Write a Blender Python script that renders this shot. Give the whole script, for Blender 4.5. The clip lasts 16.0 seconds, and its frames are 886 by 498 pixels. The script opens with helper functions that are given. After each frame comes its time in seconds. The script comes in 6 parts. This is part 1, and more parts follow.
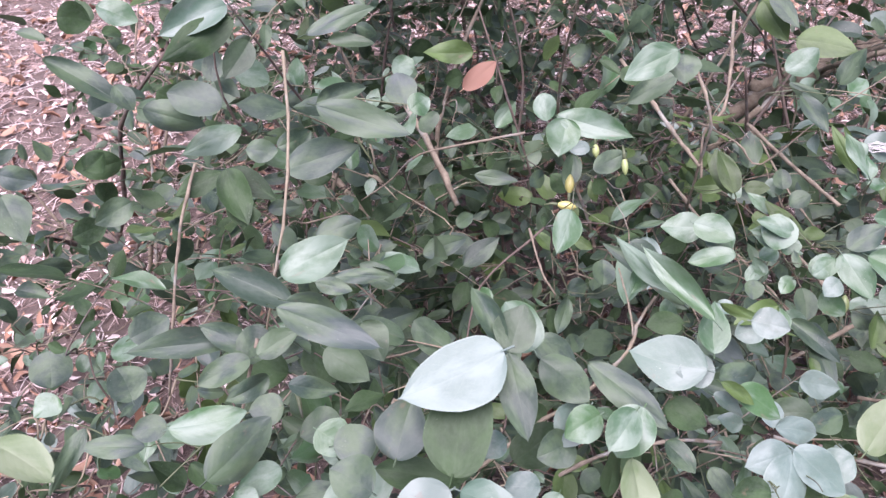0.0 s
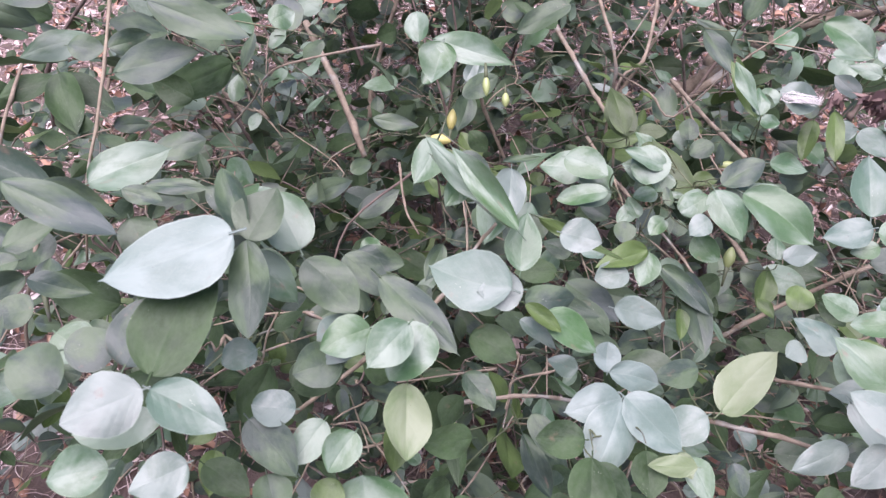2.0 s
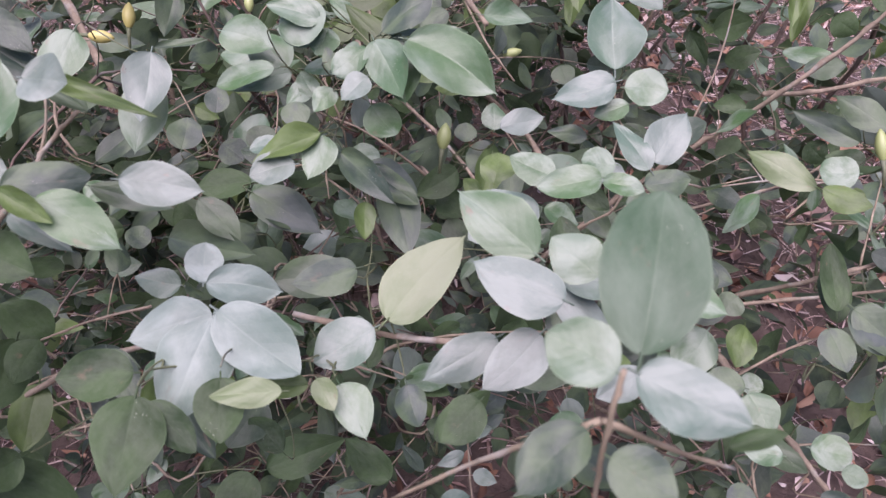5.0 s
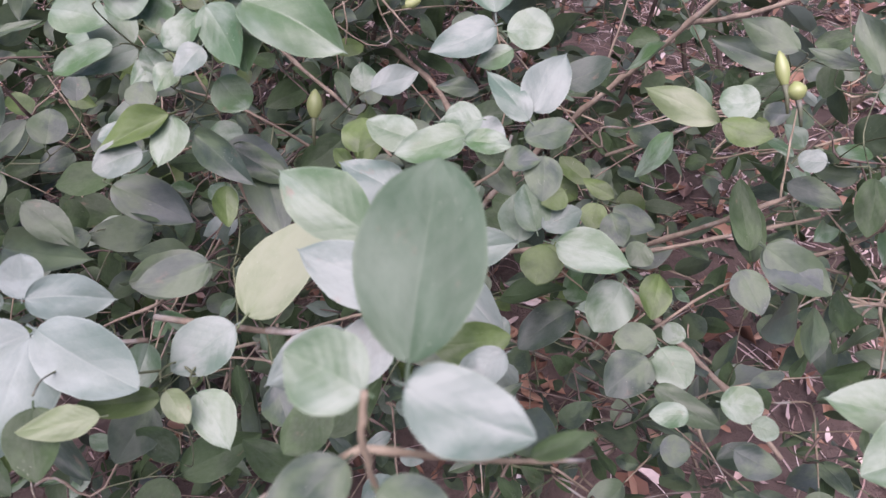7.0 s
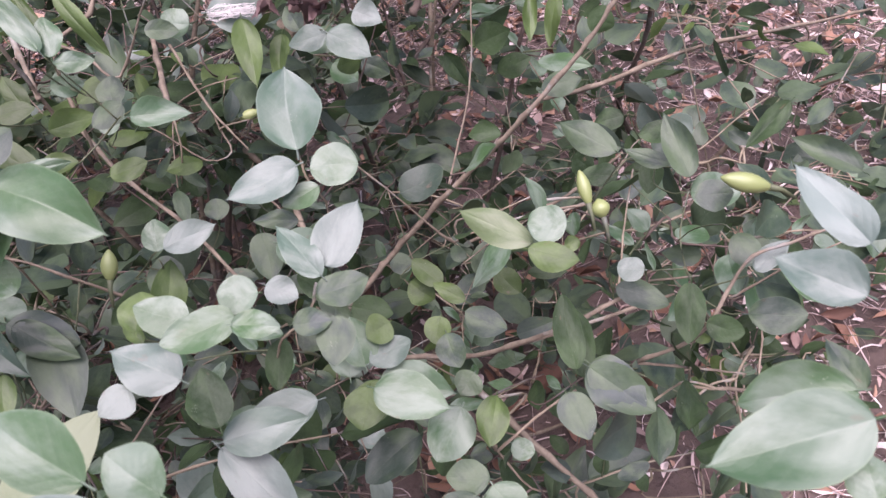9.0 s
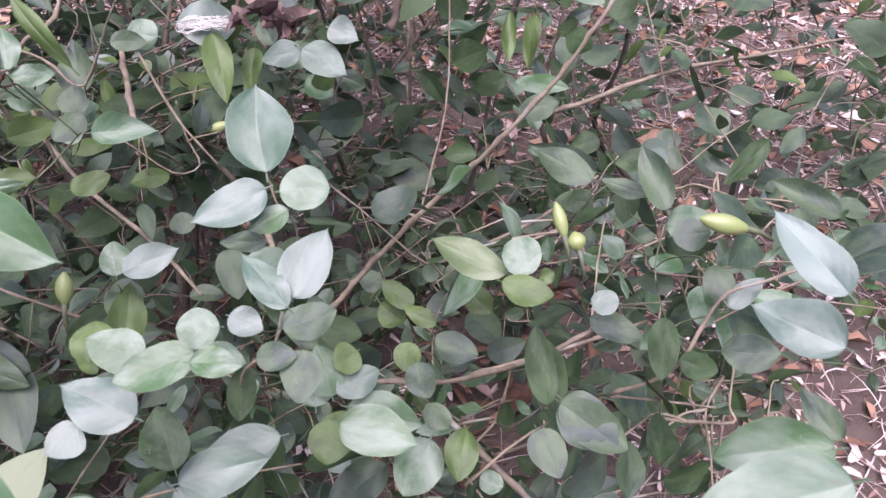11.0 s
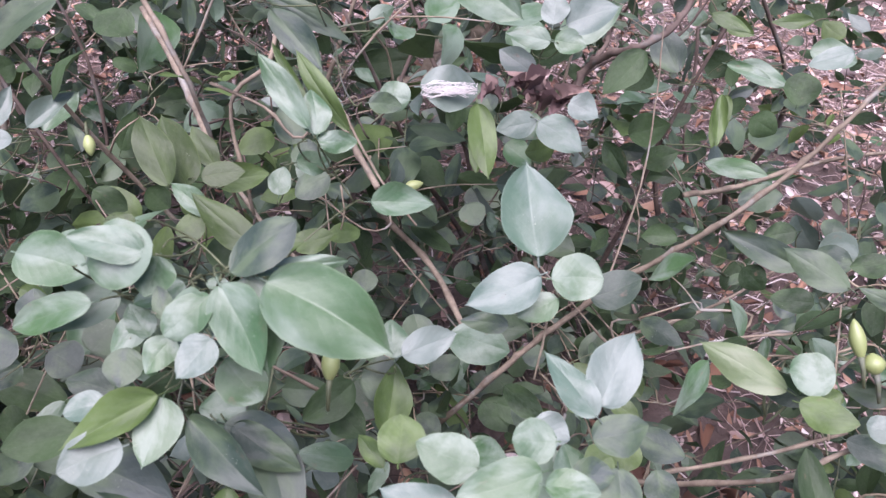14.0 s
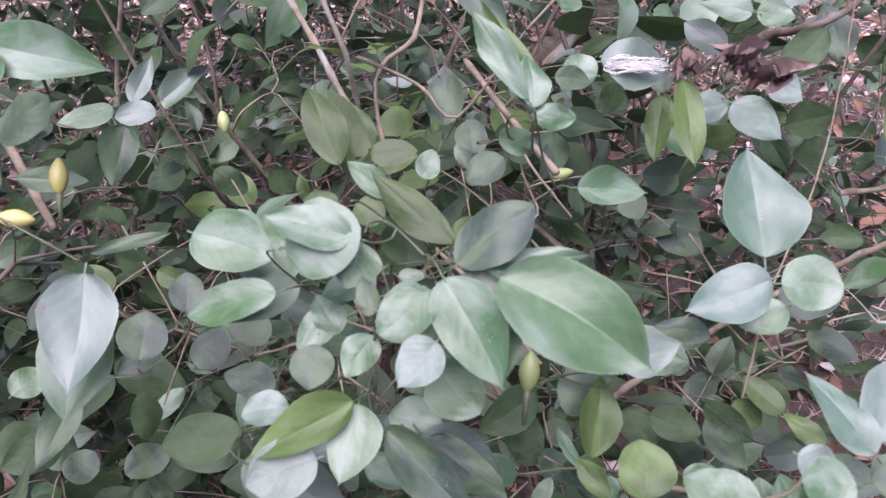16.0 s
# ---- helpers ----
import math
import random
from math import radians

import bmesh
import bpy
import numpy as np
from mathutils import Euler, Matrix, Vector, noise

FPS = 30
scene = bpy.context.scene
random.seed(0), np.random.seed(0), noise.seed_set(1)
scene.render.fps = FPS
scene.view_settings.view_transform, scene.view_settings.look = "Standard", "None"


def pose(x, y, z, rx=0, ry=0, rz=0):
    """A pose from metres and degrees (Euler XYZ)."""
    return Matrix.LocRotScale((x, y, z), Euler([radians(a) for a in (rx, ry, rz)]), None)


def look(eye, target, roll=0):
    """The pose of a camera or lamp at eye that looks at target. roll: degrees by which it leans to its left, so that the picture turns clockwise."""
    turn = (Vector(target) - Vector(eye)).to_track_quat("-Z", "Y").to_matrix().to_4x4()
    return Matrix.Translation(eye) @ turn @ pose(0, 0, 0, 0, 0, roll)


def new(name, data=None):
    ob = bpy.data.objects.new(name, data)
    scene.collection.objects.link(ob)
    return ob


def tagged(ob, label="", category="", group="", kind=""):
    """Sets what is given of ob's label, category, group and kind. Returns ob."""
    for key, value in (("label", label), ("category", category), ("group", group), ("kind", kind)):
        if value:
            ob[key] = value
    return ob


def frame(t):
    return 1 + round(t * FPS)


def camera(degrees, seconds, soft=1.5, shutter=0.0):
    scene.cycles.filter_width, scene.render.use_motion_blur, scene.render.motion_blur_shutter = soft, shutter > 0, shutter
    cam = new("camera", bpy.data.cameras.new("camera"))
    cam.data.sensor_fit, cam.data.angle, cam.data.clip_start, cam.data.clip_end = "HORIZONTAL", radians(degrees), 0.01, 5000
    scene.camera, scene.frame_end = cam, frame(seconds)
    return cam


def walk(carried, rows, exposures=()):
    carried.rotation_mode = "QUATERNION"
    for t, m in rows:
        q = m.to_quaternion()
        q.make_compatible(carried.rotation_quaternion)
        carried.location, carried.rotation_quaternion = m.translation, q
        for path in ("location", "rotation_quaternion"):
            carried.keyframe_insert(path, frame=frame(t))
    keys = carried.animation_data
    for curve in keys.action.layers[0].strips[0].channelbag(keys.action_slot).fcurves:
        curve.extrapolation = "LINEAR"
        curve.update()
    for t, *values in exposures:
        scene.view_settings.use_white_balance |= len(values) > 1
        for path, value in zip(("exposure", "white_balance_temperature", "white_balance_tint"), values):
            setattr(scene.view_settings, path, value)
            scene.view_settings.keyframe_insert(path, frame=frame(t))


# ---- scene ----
# A waist-high shrub seen from close above, over a floor of dry litter.
SOFT, EXPOSURE, SKY = 1.4, 0.76, 0.105
cam = camera(64.24, 16.0, soft=SOFT)
cam.data.dof.use_dof, cam.data.dof.focus_distance, cam.data.dof.aperture_fstop = True, 0.65, 24.0
ROWS = [
    (0.0, 0.0000, 0.0000, 1.0400, 48.01, -0.01, 0.01),
    (0.5, 0.0397, -0.0022, 1.0309, 47.82, 0.65, 0.23),
    (1.0, 0.0693, -0.0013, 1.0236, 48.07, 0.05, 0.25),
    (1.5, 0.0931, -0.0034, 1.0018, 49.18, -1.66, 2.18),
    (2.0, 0.1299, 0.0054, 0.9559, 48.65, -1.85, 2.72),
    (2.5, 0.1611, 0.0159, 0.9155, 47.51, -1.56, 3.03),
    (3.0, 0.1995, 0.0332, 0.8832, 46.69, -0.41, 2.86),
    (3.5, 0.2329, 0.0423, 0.8545, 46.70, -0.84, 1.81),
    (4.0, 0.2638, 0.0454, 0.8475, 46.80, -0.65, 0.95),
    (4.5, 0.2891, 0.0425, 0.8463, 46.80, -0.17, -0.06),
    (5.0, 0.3219, 0.0531, 0.8483, 46.92, 1.28, -3.50),
    (5.2, 0.3266, 0.0582, 0.8450, 46.87, 1.17, -5.06),
    (7.3, 0.3858, 0.0757, 0.8291, 42.73, 4.34, -8.77),
    (7.5, 0.3924, 0.0747, 0.8288, 42.53, 4.20, -8.34),
    (8.0, 0.4124, 0.0726, 0.8281, 43.16, 4.41, -9.75),
    (8.5, 0.4376, 0.0928, 0.8415, 44.54, 4.90, -13.65),
    (9.0, 0.4563, 0.1099, 0.8546, 45.56, 4.87, -16.17),
    (9.2, 0.4598, 0.1114, 0.8572, 45.88, 4.82, -16.41),
    (11.3, 0.4607, 0.1261, 0.8568, 45.88, 1.83, -16.59),
    (11.5, 0.4599, 0.1264, 0.8550, 45.78, 1.64, -16.39),
    (12.0, 0.4492, 0.1344, 0.8578, 46.26, 1.40, -15.32),
    (12.5, 0.4227, 0.1482, 0.8619, 47.01, 0.50, -13.71),
    (13.0, 0.4051, 0.1576, 0.8606, 47.70, 0.17, -12.27),
    (13.5, 0.3691, 0.1733, 0.8607, 49.31, 0.10, -11.10),
    (14.0, 0.3475, 0.1893, 0.8627, 49.40, -0.16, -11.35),
    (14.5, 0.3309, 0.1979, 0.8609, 50.04, -0.36, -10.61),
    (15.0, 0.3179, 0.2122, 0.8557, 50.05, -0.06, -9.54),
    (15.5, 0.2996, 0.2247, 0.8448, 49.44, 0.75, -7.90),
    (16.0, 0.2874, 0.2317, 0.8353, 48.84, 1.30, -6.66),
]
walk(cam, [(t, pose(*row)) for t, *row in ROWS], exposures=[(t, EXPOSURE + e, k, tint) for t, e, k, tint in ((0.0, 0.32, 6250, 28), (2.0, 0.24, 6330, 30), (3.0, 0.06, 6400, 35), (5.0, -0.04, 6490, 36), (9.0, 0.06, 6560, 33), (11.5, 0.17, 6320, 29), (16.0, 0.16, 6220, 30))])

# ---- sky and sun: shade under an open, bright sky ----
world = bpy.data.worlds.new("sky")
scene.world = world
world.use_nodes = True
wn = world.node_tree
sky = wn.nodes.new("ShaderNodeTexSky")
sky.sky_type, sky.sun_disc = "NISHITA", False
sky.sun_elevation, sky.sun_rotation = radians(76), radians(200)
sky.air_density, sky.dust_density = 1.0, 1.5
wn.links.new(sky.outputs[0], wn.nodes["Background"].inputs[0])
wn.nodes["Background"].inputs[1].default_value = SKY
sun = new("sun", bpy.data.lights.new("sun", "SUN"))
sun.data.energy, sun.data.angle, sun.data.color = 5.0, radians(60), (1.0, 0.955, 0.985)
sun.matrix_world = look((-0.5, -1.1, 5.0), (0, 0.3, 0))


# ---- materials ----
def ramp(nt, fac, stops):
    r = nt.nodes.new("ShaderNodeValToRGB")
    while len(r.color_ramp.elements) < len(stops):
        r.color_ramp.elements.new(0.5)
    for e, (p, c) in zip(r.color_ramp.elements, stops):
        e.position, e.color = p, (*c, 1)
    nt.links.new(fac, r.inputs[0])
    return r.outputs[0]


def tex(nt, kind, scale, vec, **sockets):
    n = nt.nodes.new(kind)
    n.inputs["Scale"].default_value = scale
    for k, v in sockets.items():
        n.inputs[k].default_value = v
    nt.links.new(vec, n.inputs["Vector"])
    return n


def maths(nt, op, a, b=0.0, c=0.0):
    n = nt.nodes.new("ShaderNodeMath")
    n.operation = op
    for i, v in enumerate((a, b, c)):
        if isinstance(v, (int, float)):
            n.inputs[i].default_value = v
        else:
            nt.links.new(v, n.inputs[i])
    return n.outputs[0]


def mixed(nt, fac, a, b, mode="MIX"):
    n = nt.nodes.new("ShaderNodeMix")
    n.data_type, n.blend_type = "RGBA", mode
    for sock, v in ((n.inputs[0], fac), (n.inputs[6], a), (n.inputs[7], b)):
        if isinstance(v, (int, float)):
            sock.default_value = v
        elif isinstance(v, tuple):
            sock.default_value = (*v, 1)
        else:
            nt.links.new(v, sock)
    return n.outputs[2]


def fresh(name):
    m = bpy.data.materials.new(name)
    m.use_nodes = True
    nt = m.node_tree
    return m, nt, nt.nodes["Principled BSDF"], nt.nodes.new("ShaderNodeTexCoord")


def chance(nt):
    """One random number for each separate leaf, whether it is an object or an island of a mesh."""
    ob, geo = nt.nodes.new("ShaderNodeObjectInfo"), nt.nodes.new("ShaderNodeNewGeometry")
    return maths(nt, "FRACT", maths(nt, "ADD", ob.outputs["Random"], geo.outputs["Random Per Island"]))


def leaf_material(name, tones, vein, rough=0.4, thin=0.2, spots=0.5, gloss=1.0, dusty=0.025, sheen_tone=None):
    m, nt, p, co = fresh(name)
    r = chance(nt)
    uv = nt.nodes.new("ShaderNodeSeparateXYZ")
    nt.links.new(co.outputs["UV"], uv.inputs[0])
    across = maths(nt, "ABSOLUTE", maths(nt, "SUBTRACT", uv.outputs[0], 0.5))
    shift = nt.nodes.new("ShaderNodeVectorMath")
    shift.operation = "ADD"
    nt.links.new(co.outputs["UV"], shift.inputs[0])
    nt.links.new(maths(nt, "MULTIPLY", r, 37.0), shift.inputs[1])
    base = ramp(nt, r, tones)
    mottle = tex(nt, "ShaderNodeTexNoise", 3.0, shift.outputs[0], Detail=4.0)
    base = mixed(nt, maths(nt, "MULTIPLY", mottle.outputs[0], 0.55), base, tuple(0.55 * v for v in tones[0][1]))
    # midrib and slanting side veins
    rib = maths(nt, "SMOOTH_MIN", maths(nt, "MULTIPLY", across, 42.0), 1.0, 0.3)
    slant = maths(nt, "SUBTRACT", maths(nt, "MULTIPLY", uv.outputs[1], 7.0), maths(nt, "MULTIPLY", across, 5.0))
    side = maths(nt, "POWER", maths(nt, "ABSOLUTE", maths(nt, "SUBTRACT", maths(nt, "FRACT", slant), 0.5)), 0.6)
    base = mixed(nt, maths(nt, "MULTIPLY", maths(nt, "SUBTRACT", 1.0, rib), 0.20), base, vein)
    base = mixed(nt, maths(nt, "MULTIPLY", maths(nt, "GREATER_THAN", 0.12, side), 0.09), base, vein)
    # pale specks
    speck = tex(nt, "ShaderNodeTexVoronoi", 15.0, shift.outputs[0])
    size = tex(nt, "ShaderNodeTexNoise", 2.1, shift.outputs[0])
    dot = maths(nt, "LESS_THAN", speck.outputs["Distance"], maths(nt, "MULTIPLY", maths(nt, "SUBTRACT", size.outputs[0], 0.52), 0.9))
    base = mixed(nt, maths(nt, "MULTIPLY", dot, spots), base, (0.32, 0.36, 0.27))
    # broad patches of sky sheen painted into the colour; dusty lifts their tone
    sheen_noise = tex(nt, "ShaderNodeTexNoise", 1.05, shift.outputs[0], Detail=5.0, Roughness=0.58, Distortion=0.4)
    sheen_mask = maths(nt, "MULTIPLY", maths(nt, "MAXIMUM", maths(nt, "SUBTRACT", sheen_noise.outputs[0], 0.43), 0.0), 5.6)
    base = mixed(nt, maths(nt, "MINIMUM", sheen_mask, 0.85), base, sheen_tone or tuple(1.3 * v + dusty for v in tones[-1][1]))
    # fine pale dust
    dust = tex(nt, "ShaderNodeTexNoise", 9.0, shift.outputs[0], Detail=8.0, Roughness=0.7)
    base = mixed(nt, maths(nt, "MULTIPLY", maths(nt, "MAXIMUM", maths(nt, "SUBTRACT", dust.outputs[0], 0.38), 0.0), 0.30), base, (0.26, 0.29, 0.24))
    net = tex(nt, "ShaderNodeTexVoronoi", 24.0, shift.outputs[0], Randomness=0.9)
    net.feature = "DISTANCE_TO_EDGE"
    base = mixed(nt, maths(nt, "MULTIPLY", maths(nt, "LESS_THAN", net.outputs["Distance"], 0.05), 0.07), base, vein)
    # thin pale rim, and a few brown blemishes
    base = mixed(nt, maths(nt, "MULTIPLY", maths(nt, "GREATER_THAN", across, 0.478), 0.35), base, vein)
    blot = tex(nt, "ShaderNodeTexNoise", 2.4, shift.outputs[0], Detail=5.0, Roughness=0.6)
    mark = maths(nt, "MULTIPLY", maths(nt, "MAXIMUM", maths(nt, "SUBTRACT", blot.outputs[0], 0.66), 0.0), 6.0)
    base = mixed(nt, maths(nt, "MINIMUM", mark, 0.55), base, (0.16, 0.105, 0.075))
    pit = tex(nt, "ShaderNodeTexVoronoi", 11.0, shift.outputs[0])
    dark = maths(nt, "LESS_THAN", pit.outputs["Distance"], maths(nt, "MULTIPLY", maths(nt, "SUBTRACT", blot.outputs[0], 0.50), 0.5))
    base = mixed(nt, maths(nt, "MULTIPLY", dark, 0.7), base, (0.05, 0.035, 0.025))
    nt.links.new(base, p.inputs["Base Color"])
    nt.links.new(maths(nt, "ADD", rough - 0.07, maths(nt, "ADD", maths(nt, "MULTIPLY", dust.outputs[0], 0.22), maths(nt, "MULTIPLY", sheen_noise.outputs[0], 0.16))), p.inputs["Roughness"])
    p.inputs["Specular IOR Level"].default_value = 0.62 * gloss
    p.inputs["Coat Weight"].default_value, p.inputs["Coat Roughness"].default_value = 0.30 * gloss, 0.46
    bump = nt.nodes.new("ShaderNodeBump")
    bump.inputs["Strength"].default_value, bump.inputs["Distance"].default_value = 0.45, 0.002
    wave = maths(nt, "ADD", maths(nt, "MULTIPLY", mottle.outputs[0], 0.6), maths(nt, "ADD", maths(nt, "MULTIPLY", rib, 0.05), maths(nt, "MULTIPLY", side, 0.09)))
    nt.links.new(wave, bump.inputs["Height"])
    nt.links.new(bump.outputs[0], p.inputs["Normal"])
    glow = nt.nodes.new("ShaderNodeBsdfTranslucent")
    nt.links.new(mixed(nt, 0.4, base, (0.13, 0.20, 0.07)), glow.inputs[0])
    mix = nt.nodes.new("ShaderNodeMixShader")
    mix.inputs[0].default_value = thin
    nt.links.new(p.outputs[0], mix.inputs[1])
    nt.links.new(glow.outputs[0], mix.inputs[2])
    nt.links.new(mix.outputs[0], nt.nodes["Material Output"].inputs[0])
    return m


def bark_material(name, dark, pale, rough=0.85):
    m, nt, p, co = fresh(name)
    n1 = tex(nt, "ShaderNodeTexNoise", 60.0, co.outputs["Object"], Detail=6.0, Roughness=0.65)
    n2 = tex(nt, "ShaderNodeTexNoise", 400.0, co.outputs["Object"], Detail=3.0)
    c = ramp(nt, n1.outputs[0], [(0.3, dark), (0.7, pale)])
    c = mixed(nt, maths(nt, "MULTIPLY", n2.outputs[0], 0.4), c, tuple(0.6 * v for v in dark))
    n3 = tex(nt, "ShaderNodeTexNoise", 24.0, co.outputs["Object"], Detail=4.0, Roughness=0.7)
    blot = ramp(nt, n3.outputs[0], [(0.56, (0, 0, 0)), (0.66, (0.65, 0.65, 0.65))])
    grey = sum(pale) / 3.0
    c = mixed(nt, blot, c, (grey * 1.02, grey * 1.05, grey * 0.96))
    nt.links.new(c, p.inputs["Base Color"])
    p.inputs["Roughness"].default_value = rough
    bump = nt.nodes.new("ShaderNodeBump")
    bump.inputs["Strength"].default_value, bump.inputs["Distance"].default_value = 0.6, 0.002
    nt.links.new(n1.outputs[0], bump.inputs["Height"])
    nt.links.new(bump.outputs[0], p.inputs["Normal"])
    return m


def litter_material(name, stops):
    m, nt, p, co = fresh(name)
    r = chance(nt)
    n = tex(nt, "ShaderNodeTexNoise", 90.0, co.outputs["Object"], Detail=5.0)
    c = ramp(nt, r, stops)
    c = mixed(nt, maths(nt, "MULTIPLY", n.outputs[0], 0.35), c, (0.16, 0.11, 0.09))
    nt.links.new(c, p.inputs["Base Color"])
    p.inputs["Roughness"].default_value = 0.8
    return m


def soil_material():
    m, nt, p, co = fresh("soil")
    n1 = tex(nt, "ShaderNodeTexNoise", 9.0, co.outputs["Object"], Detail=8.0, Roughness=0.65)
    n2 = tex(nt, "ShaderNodeTexNoise", 120.0, co.outputs["Object"], Detail=6.0, Roughness=0.7)
    v = tex(nt, "ShaderNodeTexVoronoi", 55.0, co.outputs["Object"])
    c = ramp(nt, n1.outputs[0], [(0.3, (0.066, 0.045, 0.037)), (0.55, (0.150, 0.107, 0.091)), (0.75, (0.25, 0.19, 0.168))])
    c = mixed(nt, maths(nt, "MULTIPLY", n2.outputs[0], 0.6), c, (0.10, 0.075, 0.064))
    nt.links.new(c, p.inputs["Base Color"])
    p.inputs["Roughness"].default_value = 0.95
    bump = nt.nodes.new("ShaderNodeBump")
    bump.inputs["Strength"].default_value, bump.inputs["Distance"].default_value = 0.8, 0.01
    nt.links.new(maths(nt, "ADD", n2.outputs[0], v.outputs["Distance"]), bump.inputs["Height"])
    nt.links.new(bump.outputs[0], p.inputs["Normal"])
    return m


LEAF = leaf_material("leaf_mature", [(0.0, (0.014, 0.034, 0.018)), (0.25, (0.025, 0.049, 0.037)), (0.5, (0.021, 0.048, 0.021)), (0.75, (0.046, 0.068, 0.064)), (1.0, (0.040, 0.070, 0.028))], (0.085, 0.115, 0.07), rough=0.42, thin=0.15, gloss=0.6, dusty=0.012)
# deep green, also used for shaded leaves: their shade is in the colour
DEEP_SHADE = leaf_material("leaf_deep_shade", [(0.0, (0.016, 0.036, 0.013)), (1.0, (0.031, 0.058, 0.021))], (0.06, 0.10, 0.045), rough=0.44, thin=0.16, gloss=0.28, dusty=0.0)
YOUNG = leaf_material("leaf_young", [(0.0, (0.040, 0.080, 0.013)), (1.0, (0.064, 0.106, 0.025))], (0.12, 0.17, 0.06), thin=0.22, gloss=0.55, dusty=0.004)
# young leaf seen from its underside, the shadow side darkened in the colour
OLIVE = leaf_material("leaf_olive", [(0.0, (0.026, 0.052, 0.008)), (1.0, (0.040, 0.068, 0.015))], (0.09, 0.13, 0.04), thin=0.22, gloss=0.5, dusty=0.002)
SAGE = leaf_material("leaf_sage", [(0.0, (0.032, 0.078, 0.036)), (1.0, (0.044, 0.086, 0.046))], (0.10, 0.15, 0.09), thin=0.15, gloss=0.5, sheen_tone=(0.066, 0.112, 0.068))
TENDER = leaf_material("leaf_tender", [(0.0, (0.112, 0.172, 0.066)), (1.0, (0.146, 0.200, 0.092))], (0.22, 0.27, 0.14), thin=0.25, gloss=0.7, sheen_tone=(0.185, 0.225, 0.130))
# next three: green leaves with rising sky sheen mixed into their base colour
PALE = leaf_material("leaf_pale", [(0.0, (0.030, 0.092, 0.024)), (0.3, (0.050, 0.112, 0.052)), (0.6, (0.042, 0.114, 0.028)), (1.0, (0.074, 0.132, 0.070))], (0.15, 0.22, 0.12), rough=0.36, thin=0.15, gloss=0.85, sheen_tone=(0.150, 0.208, 0.150))
SHEEN = leaf_material("leaf_sheen", [(0.0, (0.068, 0.130, 0.080)), (0.3, (0.082, 0.134, 0.108)), (0.65, (0.110, 0.138, 0.118)), (1.0, (0.098, 0.148, 0.108))], (0.17, 0.23, 0.17), rough=0.38, thin=0.12, gloss=0.8, sheen_tone=(0.152, 0.196, 0.164))
BRIGHT_SHEEN = leaf_material("leaf_bright_sheen", [(0.0, (0.108, 0.168, 0.132)), (1.0, (0.136, 0.186, 0.156))], (0.23, 0.29, 0.245), rough=0.40, thin=0.12, gloss=0.75, sheen_tone=(0.176, 0.232, 0.200))
BARK = bark_material("bark", (0.095, 0.073, 0.050), (0.32, 0.262, 0.190))
DARKBARK = bark_material("bark_dark", (0.055, 0.038, 0.030), (0.16, 0.12, 0.095))
TWIG = bark_material("twig_bark", (0.13, 0.104, 0.066), (0.33, 0.275, 0.19), rough=0.7)
GREENTWIG = bark_material("twig_green", (0.06, 0.075, 0.035), (0.13, 0.15, 0.075), rough=0.6)
LITTER = litter_material("dry_litter", [(0.0, (0.28, 0.18, 0.155)), (0.35, (0.50, 0.36, 0.325)), (0.7, (0.68, 0.55, 0.515)), (1.0, (0.86, 0.77, 0.735))])
DEAD = litter_material("dead_leaf", [(0.0, (0.12, 0.055, 0.035)), (0.5, (0.28, 0.14, 0.085)), (1.0, (0.46, 0.29, 0.20))])
FRUIT = leaf_material("fruit_skin", [(0.0, (0.15, 0.19, 0.06)), (1.0, (0.23, 0.27, 0.10))], (0.22, 0.27, 0.08), rough=0.42, thin=0.0, spots=0.2)
RIPE = leaf_material("fruit_ripe", [(0.0, (0.31, 0.28, 0.075)), (1.0, (0.38, 0.34, 0.11))], (0.4, 0.36, 0.1), rough=0.42, thin=0.0, spots=0.2)
WITHERED = litter_material("withered", [(0.0, (0.046, 0.025, 0.025)), (0.7, (0.11, 0.066, 0.064)), (1.0, (0.22, 0.15, 0.125))])
SOIL = soil_material()


# ---- builders ----
def part(name, mesh, material, parent, label=""):
    ob = new(name, mesh)
    if material and not mesh.materials:
        mesh.materials.append(material)
    ob.parent = parent
    return tagged(ob, label) if label else ob


def mesh_from(name, verts, faces, uvs=None, smooth=True):
    me = bpy.data.meshes.new(name)
    me.from_pydata([tuple(map(float, v)) for v in verts], [], faces)
    if uvs is not None:
        layer = me.uv_layers.new(name="uv")
        loops = np.zeros(len(me.loops), dtype=np.int32)
        me.loops.foreach_get("vertex_index", loops)
        layer.data.foreach_set("uv", np.asarray(uvs, dtype=np.float32)[loops].ravel())
    if smooth:
        me.shade_smooth()
    me.update()
    return me


ACROSS = {2: (-1, 0, 1), 3: (-1, -0.07, 0.07, 1), 6: (-1, -0.55, -0.06, 0, 0.06, 0.55, 1), 8: (-1, -0.72, -0.38, -0.05, 0, 0.05, 0.38, 0.72, 1)}


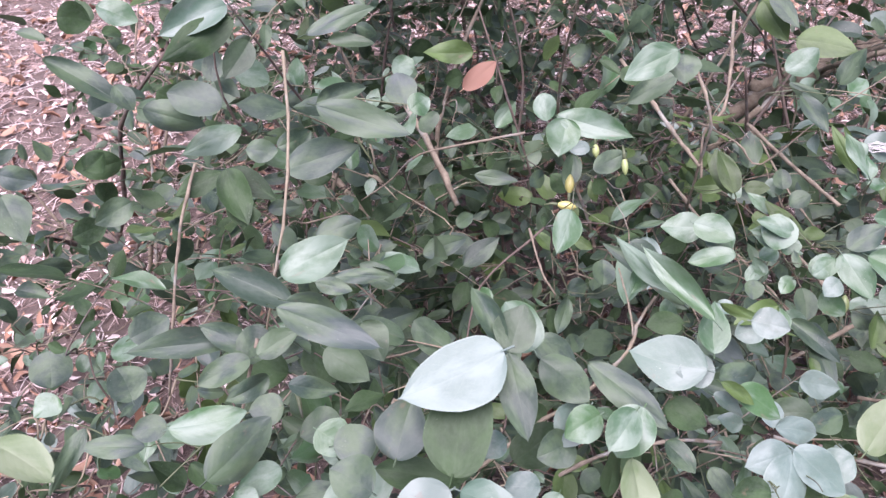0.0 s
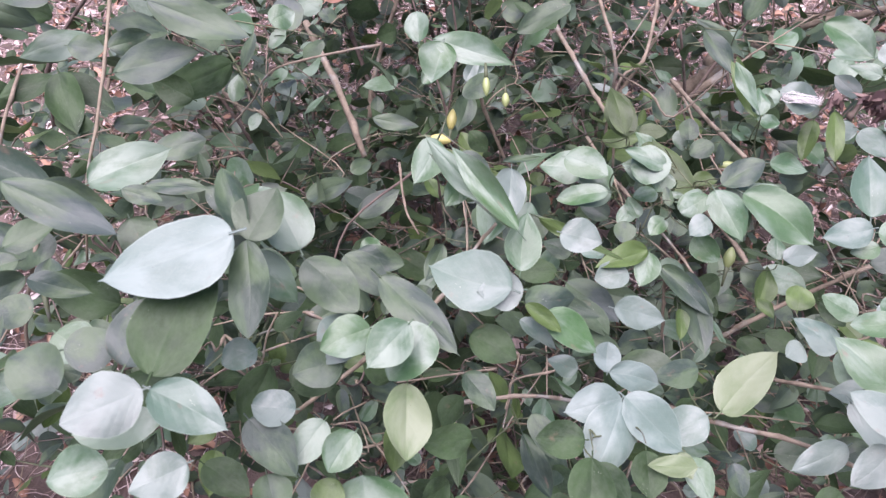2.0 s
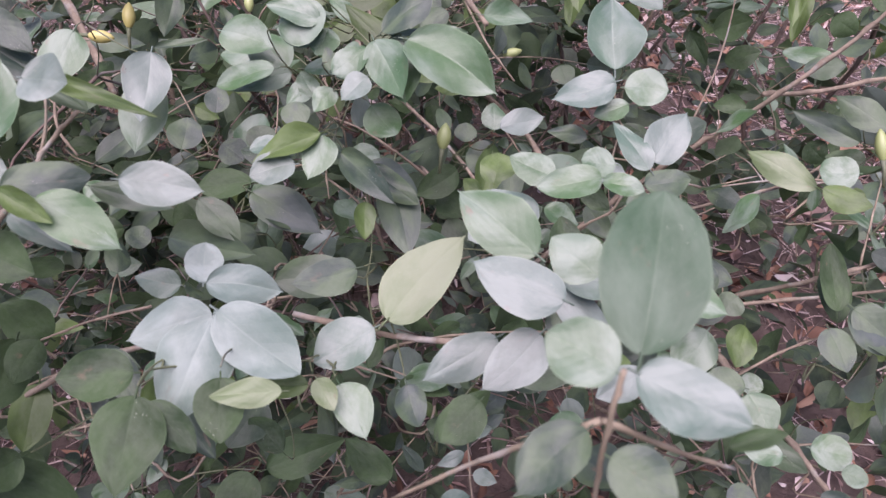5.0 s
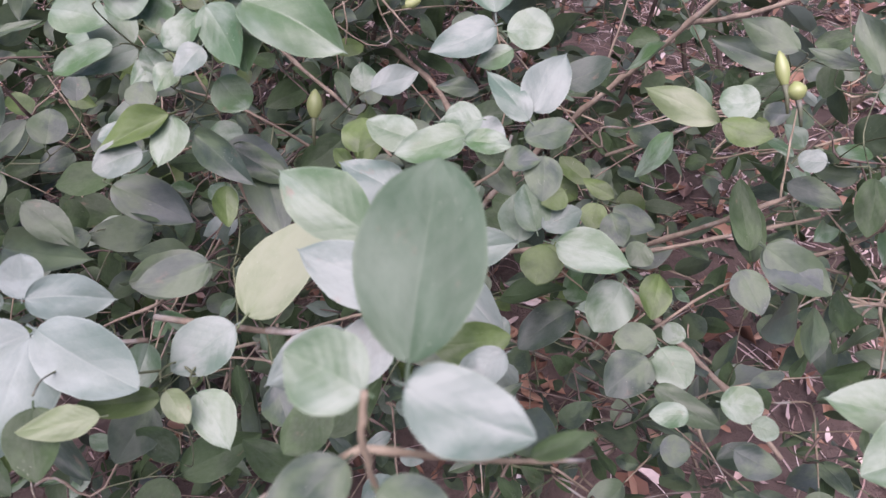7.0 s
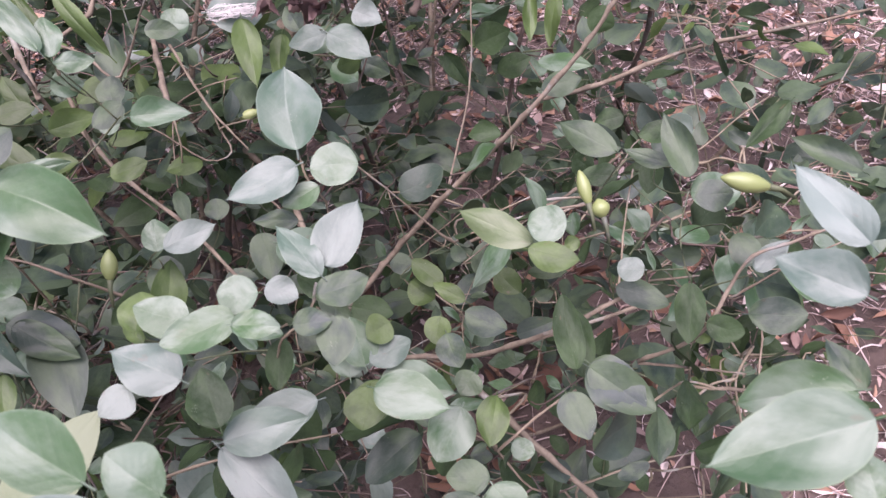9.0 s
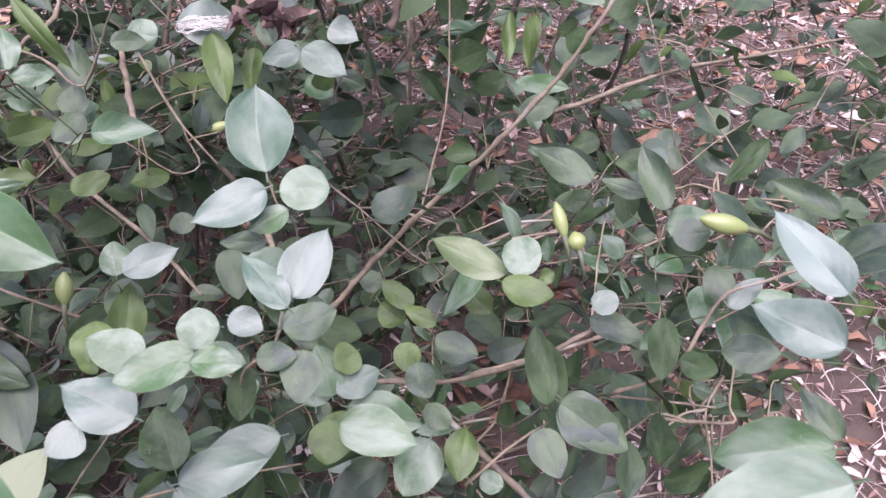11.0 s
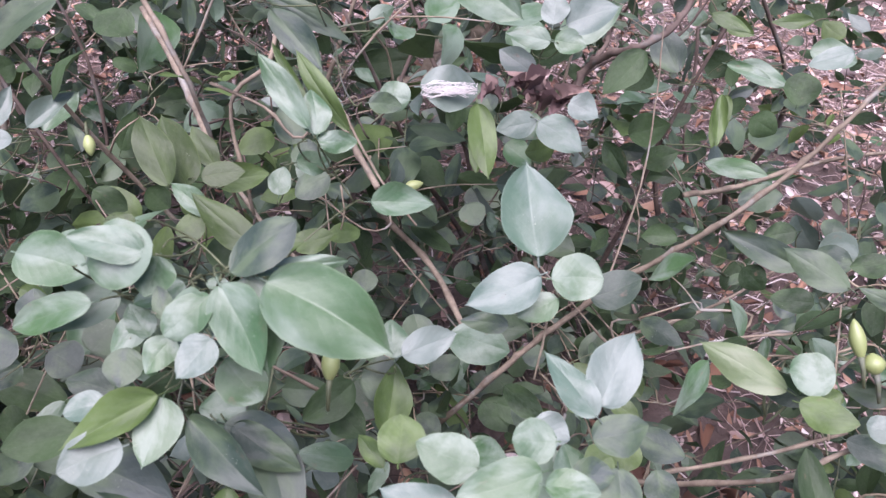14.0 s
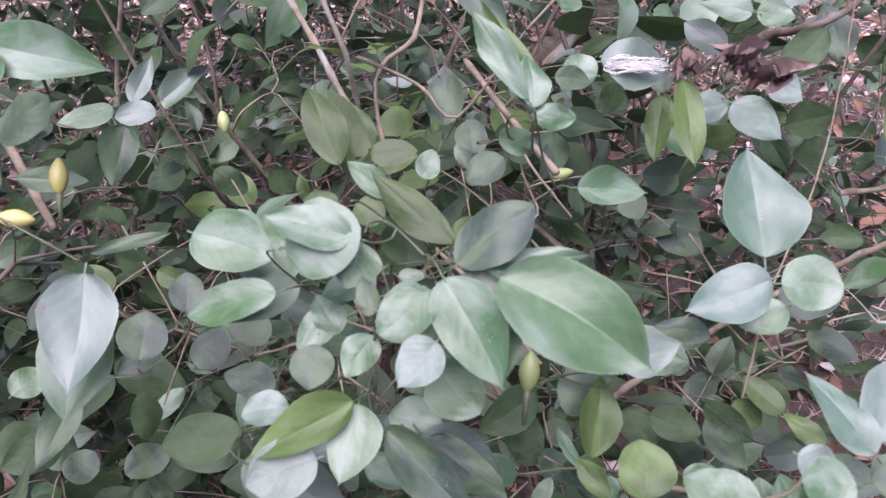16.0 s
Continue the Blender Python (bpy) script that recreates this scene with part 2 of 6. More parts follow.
def leaf_shape(foot, point, tip, fold, curl, wave, rng, rows=9, cols=4):
    """A leaf of length 1 along y and width 1 across x: places, faces, uv. foot and point: how blunt its two ends are; tip: how far it is drawn out."""
    verts, uvs, faces = [], [], []
    wide = foot / (foot + point)
    peak = wide ** foot * (1 - wide) ** point
    bend, twist, side_fold = rng.uniform(-0.8, 0.8), rng.uniform(-0.3, 0.3), rng.uniform(-0.35, 0.35)
    p1, p2, p3, p4 = (rng.uniform(0, 6.28) for _ in range(4))
    skew = rng.uniform(-0.06, 0.06)
    for i in range(rows + 1):
        v = 0.5 - 0.5 * math.cos(math.pi * i / rows)
        body = min(1.0, v / (1 - tip))
        plain = 0.5 * body ** foot * (1 - body) ** point / peak + (0.022 * (1 - v) / tip if tip and v > 1 - 2 * tip else 0.0) * (v > 0.5)
        for j in range(cols + 1):
            s = ACROSS[cols][j]
            u = 0.5 + 0.5 * s
            # each half has an outline of its own, a little wavy
            half = plain * (1 + skew * (1 if s > 0 else -1) + 0.035 * math.sin(7 * v + (p1 if s > 0 else p2)) + 0.015 * math.sin(19 * v + (p3 if s > 0 else p4)))
            a = abs(s)
            cup = fold * (1 + side_fold * (1 if s > 0 else -1)) * (0.8 * s * s + 0.2 * (math.sqrt(s * s + 0.02) - 0.14)) * half
            swell = 0.75 * wave * math.sin(5.2 * v + 1.8 * s + p1) * half * (0.25 + 0.75 * a) + 0.028 * math.sin(6.28 * (4.2 * v - 1.1 * a) + p2) * a * (1.15 - a) * half * 2
            groove = -0.004 * (a < 0.03) * half * 2
            lift = cup - curl * (v - 0.35) ** 2 + swell + groove + 0.02 * math.sin(4.4 * v + p3)
            verts.append((s * half + 0.07 * bend * math.sin(math.pi * v), v, lift + twist * s * half * (v - 0.4)))
            uvs.append((u, v))
    for i in range(rows):
        for j in range(cols):
            a = i * (cols + 1) + j
            faces.append((a, a + 1, a + cols + 2, a + cols + 1))
    # the stalk behind the blade
    n = len(verts)
    for x, y, z in ((-0.016, 0.03, 0), (0.016, 0.03, 0), (0, 0.03, -0.02), (-0.020, -0.10, -0.02), (0.020, -0.10, -0.02), (0, -0.10, -0.045)):
        verts.append((x, y, z - curl * 0.1))
        uvs.append((0.5, 0.0))
    faces += [(n, n + 1, n + 4, n + 3), (n + 1, n + 2, n + 5, n + 4), (n + 2, n, n + 3, n + 5)]
    return np.array(verts), faces, uvs


RNG = random.Random(7)
KINDS = {"ovate": (0.56, 0.84, 0.045), "round": (0.50, 0.53, 0.02), "oval": (0.54, 0.70, 0.03), "lance": (0.66, 0.82, 0.06), "elliptic": (0.60, 0.64, 0.02)}
SHAPES, SMALL, LEAF_MESH = {}, {}, {}
for kind_name, (ft, pt, tp) in KINDS.items():
    for k in range(14):
        SHAPES[kind_name, k] = leaf_shape(ft * RNG.uniform(0.92, 1.1), pt * RNG.uniform(0.92, 1.1), tp, RNG.uniform(-0.12, 0.30), RNG.uniform(-0.14, 0.30), RNG.uniform(0.10, 0.30), RNG, 15, 8)
        SMALL[kind_name, k] = leaf_shape(ft * RNG.uniform(0.92, 1.1), pt * RNG.uniform(0.92, 1.1), tp, RNG.uniform(-0.2, 0.34), RNG.uniform(-0.1, 0.45), 0.2, RNG, 8, 3)


def leaf_mesh(kind_name, k, material):
    key = (kind_name, k, material.name)
    if key not in LEAF_MESH:
        v, f, uv = SHAPES[kind_name, k]
        LEAF_MESH[key] = mesh_from("leaf", v, f, uv)
        LEAF_MESH[key].materials.append(material)
    return LEAF_MESH[key]


def leaf_matrix(base, tip, width, face):
    b, t, n = Vector(base), Vector(tip), Vector(face)
    y = t - b
    length = y.length
    y.normalize()
    x = y.cross(n).normalized()
    z = x.cross(y)
    m = Matrix((x * width, y * length, z * length * 0.8)).transposed().to_4x4()
    m.translation = b
    return m


def leaf(owner, kind_name, base, tip, width, face, material=None, name="leaf"):
    """A leaf blade as a part of its shrub."""
    ob = part(name, leaf_mesh(kind_name, RNG.randrange(14), material or LEAF), None, owner)
    ob.matrix_basis = leaf_matrix(base, tip, width, face)
    return ob


def smooth_path(points, steps=5):
    """A Catmull-Rom curve through a few places."""
    p = [Vector(q) for q in points]
    p = [2 * p[0] - p[1], *p, 2 * p[-1] - p[-2]]
    out = []
    for i in range(1, len(p) - 2):
        for s in range(steps):
            t = s / steps
            a, b, c, d = p[i - 1:i + 3]
            out.append(0.5 * (2 * b + (c - a) * t + (2 * a - 5 * b + 4 * c - d) * t * t + (3 * b - a - 3 * c + d) * t ** 3))
    out.append(p[-2])
    return out


def tube_data(path, r0, r1, sides=6, rough=0.0, rng=None, knots=0):
    verts, faces = [], []
    n = len(path)
    ref = Vector((0.3, 0.9, 0.2))
    for i, q in enumerate(path):
        d = (path[min(i + 1, n - 1)] - path[max(i - 1, 0)]).normalized()
        x = d.cross(ref).normalized()
        y = d.cross(x)
        r = r0 + (r1 - r0) * i / (n - 1)
        if knots and (7 * i + n) % knots == 0 and 0 < i < n - 1:
            r *= 1.28
            q = q + (x if i % 2 else y) * (0.45 * r)
        for k in range(sides):
            a = 2 * math.pi * k / sides
            rr = r * (1 + (rng.uniform(-rough, rough) if rng else 0))
            verts.append(q + x * (rr * math.cos(a)) + y * (rr * math.sin(a)))
    for i in range(n - 1):
        for k in range(sides):
            a, b = i * sides + k, i * sides + (k + 1) % sides
            faces.append((a, b, b + sides, a + sides))
    faces.append(tuple(range(sides))[::-1])
    faces.append(tuple(range((n - 1) * sides, n * sides)))
    return verts, faces


def branch(owner, points, r0, r1, material=None, name="branch", sides=8, steps=6, nodes=0.12):
    """A tapering, slightly knobbly woody stem through the places given."""
    v, f = tube_data(smooth_path(points, steps), r0, r1, sides, nodes, RNG, 4)
    return part(name, mesh_from(name, v, f), material or BARK, owner)


def join(chunks):
    verts, faces, uvs, n = [], [], [], 0
    for v, f, uv in chunks:
        verts.append(np.asarray(v, dtype=float))
        faces += [tuple(i + n for i in q) for q in f]
        uvs += uv
        n += len(v)
    return np.concatenate(verts), faces, uvs


def shrub(label, at):
    e = new("shrub")
    e.location = at
    e.empty_display_size = 0.1
    return tagged(e, label, "shrub", "shrubs in the thicket")


# ---- ground ----
def step(e0, e1, x):
    t = min(max((x - e0) / (e1 - e0), 0.0), 1.0)
    return t * t * (3 - 2 * t)


def ground_height(x, y):
    return 0.035 * noise.noise(Vector((x * 0.9, y * 0.9, 3.1))) + 0.012 * noise.noise(Vector((x * 5, y * 5, 1.7)))


def ground():
    n, verts, faces = 150, [], []
    axis = [math.sinh(9.0 * (2 * i / n - 1)) / math.sinh(9.0) * 600 for i in range(n + 1)]
    axis = [a + 2.5 * (2 * i / n - 1) for i, a in enumerate(axis)]
    for y in axis:
        for x in axis:
            near = math.exp(-(x * x + y * y) / 60)
            verts.append((x, y + 1.0, ground_height(x, y + 1.0) * near))
    for j in range(n):
        for i in range(n):
            a = j * (n + 1) + i
            faces.append((a, a + 1, a + n + 2, a + n + 1))
    ob = new("ground", mesh_from("ground", verts, faces))
    ob.data.materials.append(SOIL)
    return tagged(ob, "dusty pinkish-brown soil scattered with dry litter", "ground", kind="structure")


ground()


def straw_piece(rng, length, wide):
    """A thin bent strip of dry grass or leaf stalk, triangular in section."""
    pts, a = [], rng.uniform(0, 6.28)
    bend, lift = rng.gauss(0, 0.45), rng.uniform(0, 0.5)
    for i in range(4):
        t = i / 3 - 0.5
        pts.append(Vector((math.cos(a + bend * t) * t * length, math.sin(a + bend * t) * t * length, lift * length * (0.25 - t * t) * rng.uniform(0.6, 1.2))))
    return tube_data(pts, wide, wide * 0.5, 3)


def litter(name, count, seed, x0, x1, y0, y1, material, make, label, keep=None, lift=0.004):
    rng, chunks = random.Random(seed), []
    for _ in range(count):
        x, y = rng.uniform(x0, x1), rng.uniform(y0, y1)
        if keep and rng.random() > keep(x, y):
            continue
        v, f, uv = make(rng)
        off = np.array((x, y, ground_height(x, y) + lift * rng.random() + 0.002))
        chunks.append((np.array([tuple(q) for q in v]) + off, f, uv))
    v, f, uv = join(chunks)
    ob = new(name, mesh_from(name, v, f, uv if len(uv) == len(v) else None))
    ob.data.materials.append(material)
    return tagged(ob, label, "litter", kind="stuff")


def make_straw(rng):
    v, f = straw_piece(rng, rng.uniform(0.02, 0.10), rng.choice((0.0005, 0.0007, 0.0009, 0.0012, 0.0018)))
    return v, f, [(0.5, 0.5)] * len(v)


SCRAPS = [leaf_shape(RNG.uniform(0.5, 0.9), RNG.uniform(0.5, 1.0), 0.0, 0.1, 0.1, 0.1, RNG, 4, 2) for _ in range(8)]


def make_dry_leaf(rng, small=0.007, big=0.034):
    v, f, uv = rng.choice(SCRAPS)
    length = rng.uniform(small, big)
    curl = rng.uniform(-1.6, 1.6)
    v = v.copy()
    v[:, 2] += curl * v[:, 0] ** 2 + rng.uniform(-0.8, 0.8) * (v[:, 1] - 0.5) ** 2
    e = Euler((rng.gauss(0, 0.35), rng.gauss(0, 0.35), rng.uniform(0, 6.3))).to_matrix()
    w = v * np.array((length * rng.uniform(0.15, 0.5), length, length))
    return w @ np.array(e).T + np.array((0, 0, 0.004)), f, uv


def open_ground(x, y):
    """Dry straw lies thick in the open and thin beneath the shrubs."""
    under = step(-0.38, -0.05, x) * step(1.05, 0.70, x) * step(1.75, 1.25, y)
    edge = math.hypot((x - 0.2) / 3.2, (y - 1.5) / 2.6) + 0.12 * noise.noise(Vector((x, y, 5.0)))
    return (1.0 - 0.55 * under) * step(1.0, 0.45, edge)


def scattered(x, y):
    return step(1.0, 0.4, math.hypot((x - 0.2) / 3.2, (y - 1.5) / 2.6))


litter("straw_litter", 62000, 3, -3.0, 3.4, -1.1, 4.1, LITTER, make_straw, "dry straw and thin stalks strewn over the soil", lambda x, y: open_ground(x, y) ** 2, 0.012)
litter("leaf_litter", 34000, 4, -3.0, 3.4, -1.1, 4.1, LITTER, make_dry_leaf, "small dry bleached leaves lying on the soil", open_ground, 0.008)
litter("brown_leaf_litter", 19000, 5, -3.0, 3.4, -1.1, 4.1, DEAD, lambda r: make_dry_leaf(r, 0.016, 0.055), "curled brown dead leaves lying on the soil", scattered, 0.01)


def dead_leaf(seed, x, y):
    """A curled dry leaf with its stalk, lying on the litter."""
    rng = random.Random(seed)
    kind_name = rng.choice(("oval", "ovate", "lance"))
    v, f, uv = SHAPES[kind_name, rng.randrange(14)]
    v = v.copy()
    v[:, 2] += rng.uniform(-0.5, 1.3) * v[:, 0] ** 2 + rng.uniform(-0.5, 0.6) * (v[:, 1] - 0.5) ** 2 + 0.03 * np.sin(11 * v[:, 1] + 5 * v[:, 0] + seed)
    length = rng.uniform(0.035, 0.075)
    v = v * np.array((length * rng.uniform(0.35, 0.6), length, length))
    v = v @ np.array(Euler((rng.gauss(0, 0.18), rng.gauss(0, 0.2), rng.uniform(0, 6.3))).to_matrix()).T
    v[:, 2] -= v[:, 2].min()
    pale = rng.random() < 0.55
    ob = new("dead_leaf", mesh_from("dead_leaf", v, f, uv))
    ob.data.materials.append(LITTER if pale else DEAD)
    ob.location = (x, y, ground_height(x, y) + 0.006)
    return tagged(ob, "bleached dry curled leaf lying on straw litter" if pale else "reddish-brown dry curled leaf lying on straw litter", "dead leaf", "dead leaves on the ground")


def stick(seed, x, y):
    """A bare fallen twig with one side shoot."""
    rng = random.Random(seed)
    a, length = rng.uniform(0, 3.14), rng.uniform(0.10, 0.28)
    d, n = Vector((math.cos(a), math.sin(a), 0)), Vector((-math.sin(a), math.cos(a), 0))
    path = [d * (length * t) + n * rng.gauss(0, 0.008) + Vector((0, 0, 0.010 + 0.008 * rng.random())) for t in (-0.5, -0.2, 0.15, 0.5)]
    v, f = tube_data(smooth_path(path, 4), 0.0032, 0.0018, 7, 0.12, rng)
    ob = new("stick", mesh_from("stick", v, f))
    ob.data.materials.append(BARK)
    ob.location = (x, y, ground_height(x, y))
    v, f = tube_data(smooth_path([path[2], path[2] + d * 0.02 + n * 0.018, path[2] + d * 0.05 + n * 0.03], 4), 0.0016, 0.0008, 6, 0.1, rng)
    part("side_shoot", mesh_from("side_shoot", v, f), BARK, ob)
    return tagged(ob, "thin bare grey-brown fallen twig on litter", "stick", "sticks on the ground")


STREW = random.Random(31)
for k, (x0, x1, y0, y1, leaves, sticks) in enumerate(((-1.1, -0.2, 0.6, 1.7, 26, 4), (0.8, 1.8, 0.7, 2.2, 30, 6), (-0.1, 0.9, 0.45, 1.0, 22, 4))):
    for i in range(leaves):
        dead_leaf(100 * k + i, STREW.uniform(x0, x1), STREW.uniform(y0, y1))
    for i in range(sticks):
        stick(500 + 100 * k + i, STREW.uniform(x0, x1), STREW.uniform(y0, y1))


# ---- the thicket: woody stems, then sprigs of leaflets ----
def fullness(x, y, z):
    """How thick the foliage is at a place: one dense thicket with thin flanks."""
    top = 0.60 + 0.36 * step(0.35, 1.0, y) + 0.06 * noise.noise(Vector((x * 3, y * 3, 0)))
    d = step(top + 0.03, top - 0.05, z) * step(0.03, 0.12, z)
    low = 0.62 * step(0.60, 0.40, z) * step(-0.85, -0.55, x)
    d *= max(low, step(-0.34, -0.05, x + 0.12 * (y - 0.6)))
    d *= 0.34 + 0.66 * step(0.98, 0.58, x + 0.10 * (y - 0.5))
    ragged = 0.25 * noise.noise(Vector((x * 1.7, y * 1.7, 7.0)))
    d *= step(2.2, 1.6, y + ragged) * step(1.75, 1.25, x + ragged) * step(-1.35, -0.9, x + ragged)
    return d * (0.45 + 0.9 * step(-0.25, 0.35, noise.noise(Vector((x * 5, y * 5, z * 5 + 9)))))


class Shrub:
    """A clump of stems with sprigs; leaves are collected and built at the end."""

    def __init__(self, label, at, seed, stems, spread, height, thick=0.010):
        self.thing, self.at, self.rng = shrub(label, at), Vector(at), random.Random(seed)
        self.leaves, self.wood, self.shoots, self.stalks = [], [], [], []
        for i in range(stems):
            a = self.rng.uniform(0, 6.28)
            foot = Vector((self.rng.gauss(0, 0.05), self.rng.gauss(0, 0.05), -0.02))
            head = Vector((math.cos(a) * spread * self.rng.uniform(0.3, 1), math.sin(a) * spread * self.rng.uniform(0.3, 1), height * self.rng.uniform(0.75, 1.1)))
            pts = [foot]
            for t in (0.3, 0.6, 1.0):
                q = foot.lerp(head, t)
                pts.append(q + Vector((self.rng.gauss(0, 0.035), self.rng.gauss(0, 0.035), 0.06 * math.sin(3.14 * t))))
            r = self.rng.uniform(0.45, 1.0) * thick
            branch(self.thing, pts, r, r * 0.3, BARK if self.rng.random() < 0.3 else DARKBARK, "stem")
            self.wood += smooth_path(pts, 6)[3:]

    def sprig(self, at, way, count, size, material=LEAF):
        """A compound leaf at a place in the shrub: alternate leaflets along a thin stalk, and a larger one at its end."""
        rng = self.rng
        at = Vector(at)
        way = Vector(way).normalized()
        length = size * (0.55 + 0.36 * count)
        end = at + way * length * 0.5
        start = at - way * length * 0.5
        self.shoots.append((start, at, end, rng.choice((TWIG, TWIG, BARK, GREENTWIG, DARKBARK, DARKBARK))))
        up = Vector((rng.gauss(0, 0.75), -0.15 + rng.gauss(0, 0.75), 0.9)).normalized()
        cross = way.cross(up).normalized()
        for i in range(count):
            t = i / max(1, count - 1)
            last = i == count - 1
            base = start.lerp(end, t)
            out = way if last else (way * rng.uniform(0.2, 0.7) + cross * (1 if i % 2 else -1)).normalized()
            out = (out + Vector((rng.gauss(0, 0.18), rng.gauss(0, 0.18), rng.gauss(-0.1, 0.25)))).normalized()
            long = size * rng.uniform(0.75, 1.1) * (1.3 if last else 0.75 + 0.35 * t)
            face = (up + Vector((rng.gauss(0, 0.3), rng.gauss(0, 0.3), 0))).normalized()
            kind_name = rng.choice(("oval", "ovate", "ovate", "lance")) if last else rng.choice(("round", "oval", "ovate", "ovate", "ovate", "lance", "lance"))
            ratio = {"round": 0.78, "oval": 0.60, "ovate": 0.52, "lance": 0.38}[kind_name] * rng.uniform(0.88, 1.1)
            self.leaves.append((kind_name, base + out * 0.003, base + out * long, long * ratio, face, material))

    def finish(self, keep=290):
        """The leaves that stand out in front become parts, the rest one mass of foliage."""
        off = self.at
        wood = np.array([tuple(q) for q in self.wood])
        paths = []
        first = wood.copy()
        for start, at, end, mat in sorted(self.shoots, key=lambda q: np.min(((first - np.array(q[0])) ** 2).sum(1))):
            gap = wood - np.array(start)
            near = Vector(wood[np.argmin((gap ** 2).sum(1) + 0.02 * np.maximum(gap[:, 2] + 0.02, 0))])
            if (near - end).length < (near - start).length:
                start, end = end, start
            mid = near.lerp(start, 0.5) + Vector((self.rng.gauss(0, 0.012), self.rng.gauss(0, 0.012), self.rng.uniform(-0.012, 0.012)))
            pts = [near, mid, start, at + Vector((0, 0, 0.004)), end]
            paths.append((pts, mat))
            wood = np.concatenate([wood, np.array([tuple(mid), tuple(start), tuple(at)])])
        thin = []
        for start, at, end in self.stalks:
            gap = ((wood - np.array(start)) ** 2).sum(1)
            near = Vector(wood[np.argmin(gap)])
            if gap.min() > 0.055 ** 2:
                continue
            pts = [near, near.lerp(start, 0.6), at, end]
            wood = np.concatenate([wood, np.array([tuple(near.lerp(start, 0.6)), tuple(at)])])
            v, f = tube_data(smooth_path(pts, 3), 0.0006, 0.0004, 4)
            thin.append(([tuple(q) for q in v], f, []))
        if thin:
            v, f, uv = join(thin)
            tagged(part("stalk_mass", mesh_from("stalk_mass", v, f), GREENTWIG, self.thing), kind="stuff")
        paths.sort(key=lambda q: (q[0][-1] + off).y - 0.6 * (q[0][-1] + off).z)
        for pts, mat in paths[:110]:
            branch(self.thing, pts, 0.0012, 0.0006, mat, "twig", 6, 4, 0.2)
        rest = {}
        for pts, mat in paths[110:]:
            v, f = tube_data(smooth_path(pts, 3), 0.0011, 0.0006, 4)
            rest.setdefault(mat.name, (mat, []))[1].append(([tuple(q) for q in v], f, []))
        for mat, chunks in rest.values():
            v, f, uv = join(chunks)
            tagged(part("twig_mass", mesh_from("twig_mass", v, f), mat, self.thing), kind="stuff")
        order = sorted(self.leaves, key=lambda q: (q[1] + off).y - 0.6 * (q[1] + off).z)
        for kind_name, b, t, w, n, mat in order[:keep]:
            leaf(self.thing, kind_name, b, t, w, n, mat)
        rest = {}
        for kind_name, b, t, w, n, mat in order[keep:]:
            m = np.array(leaf_matrix(b, t, w, n))
            v, f, uv = SMALL[kind_name, self.rng.randrange(14)]
            rest.setdefault(mat.name, (mat, []))[1].append((v @ m[:3, :3].T + m[:3, 3], f, uv))
        for mat, chunks in rest.values():
            v, f, uv = join(chunks)
            tagged(part("foliage", mesh_from("foliage", v, f, uv), mat, self.thing), kind="stuff")


SEATS = [
    ("dense dark green shrub with small glossy oval leaflets", -0.10, 0.95, 11, 0.40, 0.80),
    ("dense green shrub of thin brown stems with glossy leaflets", 0.25, 0.85, 12, 0.40, 0.75),
    ("spreading green shrub with rounded leaflets on thin twigs", 0.62, 0.90, 13, 0.40, 0.72),
    ("thin straggling shrub with dark leaves over bare litter", -0.60, 1.05, 14, 0.45, 0.62),
    ("open shrub with arching pale branches over bare litter", 1.05, 1.00, 15, 0.60, 0.60),
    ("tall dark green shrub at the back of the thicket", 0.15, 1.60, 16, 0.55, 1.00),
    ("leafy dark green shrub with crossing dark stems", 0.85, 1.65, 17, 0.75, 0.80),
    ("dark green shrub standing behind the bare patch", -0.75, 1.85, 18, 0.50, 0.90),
]
SHRUBS = [Shrub(label, (x, y, ground_height(x, y)), seed, 5 if seed in (15, 17) else 7, spread, height, 0.006 if seed in (15, 17) else 0.0065) for label, x, y, seed, spread, height in SEATS]

OUTER = []


def keeper(x):
    """The front shrub to which a place belongs."""
    return SHRUBS[0] if x < 0.10 else SHRUBS[1] if x < 0.40 else SHRUBS[2]


def outer(kind_name, base, tip, width, face, material):
    """A leaf on the outside of the thicket."""
    b, t = Vector(base), Vector(tip)
    s = keeper(0.5 * (b.x + t.x))
    ob = leaf(s.thing, kind_name, b - s.at, t - s.at, width, face, material)
    inward, along = Vector((0, 0.743, -0.669)), (t - b).normalized()
    stalk = b - s.at - along * 0.004
    s.stalks.append((stalk + inward * 0.022 - along * 0.008, stalk + inward * 0.007 - along * 0.004, stalk))
    OUTER.append((0.5 * (b + t), 0.5 * (t - b).length))
    return ob


def limb(points, r0, r1, material, name):
    s = keeper(points[len(points) // 2][0])
    p = [Vector(q) - s.at for q in points]
    return branch(s.thing, p, 0.82 * r0, 0.82 * r1, material, name)


